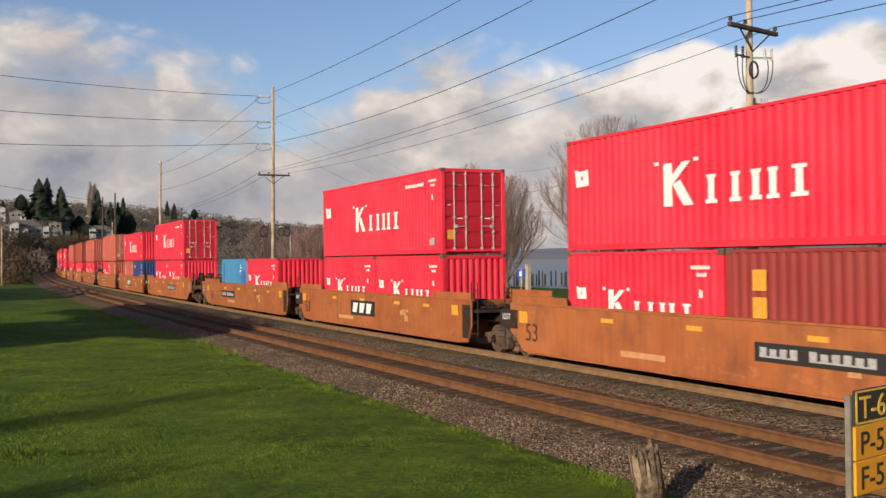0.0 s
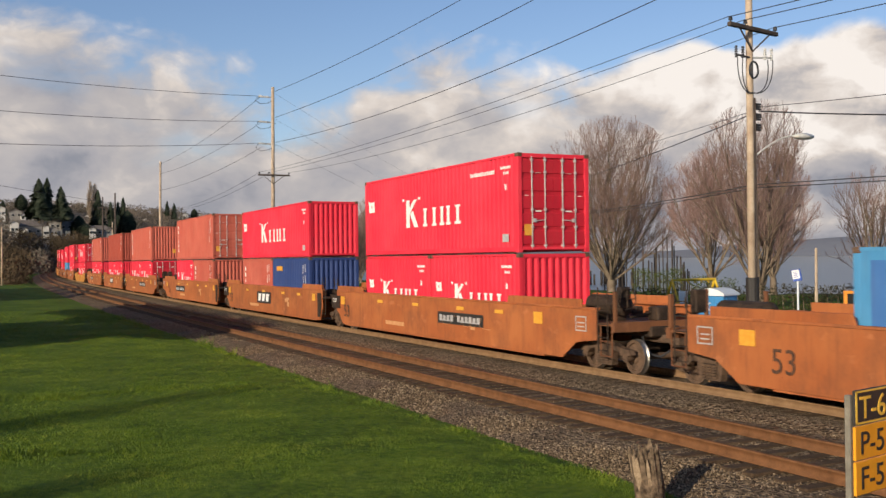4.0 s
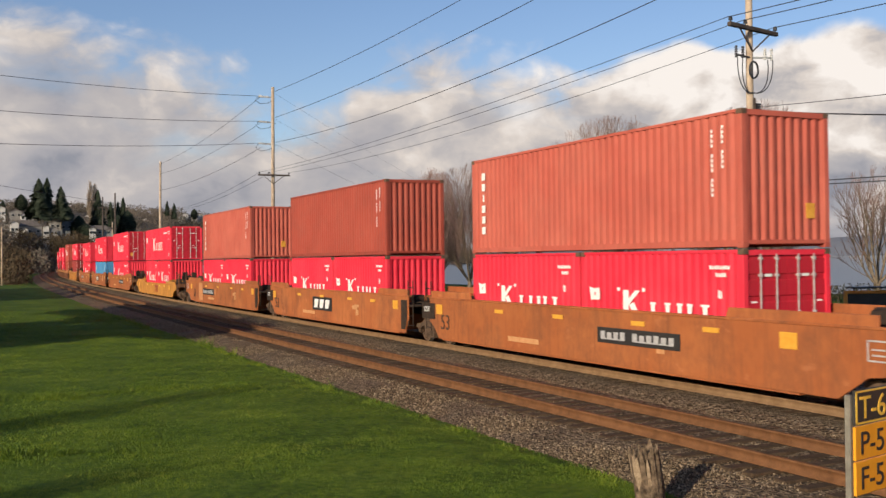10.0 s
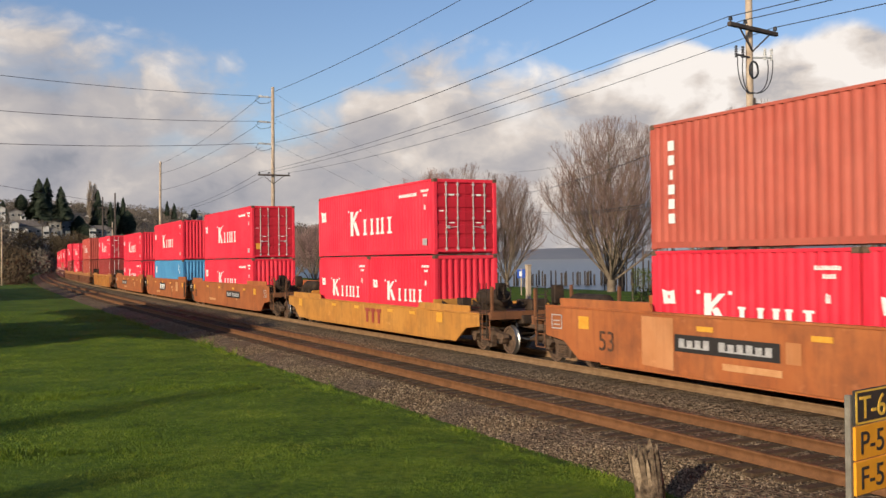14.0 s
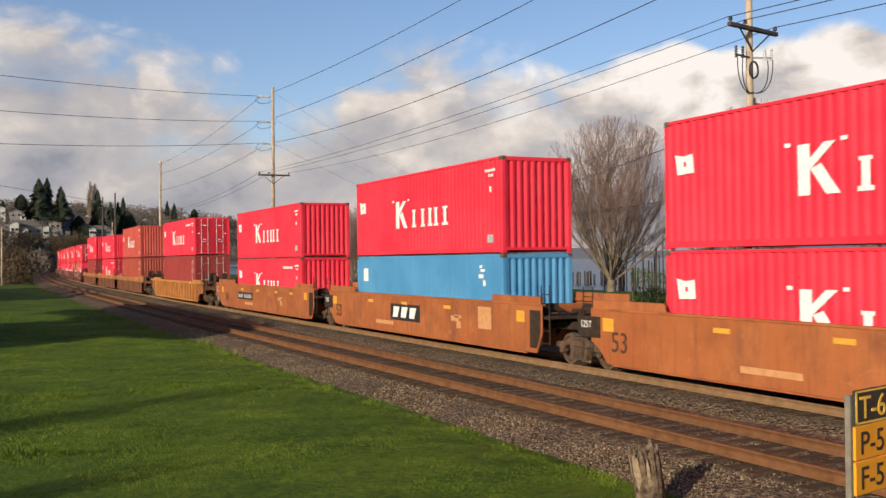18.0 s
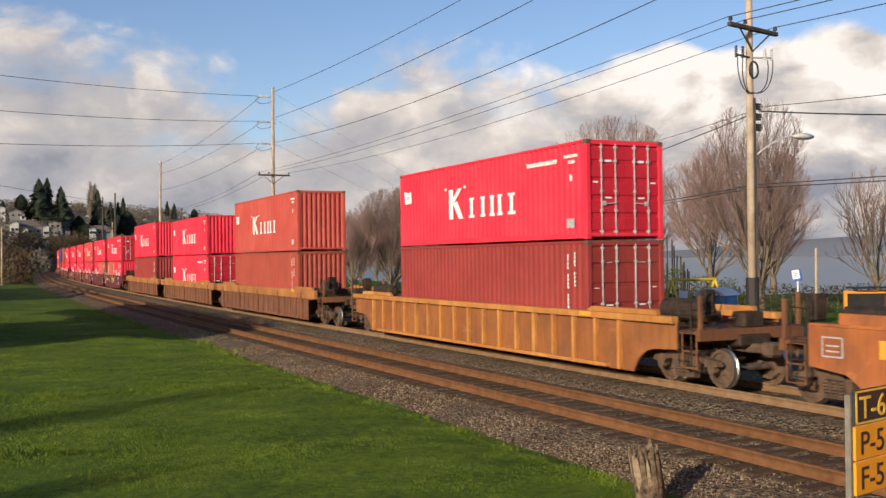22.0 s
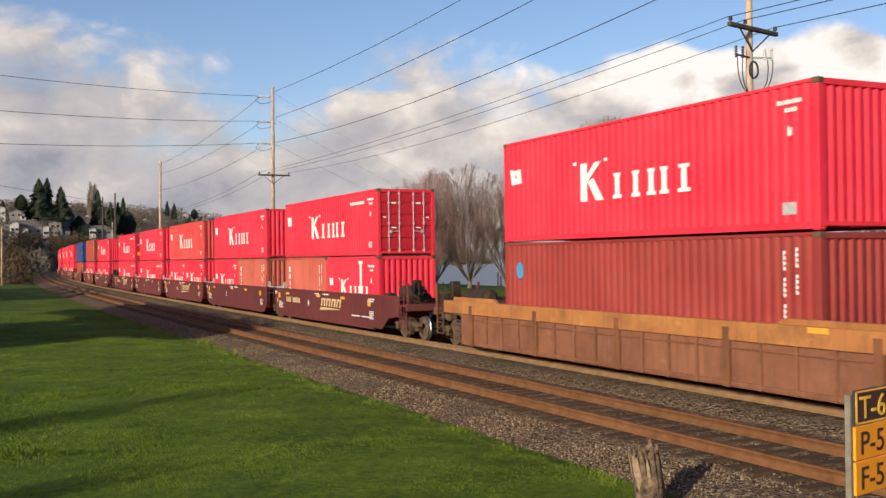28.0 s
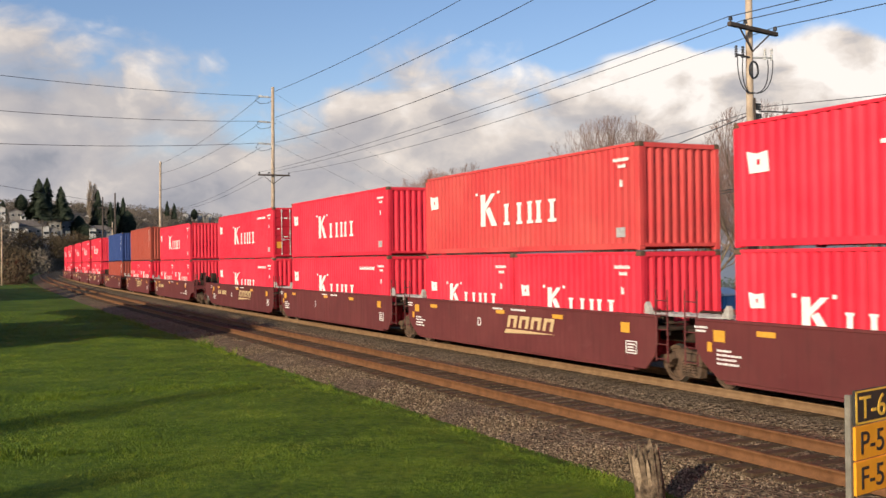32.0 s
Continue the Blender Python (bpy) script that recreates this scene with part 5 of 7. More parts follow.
def side_meshes(kind, half, front, rear, cache={}):
    key = (kind, half, front, rear)
    if key in cache:
        return cache[key]
    bm = bmesh.new()
    line = side_outline(kind, half, front, rear)
    prism(bm, line, -FACE, -FACE + 0.05)
    bmesh.ops.bevel(bm, geom=bm.edges[:], offset=0.012, segments=1, affect="EDGES")
    plate = finish(bm, "side_sill")
    top = max(z for x, z in line)
    x1, x0 = max(x for x, z in line), min(x for x, z in line)
    bm = bmesh.new()
    if kind == "panel":
        prism(bm, [(x0, 1.16), (x1, 1.16), (x1, 1.56), (x0, 1.56)], -FACE - 0.07, -FACE + 0.12)
    elif kind == "ribbed":
        prism(bm, [(x0, 1.40), (x1, 1.40), (x1, 1.56), (x0, 1.56)], -FACE - 0.14, -FACE + 0.14)
    else:
        prism(bm, [(x0 + 0.02, top - 0.03), (x1 - 0.02, top - 0.03), (x1 - 0.02, top + 0.03), (x0 + 0.02, top + 0.03)], -FACE - 0.015, -FACE + 0.16)
    bmesh.ops.bevel(bm, geom=bm.edges[:], offset=0.015, segments=1, affect="EDGES")
    cap = finish(bm, "top_chord")
    bm = bmesh.new()
    prism(bm, [(-half + 0.9, 0.24), (half - 0.9, 0.24), (half - 0.9, 0.33), (-half + 0.9, 0.33)], -FACE - (0.13 if kind == "ribbed" else 0.04 if kind == "panel" else -0.02), -FACE + 0.20)
    foot = finish(bm, "bottom_chord")
    cache[key] = (plate, cap, foot)
    return cache[key]


def rib_mesh(width, depth, z0, z1, cache={}):
    key = (width, depth, z0, z1)
    if key not in cache:
        bm = bmesh.new()
        bevel_box(bm, -width / 2, width / 2, -FACE - depth, -FACE + 0.005, z0, z1, 0.012)
        cache[key] = finish(bm, "rib")
    return cache[key]


def guard_mesh(kind, length, cache={}):
    """The raised guide on top of a side near its end; x = 0 is its outer end."""
    key = (kind, length)
    if key not in cache:
        bm = bmesh.new()
        if kind in ("smooth", "yellow"):
            z = 1.60 if kind == "smooth" else 1.20
            prism(bm, [(-length, z), (0, z), (0, z + 0.23), (-length + 0.10, z + 0.23)], -FACE + 0.03, -FACE + 0.10)
        else:
            prism(bm, [(-length, 1.55), (0, 1.55), (-0.05, 1.68), (-length + 0.25, 1.68)], -FACE + 0.00, -FACE + 0.14)
        bmesh.ops.bevel(bm, geom=bm.edges[:], offset=0.015, segments=1, affect="EDGES")
        cache[key] = finish(bm, "guide_rail")
    return cache[key]


def end_meshes(cache={}):
    """Bulkhead, deck and gusset at the +x end; x = 0 is where the straight side ends."""
    if cache:
        return cache["e"]
    bm = bmesh.new()
    bevel_box(bm, -1.75, -1.65, -1.45, 1.45, 0.30, 1.55, 0.02)
    bulk = finish(bm, "bulkhead")
    bm = bmesh.new()
    bevel_box(bm, -1.66, 0.55, -0.62, 0.62, 0.90, 1.14, 0.04)
    draft = finish(bm, "draft_box")
    bm = bmesh.new()
    bevel_box(bm, -1.66, 0.35, -1.42, 1.42, 1.22, 1.30, 0.02)
    deck = finish(bm, "deck_plate")
    bm = bmesh.new()
    prism(bm, [(-1.66, 0.62), (-0.7, 1.21), (-1.66, 1.5)], -0.02, 0.02)
    gusset = finish(bm, "gusset")
    bm = bmesh.new()
    bevel_box(bm, 0.30, 1.66, -1.44, 1.44, 1.18, 1.26, 0.02)
    bevel = finish(bm, "end_platform")
    cache["e"] = (bulk, draft, deck, gusset, bevel)
    return cache["e"]


def grab_meshes(cache={}):
    if cache:
        return cache["g"]
    bm = bmesh.new()
    for x in (0, 0.42):
        rod(bm, (x, 0, 0.52), (x, 0, 2.15), 0.018, n=5)
    for k in range(5):
        rod(bm, (0, 0, 0.58 + 0.33 * k), (0.42, 0, 0.58 + 0.33 * k), 0.014, n=5)
    ladder = finish(bm, "ladder")
    bm = bmesh.new()
    rod(bm, (0, 0, 0), (0, 0.08, 0), 0.04, n=8)
    n = 14
    for i in range(n):
        a, b = 2 * math.pi * i / n, 2 * math.pi * (i + 1) / n
        rod(bm, (math.cos(a) * 0.26, 0, math.sin(a) * 0.26), (math.cos(b) * 0.26, 0, math.sin(b) * 0.26), 0.016, n=4)
    for i in range(4):
        a = math.pi * i / 2
        rod(bm, (0, 0, 0), (math.cos(a) * 0.26, 0, math.sin(a) * 0.26), 0.012, n=4)
    bevel_box(bm, -0.16, 0.16, 0.06, 0.26, -0.22, 0.30, 0.03)
    brake = finish(bm, "hand_brake")
    bm = bmesh.new()
    bevel_box(bm, -0.8, 0.35, -0.13, 0.13, 0.76, 0.96, 0.03)
    bevel_box(bm, 0.28, 0.62, -0.20, 0.16, 0.70, 1.02, 0.06)
    coupler = finish(bm, "coupler")
    bm = bmesh.new()
    pts = [(-0.3, -0.45, 1.0), (-0.1, -0.50, 0.72), (0.15, -0.50, 0.50), (0.45, -0.45, 0.46), (0.7, -0.35, 0.62)]
    for a, b in zip(pts, pts[1:]):
        rod(bm, a, b, 0.026, n=6)
    hose = finish(bm, "air_hose")
    gear = []
    for name, ends, r in (("brake_cylinder", ((-0.55, 0.3, 1.42), (0.30, 0.3, 1.42)), 0.17), ("small_reservoir", ((-0.1, -0.4, 1.38), (0.35, -0.4, 1.38)), 0.10),
                          *(("brake_pipe", ((-0.5, y, 1.34), (0.3, y * 0.8, 1.40)), 0.03) for y in (-1.1, -0.7, 0.75, 1.1))):
        bm = bmesh.new()
        rod(bm, *ends, r, n=12 if r > 0.05 else 6)
        gear.append(finish(bm, name))
    for x0, x1, y0, y1, z0, z1 in ((-0.75, -0.35, -1.05, -0.70, 1.30, 1.62), (0.0, 0.25, 0.75, 1.0, 1.28, 1.55)):
        bm = bmesh.new()
        bevel_box(bm, x0, x1, y0, y1, z0, z1, 0.03)
        gear.append(finish(bm, "control_box"))
    bm = bmesh.new()
    rod(bm, (-0.75, 0, 1.66), (0.65, 0, 1.66), 0.26, n=16)
    rod(bm, (-0.85, 0, 1.66), (-0.75, 0, 1.66), 0.14, 0.26, n=16)
    rod(bm, (0.65, 0, 1.66), (0.75, 0, 1.66), 0.26, 0.14, n=16)
    for x in (-0.4, 0.35):
        box(bm, x - 0.05, x + 0.05, -0.22, 0.22, 1.25, 1.55)
    tank = finish(bm, "air_reservoir")
    cache["g"] = (ladder, brake, coupler, hose, gear, tank)
    return cache["g"]


def kept_mesh(name, build, cache={}):
    if name not in cache:
        bm = bmesh.new()
        build(bm)
        cache[name] = finish(bm, name)
    return cache[name]


def beam_mesh():
    return kept_mesh("floor_beam", lambda bm: bevel_box(bm, -0.14, 0.14, -FACE + 0.05, FACE - 0.05, 0.30, 0.425, 0.02))


def sill_mesh():
    def build(bm):
        prism(bm, [(2.28, 1.06), (2.42, 1.06), (2.42, 1.30), (2.28, 1.30)], -1.48, 1.48)
        prism(bm, [(1.6, 1.20), (2.30, 1.20), (2.30, 1.26), (1.6, 1.26)], -1.46, 1.46)
    return kept_mesh("end_sill", build)


def step_mesh():
    def build(bm):
        for x in (0.0, 0.48):
            rod(bm, (x, 0, 0.45), (x, 0, 1.22), 0.022, n=6)
        for z in (0.46, 0.82):
            rod(bm, (0, 0, z), (0.48, 0, z), 0.02, n=6)
    return kept_mesh("sill_step", build)


def strip_mesh():
    return kept_mesh("reflector_strip", lambda bm: box(bm, 0, 0.52, -0.006, 0, 0, 0.11))


def patch_mesh():
    return kept_mesh("reflector_patch", lambda bm: box(bm, 0, 0.46, -0.006, 0, 0, 0.32))


def post_mesh():
    return kept_mesh("corner_post", lambda bm: bevel_box(bm, -0.05, 0.05, -0.04, 0.04, 1.2, 2.05, 0.01))


def valve_mesh():
    def build(bm):
        bevel_box(bm, -0.22, 0.22, -0.30, 0.30, 1.25, 1.62, 0.04)
        rod(bm, (-0.1, -0.3, 1.45), (-0.1, -0.9, 1.36), 0.035, n=6)
        rod(bm, (0.1, 0.3, 1.40), (0.1, 0.85, 1.30), 0.035, n=6)
    return kept_mesh("valve_box", build)


def well_car(kind, half, mat, label, plate, front_free, rear_free, front_truck, rear_truck, name_text=""):
    """One unit of a well car. half: half the length of its straight sides; a truck sits at x where given."""
    ob = thing("well_car", label, "well car", "well cars of the train")
    plate_me, cap, foot = side_meshes(kind, half, bool(front_free), bool(rear_free))
    ladder, brake, coupler, hose, gear, tank = grab_meshes()
    bulk, draft, deck, gusset, platform = end_meshes()
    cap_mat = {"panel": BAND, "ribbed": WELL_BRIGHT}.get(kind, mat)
    grimy = mat if kind == "brown" else WELL_POST
    dark = mat if kind == "ribbed" else STEEL_DARK
    for s in (1, -1):
        m = Matrix() if s > 0 else Matrix.Diagonal((1, -1, 1, 1))
        side = part("side_sill", painted(plate_me, mat), None, ob, "", m)
        part("top_chord", painted(cap, cap_mat), None, side)
        part("bottom_chord", painted(foot, cap_mat if kind == "ribbed" else mat), None, side)
        if s > 0 and kind in ("ribbed", "panel"):
            n = 17
            for k in range(n):
                x = -half + 0.4 + (2 * half - 0.8) * k / (n - 1)
                wide = k % 4 == 0 if kind == "panel" else k in (4, 12)
                if kind == "panel":
                    rib = rib_mesh(0.20 if wide else 0.07, 0.085 if wide else 0.06, 0.20, 1.44 if wide else 1.17)
                else:
                    rib = rib_mesh(0.15 if wide else 0.10, 0.12, 0.22, 1.405)
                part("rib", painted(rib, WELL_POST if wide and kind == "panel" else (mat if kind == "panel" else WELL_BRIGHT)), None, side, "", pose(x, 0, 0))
        for e, free in ((1, front_free), (-1, rear_free)):
            length = 2.9 + (1.0 if free and kind in ("smooth", "yellow") else 0.0)
            tip = half - 0.05 + (1.0 if free else 0.0)
            flip = Matrix.Translation((e * tip, 0, 0)) @ Matrix.Diagonal((e, 1, 1, 1))
            if kind != "brown":
                part("guide_rail", painted(guard_mesh(kind, length), cap_mat), None, side, "", flip)
    for k in range(7):
        bm_x = -half + 2.0 + (2 * half - 4.0) * k / 6
        part("floor_beam", painted(beam_mesh(), STEEL_DARK), None, ob, "", pose(bm_x, 0, 0))
    for s in (1, -1):
        turn = pose(s * half, 0, 0, 0, 0, 0 if s > 0 else 180)
        free = front_free if s > 0 else rear_free
        part("bulkhead", painted(bulk, mat), None, ob, "", turn)
        part("draft_box", painted(draft, STEEL_DARK), None, ob, "", turn)
        part("deck_plate", painted(deck, dark), None, ob, "", turn)
        for y in (-1.15, 0.0, 1.15):
            part("gusset", painted(gusset, dark), None, ob, "", turn @ pose(0, y, 0))
        for me in gear:
            part(me.name.split(".")[0], painted(me, STEEL_DARK), None, ob, "sooty brake gear", turn)
        lx = half + (1.70 if free else -0.05)
        part("ladder", painted(ladder, STEEL_DARK if kind != "brown" else WELL_BROWN), None, ob, "", Matrix.Diagonal((s, 1, 1, 1)) @ pose(lx, -FACE + 0.03, 0))
        if free:
            part("end_platform", painted(platform, grimy), None, ob, "", turn)
            part("coupler", painted(coupler, STEEL_GRIME), None, ob, "rusty coupler", turn @ pose(2.55, 0, 0))
            part("air_hose", painted(hose, RUBBER), None, ob, "", turn @ pose(2.4, 0, 0))
            bm = bmesh.new()
            bevel_box(bm, 0.2, 2.5, -0.45, 0.45, 0.90, 1.17, 0.04)
            part("draft_sill", painted(finish(bm, "draft_sill"), STEEL_DARK), None, ob, "", turn)
            part("end_sill", painted(sill_mesh(), grimy), None, ob, "", turn)
            for y in (-1.44, 1.44):
                part("sill_step", painted(step_mesh(), grimy), None, ob, "", turn @ pose(1.78, y, 0))
            part("corner_post", painted(post_mesh(), grimy), None, ob, "", turn @ pose(2.34, -1.40, 0))
            part("corner_post", painted(post_mesh(), grimy), None, ob, "", turn @ pose(2.34, 1.40, 0))
            part("air_reservoir", painted(tank, STEEL_DARK), None, ob, "round sooty air tank", turn @ pose(0.9, -0.55 * s, 0))
            part("valve_box", painted(valve_mesh(), STEEL_DARK), None, ob, "", turn @ pose(1.7, 0.5 * s, 0))
            part("hand_brake", painted(brake, STEEL_DARK), None, ob, "", turn @ pose(2.15, -0.9 * s, 1.85, 0, 0, 90))
    if front_truck is not None:
        truck(ob, front_truck)
    if rear_truck is not None:
        truck(ob, rear_truck)
    y = -FACE - 0.016
    m = pose(0, y, 0)
    if plate == "number":
        bm = bmesh.new()
        x = -4.9 if rear_free or half < 8 else 1.2
        box(bm, x, x + 3.2, -0.006, 0, 0.80, 1.18)
        p = part("number_plate_panel", bm, BLACK, ob, "black panel", m)
        bm = bmesh.new()
        for a, n in ((0.15, 4), (1.45, 6)):
            bars(bm, x + a, 0.89, 0.27 * n, 0.20, n, -0.010)
        part("number_marking", bm, GALV, p, "white unreadable characters")
    elif plate == "logo":
        bm = bmesh.new()
        box(bm, -1.9, 0.68, -0.006, 0, 0.72, 1.30)
        p = part("logo_panel", bm, BLACK, ob, "black panel", m)
        bm = bmesh.new()
        for k in range(3):
            x = -1.70 + 0.74 * k
            prism(bm, [(x + 0.02, 0.82), (x + 0.44, 0.82), (x + 0.64, 1.20), (x + 0.10, 1.20)], -0.010, 0)
        part("logo_mark", bm, WHITE, p, "white block shapes")
    elif plate == "brown":
        bm = bmesh.new()
        lines = [(-half + 0.72, 0.90, 0.45, 0.045, 6), (-half + 0.72, 0.81, 0.75, 0.045, 9), (-half + 0.72, 0.72, 0.60, 0.045, 7), (-half + 0.72, 0.63, 0.68, 0.045, 8), (-half + 0.02, 1.36, 0.42, 0.045, 6), (-half + 0.05, 1.28, 0.34, 0.045, 5), (-0.75, 1.40, 0.62, 0.05, 7), (0.35, 1.40, 0.85, 0.055, 9)]
        if front_free:
            lines += [(half - 3.1, 0.66, 0.9, 0.05, 9), (half - 2.0, 0.66, 0.9, 0.045, 9), (half - 1.3, 1.36, 0.7, 0.045, 7), (half - 1.3, 1.28, 0.6, 0.045, 6)]
        for x, z, w, h, n in lines:
            bars(bm, x, z, w, h, n)
        part("marking", bm, WHITE, ob, "white unreadable lettering", m)
        if front_free or rear_free:
            bm = bmesh.new()
            bars(bm, -half + 2.0, 0.94, 0.78, 0.25, 4)
            bars(bm, -half + 3.0, 0.94, 1.15, 0.25, 6)
            part("number", bm, surface_cream(), ob, "cream unreadable number", m)
        if len(name_text) == 1:
            letters(name_text, 0.36, WHITE, ob, pose(-1.75, y - 0.004, 0.86, 90), "white stencilled letter")
        if name_text and name_text not in "CE":
            bm = bmesh.new()
            for k in range(4):
                x = 0.10 + 0.66 * k
                for a, b_ in ((0.0, 0.15), (0.36, 0.52)):
                    prism(bm, [(x + a, 0.92), (x + b_, 0.92), (x + b_ + 0.12, 1.26), (x + a + 0.12, 1.26)], -0.007, 0)
                prism(bm, [(x + 0.20, 1.17), (x + 0.46, 1.17), (x + 0.49, 1.26), (x + 0.23, 1.26)], -0.0068, 0)
            prism(bm, [(-0.05, 0.74), (2.75, 0.84), (1.0, 0.87), (0.05, 0.86)], -0.007, 0)
            part("logo_mark", bm, surface_cream(), ob, "cream slanted block shapes", m)
        bm = bmesh.new()
        x, z = half - 1.15, 0.62
        for a in ((x, x + 0.42, z, z + 0.025), (x, x + 0.42, z + 0.275, z + 0.30), (x, x + 0.025, z, z + 0.30), (x + 0.395, x + 0.42, z, z + 0.30), (x + 0.07, x + 0.35, z + 0.20, z + 0.235), (x + 0.07, x + 0.30, z + 0.13, z + 0.165), (x + 0.07, x + 0.35, z + 0.06, z + 0.095)):
            box(bm, a[0], a[1], -0.006, 0, a[2], a[3])
        part("data_panel", bm, WHITE, ob, "white framed maintenance panel", m)
        part("reflector_patch", painted(patch_mesh(), STICKER), None, ob, "yellow reflective patch", pose(-half + 0.62, y, 1.10) @ Matrix.Scale(0.75, 4))
        bm = bmesh.new()
        box(bm, -half + 0.42, -half + 0.56, -0.006, 0, 0.88, 1.08)
        part("sticker", bm, STICKER, ob, "small yellow sticker", m)
        if rear_truck is not None and not rear_free:
            # walkway over the joint with its pale end brackets
            bm = bmesh.new()
            bevel_box(bm, rear_truck - 1.42, rear_truck + 1.42, -1.15, -0.55, 1.52, 1.58, 0.01)
            for k in range(9):
                x = rear_truck - 1.30 + 0.32 * k
                box(bm, x, x + 0.10, -1.13, -0.57, 1.582, 1.60)
            for x in (rear_truck - 1.1, rear_truck + 1.04):
                box(bm, x, x + 0.06, -0.9, -0.8, 1.05, 1.52)
            part("walkway", bm, GALV, ob, "galvanised walkway over the joint")
            for s in (1, -1):
                bm = bmesh.new()
                prism(bm, [(rear_truck + s * 1.20, 1.56), (rear_truck + s * 1.46, 1.56), (rear_truck + s * 1.46, 1.76), (rear_truck + s * 1.39, 1.84), (rear_truck + s * 1.30, 1.72)][::s], -1.24, -1.12)
                part("bracket", bm, PALE_STEEL, ob, "pale painted bracket")
    zz = {"ribbed": 1.44, "panel": 1.44, "yellow": 0.98}.get(kind, 1.28)
    for x in {"ribbed": (half - 2.0,), "panel": (half - 2.0,), "brown": (-half + 1.9, -0.55, 2.6)}.get(kind, (-half + 4.6, -0.9, 2.6, half - 3.6)):
        part("reflector_strip", painted(strip_mesh(), STICKER), None, ob, "yellow reflective strip", pose(x, y if kind not in ("ribbed", "panel") else -FACE - (0.145 if kind == "ribbed" else 0.075), zz))
    if kind not in ("ribbed", "panel"):
        part("reflector_patch", painted(patch_mesh(), STICKER), None, ob, "yellow reflective patch", pose(half - 1.35, y, 0.82 if kind == "yellow" else 1.10) @ Matrix.Scale(0.75 if kind == "brown" else 1.0, 4))
    if kind in ("smooth", "yellow"):
        part("reflector_patch", painted(patch_mesh(), STICKER), None, ob, "yellow reflective patch", pose(-half + (0.0 if rear_free else 0.55), y, 0.82 if kind == "yellow" else 1.08))
    if kind == "panel":
        bm = bmesh.new()
        prism(bm, [(-half + 0.45, 1.00), (half - 0.45, 1.00), (half - 0.45, 1.03), (-half + 0.45, 1.03)], -FACE - 0.05, -FACE + 0.01)
        part("stiffener", bm, mat, ob)
    if kind == "smooth":
        bm = bmesh.new()
        prism(bm, [(half - 0.60, 0.42), (half - 0.24, 0.42), (half - 0.06, 0.86), (half - 0.06, 1.46), (half - 0.60, 1.46)], -0.008, 0)
        if not front_free:
            part("end_panel", bm, STEEL_DARK, ob, "sooty steel end panel", m)
        else:
            bm.free()
        letters("53", 0.70, STENCIL, ob, pose(-half + 0.88, y - 0.004, 0.60, 90), "stencilled black number")
        if not rear_free:
            bm = bmesh.new()
            box(bm, -half - 0.55, -half + 0.42, 0.0, 0.04, 0.90, 1.42)
            p = part("joint_plate", bm, STEEL_DARK, ob, "sooty joint cover", pose(0, -FACE - 0.03, 0))
            letters("125T", 0.24, WHITE, p, pose(-half - 0.42, -0.006, 1.14, 90), "white stencilled capacity")
        if rear_free or front_free:
            bm = bmesh.new()
            x = half + 0.75 if front_free else -half - 1.3
            for a in ((x, x + 0.5, 1.02, 1.05), (x, x + 0.5, 1.37, 1.40), (x, x + 0.03, 1.02, 1.40), (x + 0.47, x + 0.5, 1.02, 1.40), (x + 0.1, x + 0.4, 1.12, 1.15), (x + 0.1, x + 0.4, 1.22, 1.25)):
                box(bm, a[0], a[1], -0.006, 0, a[2], a[3])
            part("data_panel", bm, GALV, ob, "pale stencilled maintenance panel", m)
        for x, z, w, h in ((half - 5.6, 0.92, 0.55, 0.16), (half - 5.2, 0.70, 0.30, 0.22), (-half + 5.4, 0.52, 1.7, 0.14), (3.4, 1.02, 0.5, 0.10)):
            bm = bmesh.new()
            box(bm, x, x + w, -0.004, 0, z, z + h)
            part("paint_patch", bm, PATCH, ob, "pale touched-up paint", m)
    return ob


def surface_cream(cache={}):
    if not cache:
        cache["m"] = surface("cream lettering paint", (0.50, 0.35, 0.17), (0.62, 0.45, 0.24), 8, 0.6, bump=0.05)
    return cache["m"]


PATCH = surface("pale ochre paint", (0.46, 0.20, 0.075), (0.58, 0.31, 0.14), 5, 0.6, bump=0.05)

PALE_STEEL = surface("pale worn paint on steel", (0.30, 0.28, 0.25), (0.52, 0.49, 0.44), 9, 0.55, bump=0.08)

PALE_PATCH = paint("newer ochre paint", (0.46, 0.185, 0.070), (0.54, 0.25, 0.11), (0.2, 0.09, 0.04), 0.4, 0.6, 0.3)

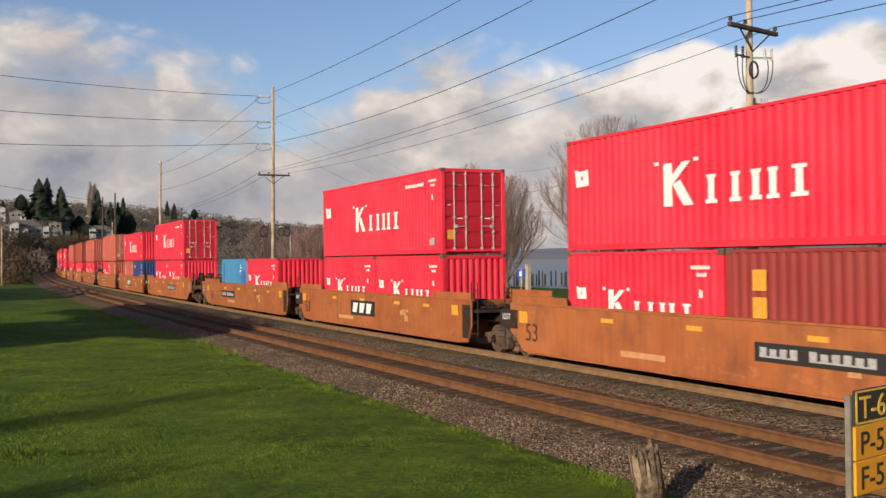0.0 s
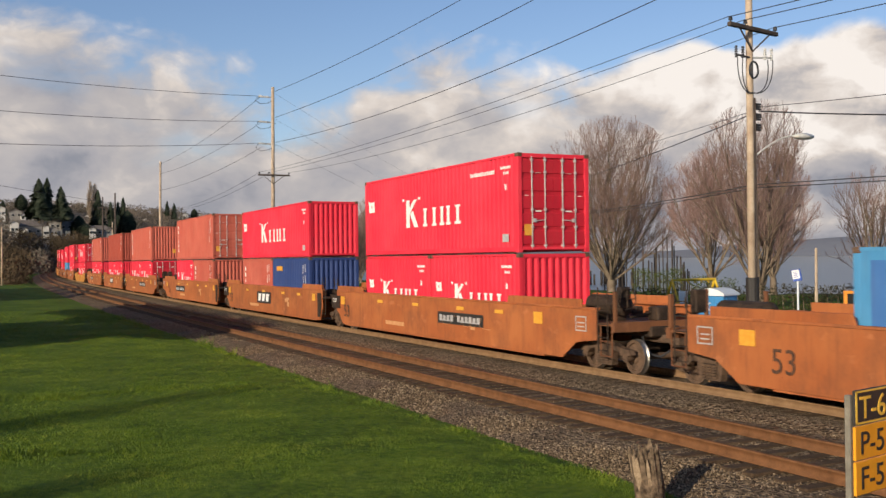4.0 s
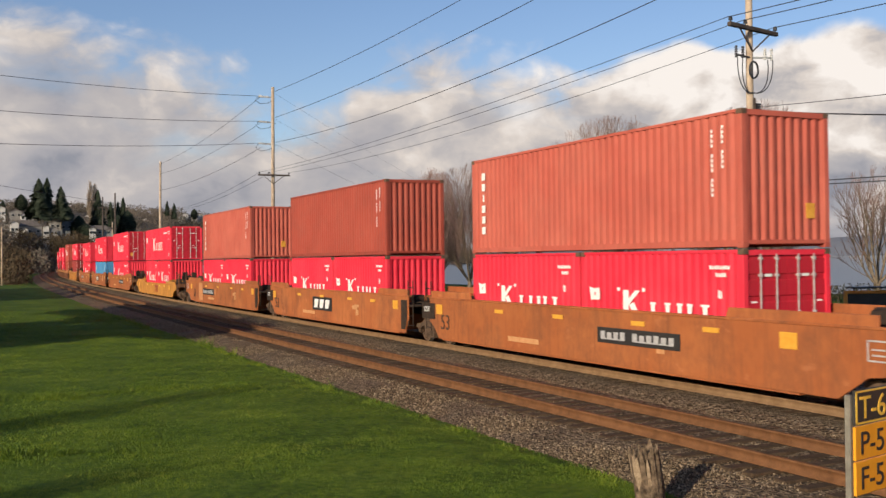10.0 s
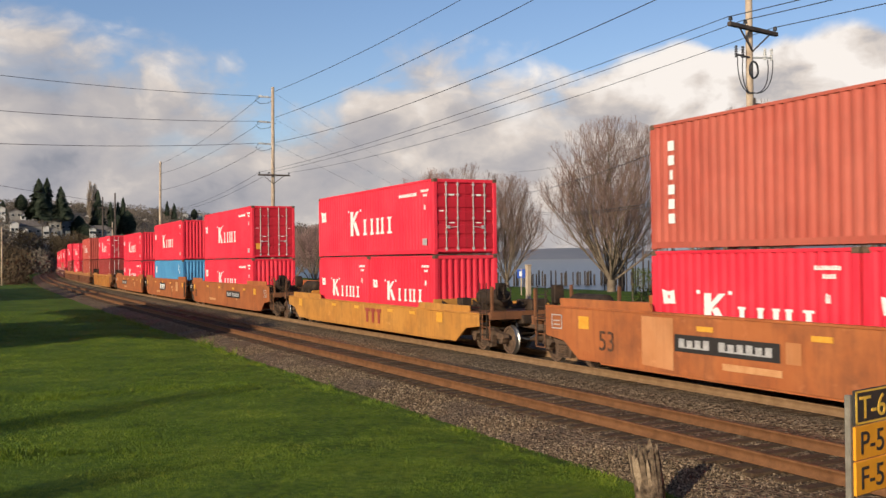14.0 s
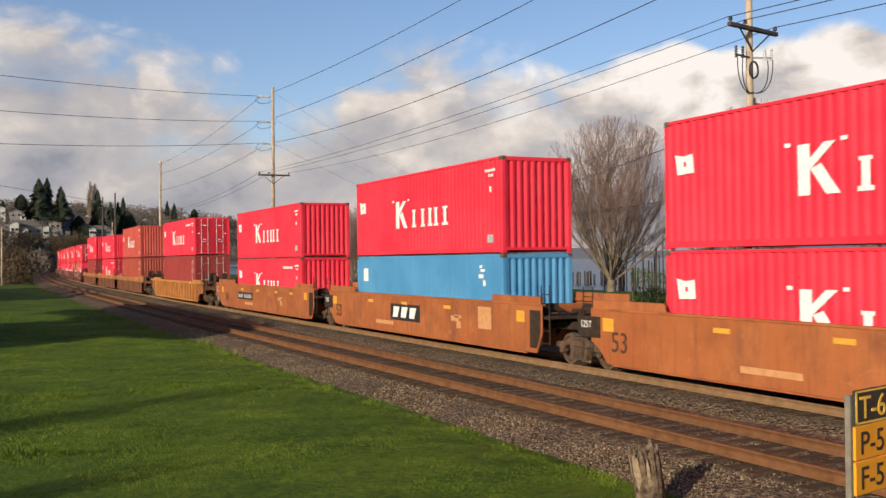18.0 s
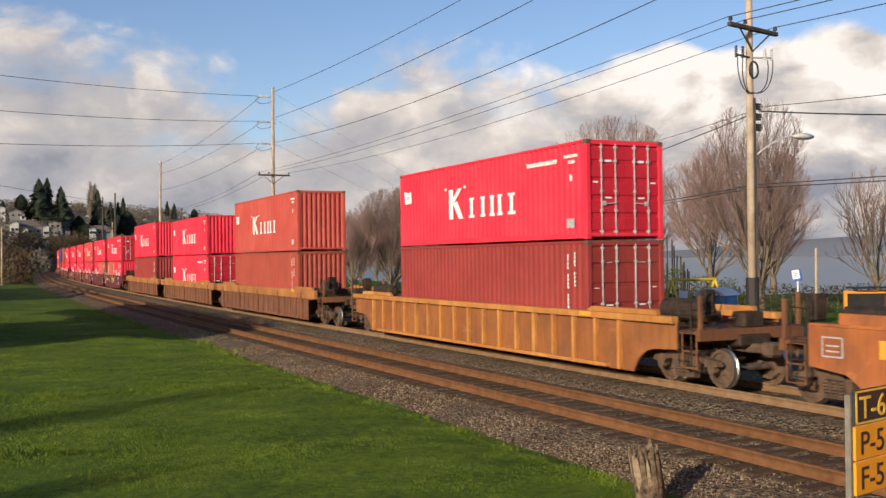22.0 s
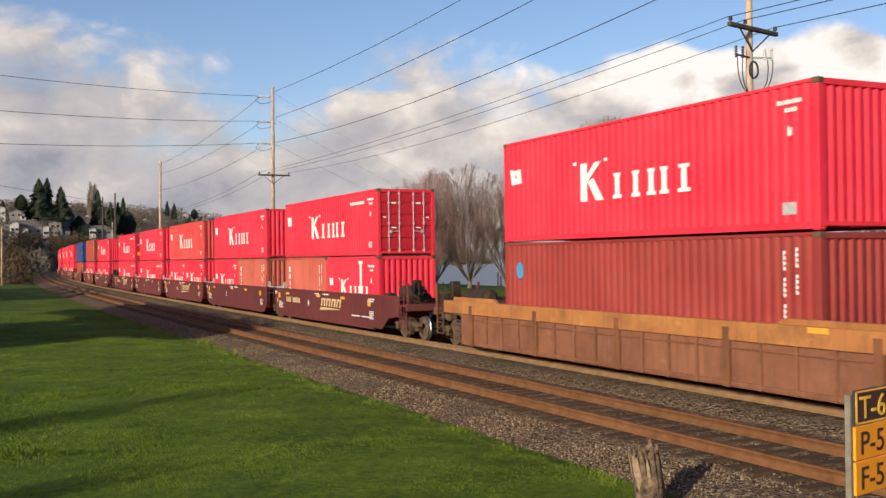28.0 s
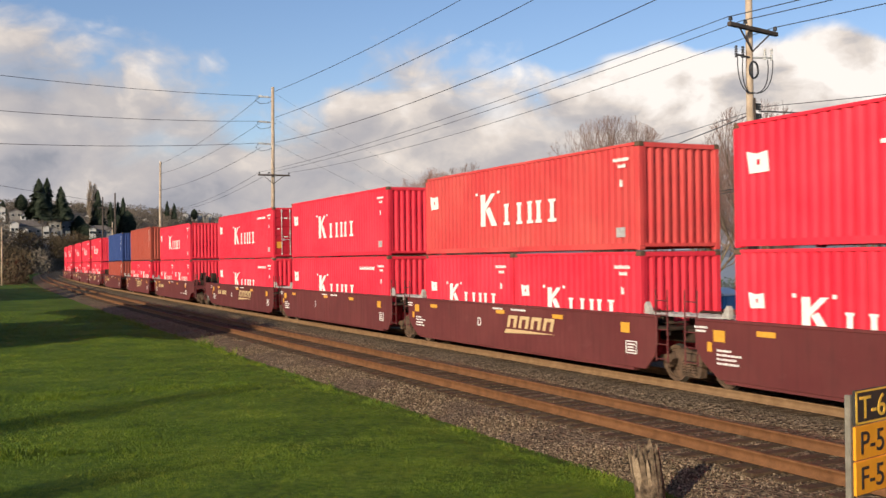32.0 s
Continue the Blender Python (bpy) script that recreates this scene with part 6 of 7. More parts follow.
# ---- the train: units from its head to its tail ----
# place of the rear end of the upper load at 0 s, kind of car, couplings (front, rear), plate, upper load, lower loads
UNITS = (
    (-22.97, "smooth", 1, 0, "number", ("red", 2.896, 0), ("red20", "maroon20")),
    (-42.91, "smooth", 0, 0, "logo", ("red", 2.896, 1), ("red20", "red20")),
    (-62.37, "smooth", 0, 1, "number", None, ("blue20", "red20")),
    (-86.68, "smooth", 1, 0, "number", ("red", 2.896, 1), ("red20", "red20")),
    (-106.09, "smooth", 0, 0, "logo", ("red", 2.591, 0), ("orange20", "navy20")),
    (-125.91, "smooth", 0, 1, "number", ("orange", 2.896, 1), ("red20", "orange20")),
    (-149.88, "smooth", 1, 0, "number", ("orange", 2.896, 0), ("red20", "red20d")),
    (-169.20, "smooth", 0, 0, "logo", ("brown", 2.896, 0), ("red20", "red20")),
    (-189.04, "smooth", 0, 1, "number", ("orange", 2.896, 0), ("red20", "red20")),
    (-213.20, "yellow", 1, 1, "plain", ("red", 2.591, 2), ("red20", "red20")),
    (-236.89, "smooth", 1, 0, "number", ("red", 2.896, 1), ("red40",)),
    (-256.77, "smooth", 0, 0, "logo", ("red", 2.896, 0), ("blue40",)),
    (-276.41, "smooth", 0, 1, "number", ("red", 2.591, 0), ("red40",)),
    (-300.67, "ribbed", 1, 1, "plain", ("red", 2.591, 2), ("maroon40d",)),
    (-325.35, "panel", 1, 0, "plain", ("faded", 2.896, 0), ("brown40",)),
    (-345.1, "panel", 0, 0, "plain", ("red", 2.591, 0), ("red40d",)),
    (-365.23, "panel", 0, 1, "plain", ("red", 2.896, 0), ("maroon40",)),
    (-387.48, "brown", 1, 0, "brown", ("red", 2.591, 2), ("orange20", "red20")),
    (-403.17, "brown", 0, 0, "brown", ("red", 2.591, 0), ("red20", "orange20")),
    (-418.61, "brown", 0, 0, "brown", ("bleached", 2.591, 0), ("red20", "red20")),
    (-434.25, "brown", 0, 0, "brown", ("red", 2.591, 0), ("red40",)),
    (-449.72, "brown", 0, 1, "brown", ("red", 2.591, 1), ("red40",)),
    (-470.90, "brown", 1, 0, "brown", ("red", 2.591, 0), ("red20", "red20")),
    (-488.09, "brown", 0, 0, "brown", ("brown", 2.896, 0), ("red20", "red20")),
    (-506.90, "brown", 0, 1, "brown", ("navy", 2.896, 0), ("brown40",)),
    (-527.50, "brown", 1, 0, "brown", ("red", 2.896, 0), ("red20", "red20")),
    (-543.00, "brown", 0, 0, "brown", ("red", 2.896, 1), ("red40",)),
    (-558.50, "brown", 0, 1, "brown", ("red", 2.896, 0), ("red40",)),
    (-580.00, "brown", 1, 0, "brown", ("red", 2.896, 0), ("red40",)),
    (-595.50, "brown", 0, 0, "brown", ("red", 2.896, 0), ("red40",)),
)
COATS = {
    "red": (RED, "line", "red corrugated container with white logo shapes"),
    "faded": (RED_FADED, "line", "sun-faded red container with white logo shapes"),
    "bleached": (RED_BLEACHED, "line", "weathered coral-red container with white logo shapes"),
    "orange": (ORANGE, "tall", "rust-orange corrugated container, upright white lettering"),
    "brown": (BROWN, "plain", "scuffed brown-red corrugated steel container"),
    "maroon": (MAROON, "plain", "dark maroon corrugated steel container"),
    "navy": (NAVY, "plain", "navy blue corrugated steel container"),
    "blue": (SKYBLUE, "", "light blue steel container with white label"),
}
def extra_mark(ob, name, mat, label, shapes, y):
    """Flat shapes on a side, each an outline in x and z."""
    bm = bmesh.new()
    for line in shapes:
        prism(bm, line, -0.008, 0)
    part(name, bm, mat, ob, label, pose(0, y, 0))


def scrawl(ob, x, z, w, h, seed, y):
    """Thin looping spray-paint lines."""
    r2 = random.Random(seed)
    bm = bmesh.new()
    p = None
    for k in range(46):
        t = k / 45
        q = Vector((x + w * (t + 0.07 * math.sin(t * 31 + seed)), y, z + h * (0.5 + 0.45 * math.sin(t * 23 + 2 * math.sin(t * 9)) + r2.uniform(-0.05, 0.05))))
        if p:
            rod(bm, p, q, 0.008, n=4)
        p = q
    part("graffiti", bm, PATCH, ob, "pale looping spray-paint lines")


RIDE = []          # (thing, place at 0 s, height above the rail)
LOW = 0.435


def load(code, s, z, height, door, above):
    name = code
    for tail in ("20d", "40d", "20", "40"):
        name = name.removesuffix(tail)
    coat, mark, text = COATS[name]
    length = 6.058 if "20" in code else 12.192
    extra = ["patch"] if name == "blue" else []
    if name == "red" and length > 10 and (door or above is False):
        extra.append("site")
    if code in ("navy20", "maroon20"):
        extra.append("maker")
    if name == "orange" and not door:
        extra.append("yellow")
    c = container(text + (", stacked on top" if above else ", set in a well car"), coat, length, height, door, mark, extra)
    RIDE.append((c, s + length / 2, z))
    return c


for i, (s, kind, front, rear, plate, top, low) in enumerate(UNITS):
    mid = s + 6.096
    half = {"smooth": 8.75, "yellow": 8.2, "ribbed": 8.35, "panel": 8.1, "brown": 7.05}[kind]
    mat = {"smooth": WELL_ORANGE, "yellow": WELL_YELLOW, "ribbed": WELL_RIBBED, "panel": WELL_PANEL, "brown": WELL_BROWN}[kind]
    text = {"smooth": "ochre-brown articulated well car, grimy smooth sides",
            "yellow": "yellow well car with worn steel sides",
            "ribbed": "yellow-ochre well car with ribbed sides",
            "panel": "rusty brown well car with a yellow top band",
            "brown": "dark mineral-brown well car with smooth sides"}[kind]
    rear_joint = None
    if not rear and i + 1 < len(UNITS):
        rear_joint = (mid + UNITS[i + 1][0] + 6.096) / 2 - mid
    c = well_car(kind, half, mat, text + (", double-stacked" if top else ", loaded low only"), plate, front, rear,
                 half + 1.4 if front else None, -half - 1.4 if rear else rear_joint, {17: "B", 18: "C", 19: "D", 20: "E", 21: "A"}.get(i, "mark" if kind == "brown" and i % 2 else ""))
    RIDE.append((c, mid, 0.0))
    yy = -FACE - 0.018
    if i == 5:
        scrawl(c, -4.9, 1.22, 3.6, 0.30, 3, yy)
    if i == 3:
        scrawl(c, 1.5, 0.75, 3.2, 0.35, 8, yy)
    if i == 11:
        extra_mark(c, "paint_patch", PATCH, "large pale square of primer", [[(5.05, 0.77), (5.9, 0.77), (5.9, 1.44), (5.05, 1.44)]], yy)
    if i == 9:
        extra_mark(c, "paint_patch", BROWN, "red-brown block shapes", [[(a + 0.12, 0.50), (a + 0.34, 0.50), (a + 0.34, 0.92), (a + 0.48, 0.92), (a + 0.50, 1.04), (a, 1.04), (a + 0.02, 0.92), (a + 0.12, 0.92)] for a in (0.3, 0.9, 1.5)], yy)
    if i == 8:
        extra_mark(c, "paint_patch", PALE_PATCH, "tall pale patch of newer paint", [[(-6.1, 0.40), (-4.95, 0.36), (-4.95, 1.52), (-6.1, 1.52)]], yy + 0.004)
        extra_mark(c, "paint_patch", PALE_PATCH, "small pale patch of newer paint", [[(-1.55, 0.80), (-1.15, 0.80), (-1.15, 1.22), (-1.55, 1.22)]], yy + 0.004)
    deck = LOW
    tall = 2.896 if kind in ("ribbed", "panel") else 2.591
    if len(low) == 2:
        load(low[0], mid - 6.096, deck, tall, False, False)
        c = load(low[1], mid + 0.038, deck, tall, 2 if low[1].endswith("0d") else 0, False)
        if i == 2:
            blue = RIDE[-2][0]
            # a darker blue rectangle and an upright strip on the light blue side
            extra_mark(blue, "repaired_panel", NAVY_PATCH, "darker blue rectangle on the side", [[(1.75, 0.2), (2.75, 0.2), (2.75, 1.95), (1.75, 1.95)]], -HALF + 0.006)
            extra_mark(blue, "dark_strip", NAVY_PATCH, "dark blue vertical strip", [[(-2.62, 0.2), (-2.28, 0.2), (-2.28, 2.35), (-2.62, 2.35)]], -HALF + 0.006)
        if i == 17:
            extra_mark(c, "stripe", WHITE, "tall white hooked stripe", [[(1.05, 0.6), (1.25, 0.6), (1.25, 2.3), (1.05, 2.3)], [(0.85, 2.42), (1.02, 2.26), (1.32, 2.28), (1.40, 2.42)]], -HALF + 0.004)
    else:
        c = load(low[0], s, deck, tall, 2 if low[0].endswith("0d") else 0, False)
        if i == 11:
            extra_mark(c, "label_plate", WHITE, "white square label", [[(-5.35, 1.62), (-4.88, 1.62), (-4.88, 2.12), (-5.35, 2.12)]], -HALF + 0.006)
        if i == 16:
            extra_mark(c, "sticker", SKYBLUE, "round light blue sticker", [[(-5.2 + 0.2 * math.cos(k * 0.45), 2.1 + 0.24 * math.sin(k * 0.45)) for k in range(14)]], -HALF + 0.004)
    if top:
        load(top[0], s, deck + tall + 0.026, top[1], top[2], True)

# speed of the train at 0, 8, 16, 24 and 32 s
SPEED = (12.291, 12.036, 12.099, 12.097, 11.899)


def gone(t):
    """Metres that the train has run after t seconds."""
    d = 0.0
    for k in range(4):
        a = min(max(t - 8 * k, 0.0), 8.0)
        d += SPEED[k] * a + (SPEED[k + 1] - SPEED[k]) * a * a / 16
    return d


def motions():
    for ob, s, z in RIDE:
        walk(ob, [(t, rail_pose(s + gone(t), 0.0, z)) for t in range(0, 33, 2)])
    walk(clouds, [(t, pose(0, 0, 0, 0, 0, 1.7 * t / 32 - 0.85)) for t in range(0, 33, 8)])
    turns = {}
    for w in SPIN:
        x = round(w.matrix_basis.translation.x, 2)
        if x not in turns:
            rows = []
            for n in range(0, 961):
                t = n / FPS
                rows.append((t, Matrix.Translation((x, 0, 0.425)) @ Matrix.Rotation(gone(t) / 0.425, 4, "Y")))
            walk(w, rows)
            turns[x] = w.animation_data
        else:
            keys = w.animation_data_create()
            w.rotation_mode = "QUATERNION"
            keys.action = turns[x].action
            keys.action_slot = turns[x].action_slot


# ---- shore things behind the tracks ----
HEDGE = sliver_material("clipped hedge leaves", [(0.0, (0.022, 0.022, 0.011)), (0.6, (0.050, 0.044, 0.022)), (1.0, (0.085, 0.068, 0.035))])
LEAFY = sliver_material("yellow-green shrub leaves", [(0.0, (0.03, 0.045, 0.012)), (0.6, (0.07, 0.09, 0.025)), (1.0, (0.14, 0.15, 0.04))])
rng = random.Random(21)


def leaf_mass(rng, lo, hi, n, size, m=None):
    """Leaves through a box, thinned at its edges."""
    V = []
    for i in range(n):
        p = Vector([rng.uniform(a, b) for a, b in zip(lo, hi)])
        p.z = lo[2] + (hi[2] - lo[2]) * rng.random() ** 0.8 * (1 + 0.16 * noise.noise((p.x * 0.9, p.y * 0.9, 0)))
        u = Vector((rng.gauss(0, 1), rng.gauss(0, 1), rng.gauss(0, 1))).normalized() * size * rng.uniform(0.5, 1.2)
        w = Vector((rng.gauss(0, 1), rng.gauss(0, 1), rng.gauss(0, 1))).normalized() * size * rng.uniform(0.4, 0.9)
        V += [tuple(p - u), tuple(p + w), tuple(p + u)]
    V = np.array(V)
    return V, np.arange(len(V)).reshape(-1, 3)


def hedge(x, y, rz, length, depth, h, mat, label, seed):
    r2 = random.Random(seed)
    ob = thing("hedge", label, "hedge", m=pose(x, y, 0.1, 0, 0, rz))
    bm = bmesh.new()
    for k in range(int(length / 0.5)):
        rod(bm, (k * 0.5, 0, -0.2), (k * 0.5 + r2.uniform(-0.2, 0.2), r2.uniform(-0.2, 0.2), h * 0.8), 0.03, 0.012, 4)
    part("stem", bm, BARK, ob)
    v, f = leaf_mass(r2, (0, -depth / 2, 0.0), (length, depth / 2, h), int(length * depth * h * 220), 0.09)
    part("foliage", from_arrays("foliage", v, f, mat), None, ob)


hedge(-39.5, 13.0, 64.5, 21.0, 1.6, 1.30, HEDGE, "low clipped dark green hedge along the shore road", 1)
hedge(-40.0, 16.6, 64.5, 2.3, 1.4, 1.75, LEAFY, "yellow-green evergreen shrubs behind the portable toilet", 2)
hedge(-51.0, 21.3, 64.5, 3.0, 1.6, 2.0, LEAFY, "dense green evergreen shrubs beside the shore", 3)

PLASTIC_BLUE = surface("moulded blue plastic", (0.035, 0.20, 0.43), (0.055, 0.25, 0.51), 2, 0.5, bump=0.05)
PLASTIC_WHITE = surface("translucent white plastic roof", (0.62, 0.66, 0.68), (0.72, 0.75, 0.77), 2, 0.4, bump=0.05)
YELLOW_STEEL = surface("bright yellow painted steel", (0.66, 0.42, 0.02), (0.72, 0.48, 0.04), 5, 0.5, bump=0.05)
ORANGE_PAINT = surface("bright orange plastic", (0.75, 0.26, 0.03), (0.80, 0.32, 0.05), 5, 0.5, bump=0.05)
DARK_SCREEN = surface("unlit black message screen", (0.012, 0.011, 0.010), (0.03, 0.026, 0.022), 3, 0.5, bump=0.1)
SIGN_BLUE = surface("blue sign enamel", (0.02, 0.07, 0.34), (0.03, 0.09, 0.40), 5, 0.4, bump=0.02)

toilet = thing("portable_toilet", "blue portable toilet with a pale domed roof", "portable toilet", m=pose(-29.9, 9.7, 0.0, 0, 0, 22))
bm = bmesh.new()
bevel_box(bm, -0.56, 0.56, -0.56, 0.56, -0.25, 1.42, 0.03)
cabin = part("cabin", bm, PLASTIC_BLUE, toilet)
for s in (-1, 1):
    for k in range(5):
        bm = bmesh.new()
        bevel_box(bm, -0.45 + 0.2 * k, -0.37 + 0.2 * k, s * 0.57 - 0.015, s * 0.57 + 0.015, 0.0, 1.3, 0.01)
        part("rib", bm, PLASTIC_BLUE, cabin)
bm = bmesh.new()
bevel_box(bm, 0.56, 0.585, -0.36, 0.36, -0.1, 1.36, 0.01)
door = part("door", bm, PLASTIC_BLUE, toilet)
bm = bmesh.new()
bevel_box(bm, 0.585, 0.62, 0.22, 0.28, 0.6, 0.78, 0.01)
part("door_handle", bm, GALV, door)
bm = bmesh.new()
arc = [(0.0 + 0.13 * math.cos(a), 1.02 + 0.15 * math.sin(a)) for a in (radians(60 + 24 * k) for k in range(11))]
arc += [(0.045 + 0.09 * math.cos(a), 1.02 + 0.11 * math.sin(a)) for a in (radians(300 - 24 * k) for k in range(11))]
prism(bm, arc, -0.592, -0.586)
part("door_mark", bm, PLASTIC_WHITE, cabin, "white crescent mark")
bm = bmesh.new()
prism(bm, [(-0.62, 1.42), (0.62, 1.42), (0.60, 1.50), (0.35, 1.64), (0.0, 1.70), (-0.35, 1.64), (-0.60, 1.50)], -0.62, 0.62)
part("roof", bm, PLASTIC_WHITE, toilet, "pale translucent domed roof")

swing = thing("swing_frame", "bright yellow steel swing frame with splayed legs", "swing frame", m=pose(-35.05, 12.85, 0.05, 0, 0, 95))
bm = bmesh.new()
rod(bm, (-1.25, 0, 1.82), (1.25, 0, 1.82), 0.055, n=8)
part("top_bar", bm, YELLOW_STEEL, swing)
for x in (-1.25, 1.25):
    for s in (-1, 1):
        bm = bmesh.new()
        rod(bm, (x, 0, 1.85), (x + s * 0.1, s * 0.85, -0.1), 0.05, n=8)
        part("leg", bm, YELLOW_STEEL, swing)
    bm = bmesh.new()
    rod(bm, (x - 0.05, -0.5, 0.85), (x + 0.05, 0.5, 0.85), 0.035, n=6)
    part("cross_brace", bm, YELLOW_STEEL, swing)
for k in range(5):
    bm = bmesh.new()
    rod(bm, (-0.8 + 0.4 * k, 0, 1.80), (-0.7 + 0.4 * k, 0, 1.68), 0.03, n=6)
    part("hanger", bm, YELLOW_STEEL, swing)

bm = bmesh.new()
bevel_box(bm, -1.12, -0.62, -0.30, -0.24, 0.0, 1.35, 0.02)
part("side_panel", bm, PLASTIC_WHITE, swing, "white plastic panel between the legs")

sign = thing("park_sign", "small blue and white sign on a pale post", "sign", m=pose(-27.1, 10.95, 0.0, 0, 0, 40))
bm = bmesh.new()
rod(bm, (0, 0, -0.2), (0, 0, 2.0), 0.035, n=8)
part("post", bm, PLASTIC_WHITE, sign)
bm = bmesh.new()
bevel_box(bm, -0.16, 0.16, -0.08, 0.0, 1.96, 2.38, 0.02)
board = part("sign_board", bm, SIGN_BLUE, sign, "blue board", pose(0, 0, 2.0, 0, -10, 0) @ pose(0, 0, -2.0))
bm = bmesh.new()
bevel_box(bm, -0.145, 0.10, -0.088, -0.075, 2.05, 2.36, 0.01)
panel = part("notice_panel", bm, WHITE, board, "white notice")
bm = bmesh.new()
for k in range(4):
    box(bm, -0.10, 0.05, -0.092, -0.086, 2.10 + 0.06 * k, 2.125 + 0.06 * k)
part("marking", bm, SIGN_BLUE, panel, "unreadable lines")

post = thing("timber_post", "slim weathered timber post by the hedge", "post", m=pose(-31.3, 16.1, 0.1))
bm = bmesh.new()
rod(bm, (0, 0, -0.3), (0.03, 0, 3.0), 0.07, 0.055, 8)
part("shaft", bm, POLE_WOOD, post)
bm = bmesh.new()
rod(bm, (0.03, 0, 3.0), (0.03, 0, 3.06), 0.075, 0.03, 8)
part("cap", bm, POLE_WOOD, post)

board = thing("message_board_trailer", "orange-framed roadside message board on a trailer, screen dark", "message board", m=pose(-24.4, 12.0, 0.0, 0, 0, 62))
bm = bmesh.new()
for z in (0.62, 1.62):
    bevel_box(bm, -1.2, 1.2, -0.08, 0.08, z - 0.05, z + 0.05, 0.015)
for x in (-1.2, 1.2):
    bevel_box(bm, x - 0.05, x + 0.05, -0.08, 0.08, 0.57, 1.67, 0.015)
part("screen_frame", bm, ORANGE_PAINT, board, "bright orange frame")
bm = bmesh.new()
box(bm, -1.15, 1.15, -0.04, 0.05, 0.66, 1.58)
part("screen", bm, DARK_SCREEN, board, "dark screen")
bm = bmesh.new()
for k in range(3):
    bevel_box(bm, -1.1 + 0.75 * k, -0.42 + 0.75 * k, -0.45, 0.35, 1.75, 1.80, 0.01)
part("solar_panel", bm, DARK_SCREEN, board)
for x in (-0.9, 0.9):
    bm = bmesh.new()
    rod(bm, (x, 0, 1.64), (x, 0, 1.76), 0.05, n=8)
    part("bracket", bm, PLASTIC_WHITE, board)
bm = bmesh.new()
bevel_box(bm, -1.3, 1.3, -0.5, 0.5, 0.32, 0.44, 0.02)
rod(bm, (0, 0, 0.4), (0, 0, 0.75), 0.06, n=8)
part("chassis", bm, ORANGE_PAINT, board)
for s in (-1, 1):
    bm = bmesh.new()
    rod(bm, (0, s * 0.62, 0.30), (0, s * 0.78, 0.30), 0.30, n=18)
    part("wheel", bm, RUBBER, board)

# old pilings standing in the bay
PILE = surface("tarred old pile timber", (0.030, 0.024, 0.020), (0.085, 0.066, 0.054), 1.5, 0.9)
rng = random.Random(5)
k = 0
for i in range(62):
    u = rng.random()
    x, y = -176 + 14 * u + rng.uniform(-6, 6), 82 + 22 * u + rng.uniform(-4, 4)
    h = rng.uniform(0.5, 1.6)
    bm = bmesh.new()
    r = rng.uniform(0.14, 0.22)
    rod(bm, (0, 0, -5.5), (rng.uniform(-0.1, 0.1), rng.uniform(-0.1, 0.1), h), r, r * 0.85, 7)
    solid("piling", bm, PILE, "dark weathered timber piling standing in the bay", "piling", "old pilings", m=pose(x, y, -1.2))
for i in range(40):
    u = rng.random()
    x, y = -92 + 3 * u + rng.uniform(-2, 2), 48.5 + 9 * u + rng.uniform(-1.5, 1.5)
    bm = bmesh.new()
    r = rng.uniform(0.07, 0.12)
    rod(bm, (0, 0, -5), (rng.uniform(-0.1, 0.1), rng.uniform(-0.1, 0.1), 1.2 + 4.8 * rng.random() ** 1.6), r, r * 0.85, 7)
    solid("piling", bm, PILE, "dark weathered timber piling standing in the bay", "piling", "old pilings", m=pose(x, y, 0.0))

far_sign = thing("shore_sign", "small blue information sign by the water", "sign", m=pose(-65.2, 21.65, 0.1, 0, 0, 62))
bm = bmesh.new()
rod(bm, (0, 0, -0.4), (0, 0, 2.0), 0.05, n=6)
part("post", bm, POLE_WOOD, far_sign)
bm = bmesh.new()
bevel_box(bm, -0.30, 0.30, -0.04, 0.04, 1.30, 1.95, 0.02)
b_ = part("sign_board", bm, SIGN_BLUE, far_sign)
bm = bmesh.new()
box(bm, -0.14, 0.04, -0.052, -0.042, 1.45, 1.80)
part("marking", bm, WHITE, b_, "white unreadable symbol")

bollard = thing("shore_post", "pale weathered square post beside the shore", "post", m=pose(-52.0, 14.53, 0.0))
bm = bmesh.new()
bevel_box(bm, -0.13, 0.13, -0.13, 0.13, -0.3, 2.42, 0.02)
part("shaft", bm, POLE_WOOD, bollard)
bm = bmesh.new()
bevel_box(bm, -0.16, 0.16, -0.16, 0.16, 2.42, 2.50, 0.02)
part("cap", bm, POLE_WOOD, bollard)

lamp = thing("street_lamp", "slim grey street lamp along the shore road", "street lamp", m=pose(-116.0, 19.7, 0.1))
bm = bmesh.new()
rod(bm, (0, 0, -0.3), (0, 0, 6.6), 0.08, 0.05, 8)
part("mast", bm, GALV, lamp)
bm = bmesh.new()
rod(bm, (0, 0, 6.5), (0, -0.9, 6.75), 0.03, n=6)
arm = part("arm", bm, GALV, lamp)
bm = bmesh.new()
bevel_box(bm, -0.10, 0.10, -1.35, -0.85, 6.68, 6.82, 0.03)
part("lamp_head", bm, PORCELAIN, arm)

# ---- by the near track: stump and speed board ----
SPLINTER_WOOD = surface("pale bleached split wood", (0.16, 0.105, 0.062), (0.40, 0.30, 0.20), 14, 0.9, 0.0, 0.8, 40, 0.02)
STUMP_WOOD = surface("split weathered grey wood", (0.030, 0.020, 0.013), (0.22, 0.155, 0.10), 9, 0.9, 0.0, 0.9, 22, 0.03)
stump = thing("tree_stump", "short split weathered wooden stump at the grass edge", "stump", m=pose(-11.05, -7.60, -0.10, 4, -3, 0))
rng = random.Random(2)


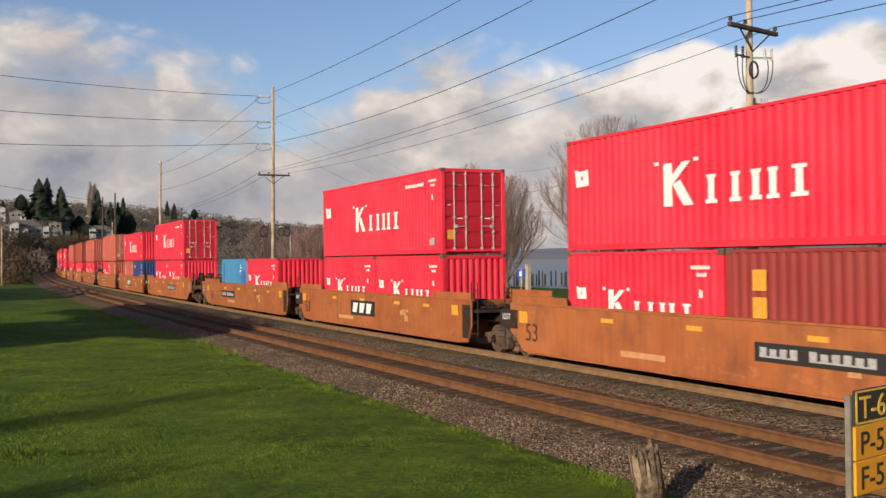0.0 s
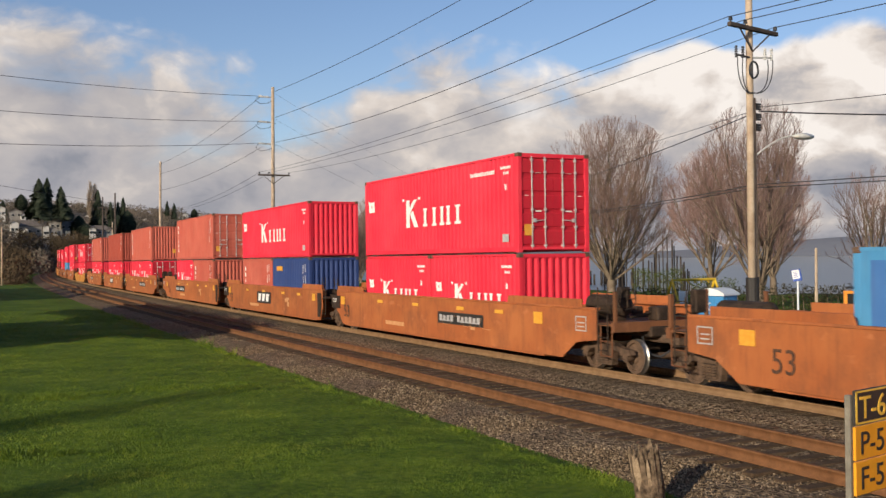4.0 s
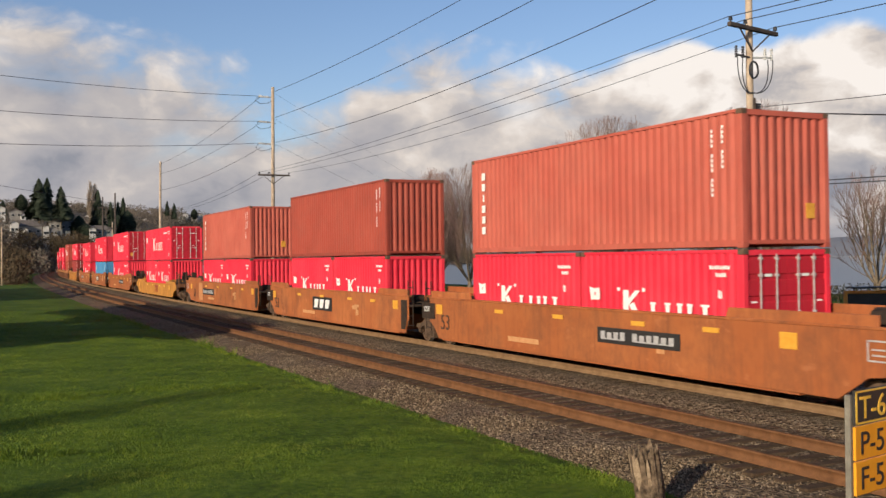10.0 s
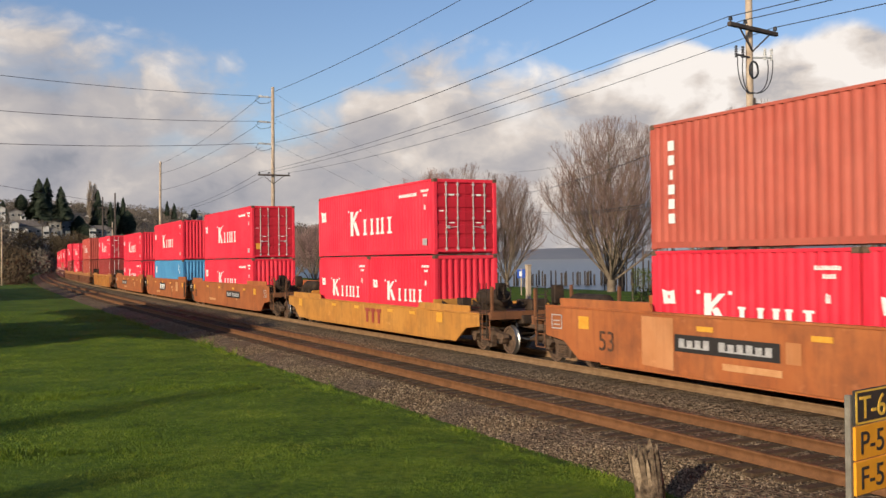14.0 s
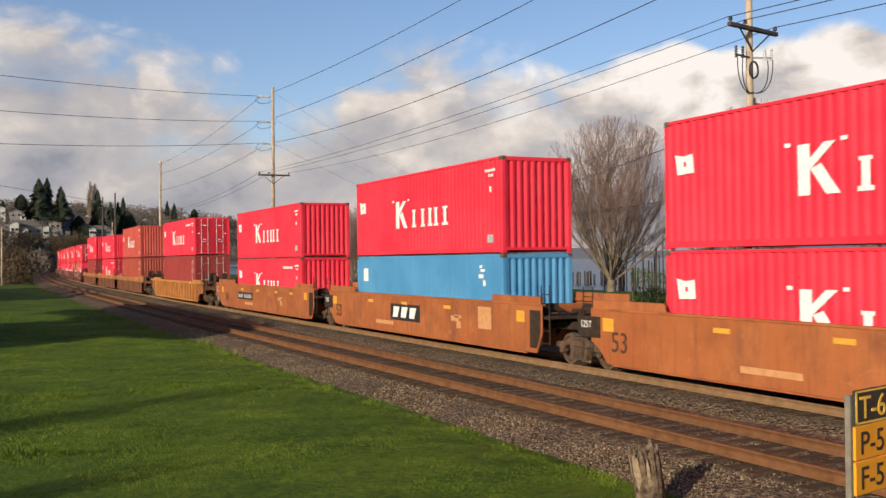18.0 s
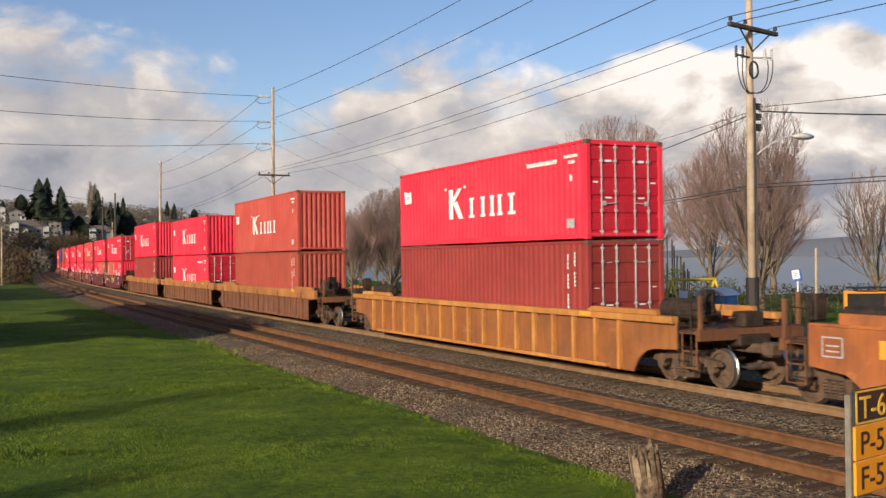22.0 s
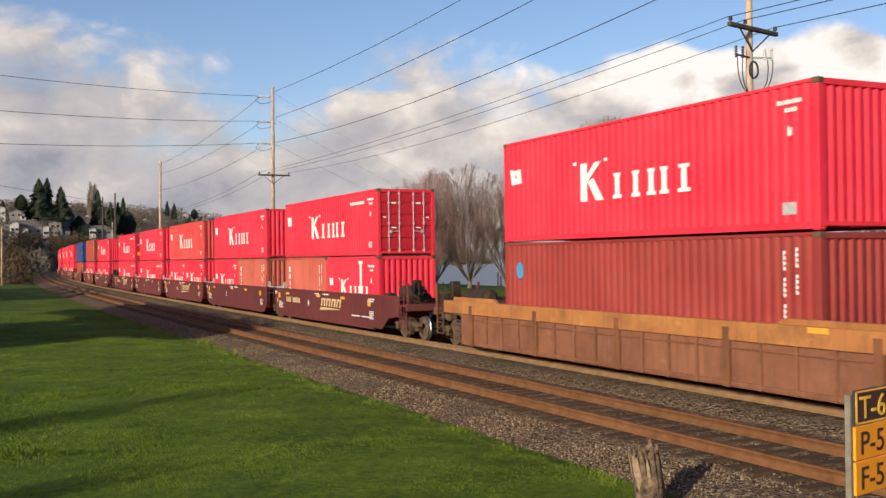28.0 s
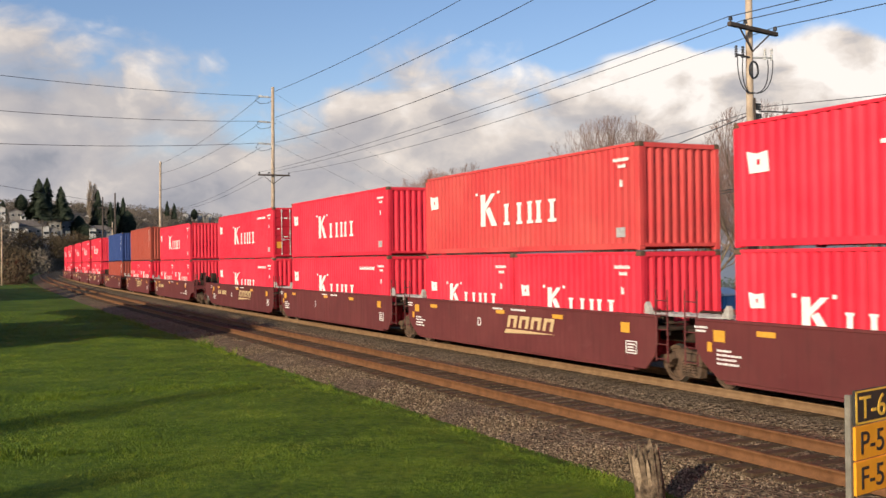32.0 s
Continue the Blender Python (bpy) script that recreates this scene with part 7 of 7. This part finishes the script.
def split_ring(bm, n, radius, top, rng, hollow):
    """A weathered bole, fluted down its sides, with a broken top."""
    rings = []
    for j, f in enumerate((-0.5, 0.0, 0.30, 0.58, 0.80, 1.0)):
        ring = []
        for i in range(n):
            a = 2 * math.pi * i / n
            flute = (0.07, -0.08, 0.05, -0.12, 0.0)[i % 5]
            r = radius * (1.12 - 0.16 * max(0.0, f)) * (1 + 0.10 * noise.noise((math.cos(a) * 2.4, math.sin(a) * 2.4, f * 0.4)) + flute * (0.5 + 0.5 * f))
            z = f * top
            if j >= 4:
                z += (0.16 * noise.noise((math.cos(a) * 1.7 + 3, math.sin(a) * 1.7, 1.0)) + (0.05, -0.03, 0.02, -0.10, 0.0)[i % 5]) * (1.0 if j == 5 else 0.4)
            ring.append(bm.verts.new((math.cos(a) * r, math.sin(a) * r, z)))
        rings.append(ring)
    rings.append([bm.verts.new((v.co.x * 0.5, v.co.y * 0.5, v.co.z - hollow + rng.uniform(-0.05, 0.05))) for v in rings[-1]])
    for a, b in zip(rings, rings[1:]):
        for i in range(n):
            bm.faces.new((a[i], a[(i + 1) % n], b[(i + 1) % n], b[i]))
    bm.faces.new(rings[-1][::-1])


bm = bmesh.new()
split_ring(bm, 30, 0.172, 0.45, rng, 0.17)
part("bole", bm, STUMP_WOOD, stump)
for k in range(9):
    a = 2.9 + k * 0.36
    bm = bmesh.new()
    h = rng.uniform(0.30, 0.56)
    w = rng.uniform(0.018, 0.036)
    outline = [(-w, -0.12), (w, -0.12), (w * 0.9, h * 0.7), (w * 0.3, h), (-w * 0.5, h * 0.9), (-w, h * 0.6)]
    prism(bm, outline, -0.012, 0.014)
    part("splinter", bm, SPLINTER_WOOD if k % 3 != 1 else STUMP_WOOD, stump, "pale split wood", pose(math.cos(a) * 0.172, math.sin(a) * 0.172, 0.0, 0, 0, math.degrees(a) + 90) @ pose(0, 0, 0, rng.uniform(3, 7), rng.uniform(-4, 4), 0))

SIGN_YELLOW = surface("yellow reflective sheeting", (0.70, 0.285, 0.015), (0.78, 0.34, 0.022), 5, 0.4, bump=0.02)
LETTER_YELLOW = surface("pale yellow reflective lettering", (0.68, 0.42, 0.05), (0.74, 0.47, 0.07), 5, 0.4, bump=0.02)
POST_GREY = surface("dull galvanised sign post", (0.13, 0.115, 0.09), (0.22, 0.195, 0.155), 6, 0.7, bump=0.1)
board = thing("speed_board", "railway speed board of three stacked plates, yellow and black", "railway sign", m=pose(-7.126, -7.944, 0.0, 0, 0, 104))
bm = bmesh.new()
bevel_box(bm, -0.03, 0.03, 0.02, 0.08, -0.5, 1.56, 0.008)
part("post", bm, POST_GREY, board, "", pose(-0.25, 0, 0))
bm = bmesh.new()
bevel_box(bm, -0.03, 0.03, 0.02, 0.08, -0.5, 1.56, 0.008)
part("post", bm, POST_GREY, board, "", pose(0.62, 0, 0))
for z0, z1, face, ink, text in ((1.27, 1.61, BLACK, LETTER_YELLOW, "T-6"), (0.935, 1.265, SIGN_YELLOW, BLACK, "P-5"), (0.60, 0.93, SIGN_YELLOW, BLACK, "F-5")):
    bm = bmesh.new()
    bevel_box(bm, -0.24, 0.68, -0.01, 0.02, z0, z1 - 0.006, 0.008)
    pl = part("sign_plate", bm, face, board, "black plate with yellow edge" if face is BLACK else "yellow plate")
    if face is BLACK:
        bm = bmesh.new()
        for a in ((-0.23, 0.67, z0 + 0.008, z0 + 0.026), (-0.23, 0.67, z1 - 0.032, z1 - 0.014), (-0.23, -0.202, z0 + 0.008, z1 - 0.014), (0.642, 0.67, z0 + 0.008, z1 - 0.014)):
            box(bm, a[0], a[1], -0.016, -0.008, a[2], a[3])
        part("border", bm, LETTER_YELLOW, pl)
    letters(text, 0.31, ink, pl, pose(-0.165, -0.014, z0 + 0.055, 90) @ Matrix.Diagonal((1.16, 1, 1, 1)), "painted characters")


# ---- grass and stones ----
def grass_material():
    m, nt, b, co = base_mat("grass blades")
    g = nt.nodes.new("ShaderNodeNewGeometry")
    # patch colours in the shading of lawn undulations, besides the grass's own tones
    patch, spot = noise_tex(nt, stretched(nt, co, 1.0, 0.45, 1.0), 0.9, 4), noise_tex(nt, co, 4.5, 4, 0.7)
    tone = maths(nt, "ADD", maths(nt, "MULTIPLY", g.outputs["Random Per Island"], 0.36), maths(nt, "ADD", maths(nt, "MULTIPLY", patch, 0.60), maths(nt, "MULTIPLY", spot, 0.44)))
    tone = maths(nt, "MULTIPLY", tone, 0.92)
    nt.links.new(ramp(nt, tone, [(0.42, (0.019, 0.043, 0.003)), (0.60, (0.070, 0.124, 0.007)), (0.76, (0.150, 0.205, 0.012)), (0.98, (0.26, 0.25, 0.03))]), b.inputs["Base Color"])
    b.inputs["Roughness"].default_value = 0.6
    b.inputs["Specular IOR Level"].default_value = 0.25
    return m


gen = np.random.default_rng(7)
BLADES = grass_material()


def blades(name, x, y, z, hgt, wid, label):
    n = len(x)
    a = gen.uniform(0, 2 * np.pi, n)
    lean = gen.normal(0, 0.45, (n, 2)) * hgt[:, None]
    base = np.stack([x, y, z], 1)
    side = np.stack([np.cos(a) * wid, np.sin(a) * wid, np.zeros(n)], 1)
    tip = base + np.stack([lean[:, 0], lean[:, 1], hgt], 1)
    v = np.stack([base - side, base + side, tip], 1).reshape(-1, 3)
    f = np.arange(3 * n).reshape(-1, 3)
    tagged(new(name, from_arrays(name, v, f, BLADES)), label, "grass", kind="stuff")


def lawn_z(x, y):
    t = np.clip((-7.0 - y) / 1.2, 0, 1)
    return -0.42 + 0.10 * t + 0.05 * np.clip((-12 - y) / 6, 0, 1)


def bend(x, y):
    """Follows the gentle bend of the tracks."""
    k = 0.000356 / 153.0
    s = np.maximum(-x, 0)
    return y + k * s ** 3 / 6 + 0.006 * np.maximum(s - 72, 0)


# lawn in front of the camera, thinning with distance
n = 900000
d = 7.5 * (75 / 7.5) ** (gen.random(n) ** 0.85)
a = math.atan2(WAY.x, WAY.y) + np.radians(gen.uniform(-26, 16, n))
x, y = EYE.x + np.sin(a) * d, EYE.y + np.cos(a) * d
ragged = np.sin(x * 1.9 + 2 * np.sin(x * 0.7)) * np.sin(x * 0.83 + 0.6) + 0.6 * np.sin(x * 4.7 + 1.3 * np.sin(x * 1.7))
edge = -7.08 - 0.16 * np.sin(x * 0.45) * np.sin(x * 0.23 + 1) + 0.13 * ragged
keep = y < edge
x, y, d = x[keep], y[keep], d[keep]
tuft = sum(np.sin(x * math.cos(q) * f + y * math.sin(q) * f + q * 7) for q, f in ((0.3, 1.7), (1.4, 2.9), (2.2, 4.3), (2.9, 6.1), (0.9, 9.7))) / 2.6
h = (0.012 + 0.020 * gen.random(len(x)) ** 1.6) * np.clip(1 + 0.4 * tuft, 0.5, 1.8) * (1 + d / 80)
# two strips of longer grass, added in place of shadow streaks on the lawn
for xs_, y0, y1, wide in ((-26.2, -16.5, -8.2, 0.55), (-18.2, -16.0, -12.6, 0.40)):
    shade_streak = np.exp(-((x - xs_ - 0.35 * np.sin(y * 1.3)) / wide) ** 2) * np.clip((y1 - y) / 1.5, 0, 1) * np.clip(0.8 + 0.5 * tuft, 0, 1.4)
    h = h * (1 + 3.0 * shade_streak)
near_edge = np.clip(1 - (edge[keep] - y) / 0.5, 0, 1)
h = h * (1 + (2.6 + 2.8 * (x < -30)) * near_edge * gen.random(len(x)) * np.clip(1 + 0.7 * ragged[keep], 0.3, 2.0))
blades("lawn_grass", x, bend(x, y), lawn_z(x, y) - 0.01, h, 0.0024 + 0.00024 * d, "bright green uneven mown grass of the lawn")

STONE = sliver_material("crushed grey stones", [(0.0, (0.050, 0.034, 0.021)), (0.35, (0.125, 0.088, 0.054)), (0.8, (0.21, 0.150, 0.095)), (1.0, (0.35, 0.265, 0.175))])
OCTA = np.array([(1, 0, 0), (-1, 0, 0), (0, 1, 0), (0, -1, 0), (0, 0, 1), (0, 0, -1)], dtype=float)
OCTF = np.array([(0, 2, 4), (2, 1, 4), (1, 3, 4), (3, 0, 4), (2, 0, 5), (1, 2, 5), (3, 1, 5), (0, 3, 5)])


def stones(name, x, y, z, size, label):
    n = len(x)
    v = OCTA[None] * size[:, None, None] * gen.uniform(0.55, 1.35, (n, 6, 1)) + gen.normal(0, 0.16, (n, 6, 3)) * size[:, None, None]
    a = gen.uniform(0, 2 * np.pi, n)
    c, s = np.cos(a)[:, None], np.sin(a)[:, None]
    t = gen.uniform(-0.6, 0.6, n)
    vx, vy, vz = v[..., 0], v[..., 1], v[..., 2]
    vx, vz = vx * np.cos(t)[:, None] - vz * np.sin(t)[:, None], vx * np.sin(t)[:, None] + vz * np.cos(t)[:, None]
    v = np.stack([vx * c - vy * s, vx * s + vy * c, vz * 0.8], -1) + np.stack([x, y, z], 1)[:, None, :]
    f = (OCTF[None] + (np.arange(n) * 6)[:, None, None]).reshape(-1, 3)
    tagged(new(name, from_arrays(name, v.reshape(-1, 3), f, STONE)), label, "ballast stones", kind="stuff")


def spread(n, o0, o1, power=1.8, far=60.0):
    s = -4 - far * gen.random(n) ** power
    o = gen.uniform(o0, o1, n)
    return s, o


s, o = spread(52000, SECOND - 3.0, SECOND - 1.25)
z = np.interp(o, [SECOND - 2.75, SECOND - 1.75, SECOND - 1.25, SECOND - 0.72], [-0.47, -0.27, -0.225, -0.21])
stones("ballast_shoulder_stones", s, bend(s, o), z, gen.uniform(0.013, 0.034, len(s)), "loose grey crushed stones on the track shoulder")
s, o = spread(46000, SECOND + 1.25, -1.6)
z = np.interp(o, [SECOND + 1.7, SECOND + 2.6, -2.5, -1.75], [-0.20, -0.30, -0.42, -0.20])
stones("ballast_middle_stones", s, bend(s, o), np.maximum(z, -0.33), gen.uniform(0.013, 0.034, len(s)), "loose grey crushed stones between the two tracks")
s, o = spread(22000, SECOND - 1.25, SECOND + 1.25)
keep = (np.abs(np.abs(o - SECOND) - 0.753) > 0.09) & ((s / 0.52) % 1.0 > 0.0)
stones("ballast_track_stones", s[keep], bend(s, o)[keep], np.full(keep.sum(), -0.215), gen.uniform(0.010, 0.022, keep.sum()), "brown-stained small stones between the rails")


# ---- ties of the tracks, one by one ----
tie_me.materials.append(TIE)
rng = random.Random(4)
near_track = thing("track_ties_empty", "row of weathered timber ties under the empty track", "railway ties", kind="structure")
far_track = thing("track_ties_main", "row of weathered timber ties under the train", "railway ties", kind="structure")
for holder, off, s0, s1, step in ((near_track, SECOND, -110.0, 8.0, 0.52), (far_track, 0.0, -60.0, 4.0, 0.56)):
    s = s0
    while s < s1:
        m = rail_pose(s + rng.uniform(-0.03, 0.03), off + rng.uniform(-0.05, 0.05), rng.uniform(-0.012, 0.006)) @ pose(0, 0, 0, 0, 0, rng.uniform(-1.2, 1.2))
        part("tie", tie_me, None, holder, "", m)
        s += step


motions()
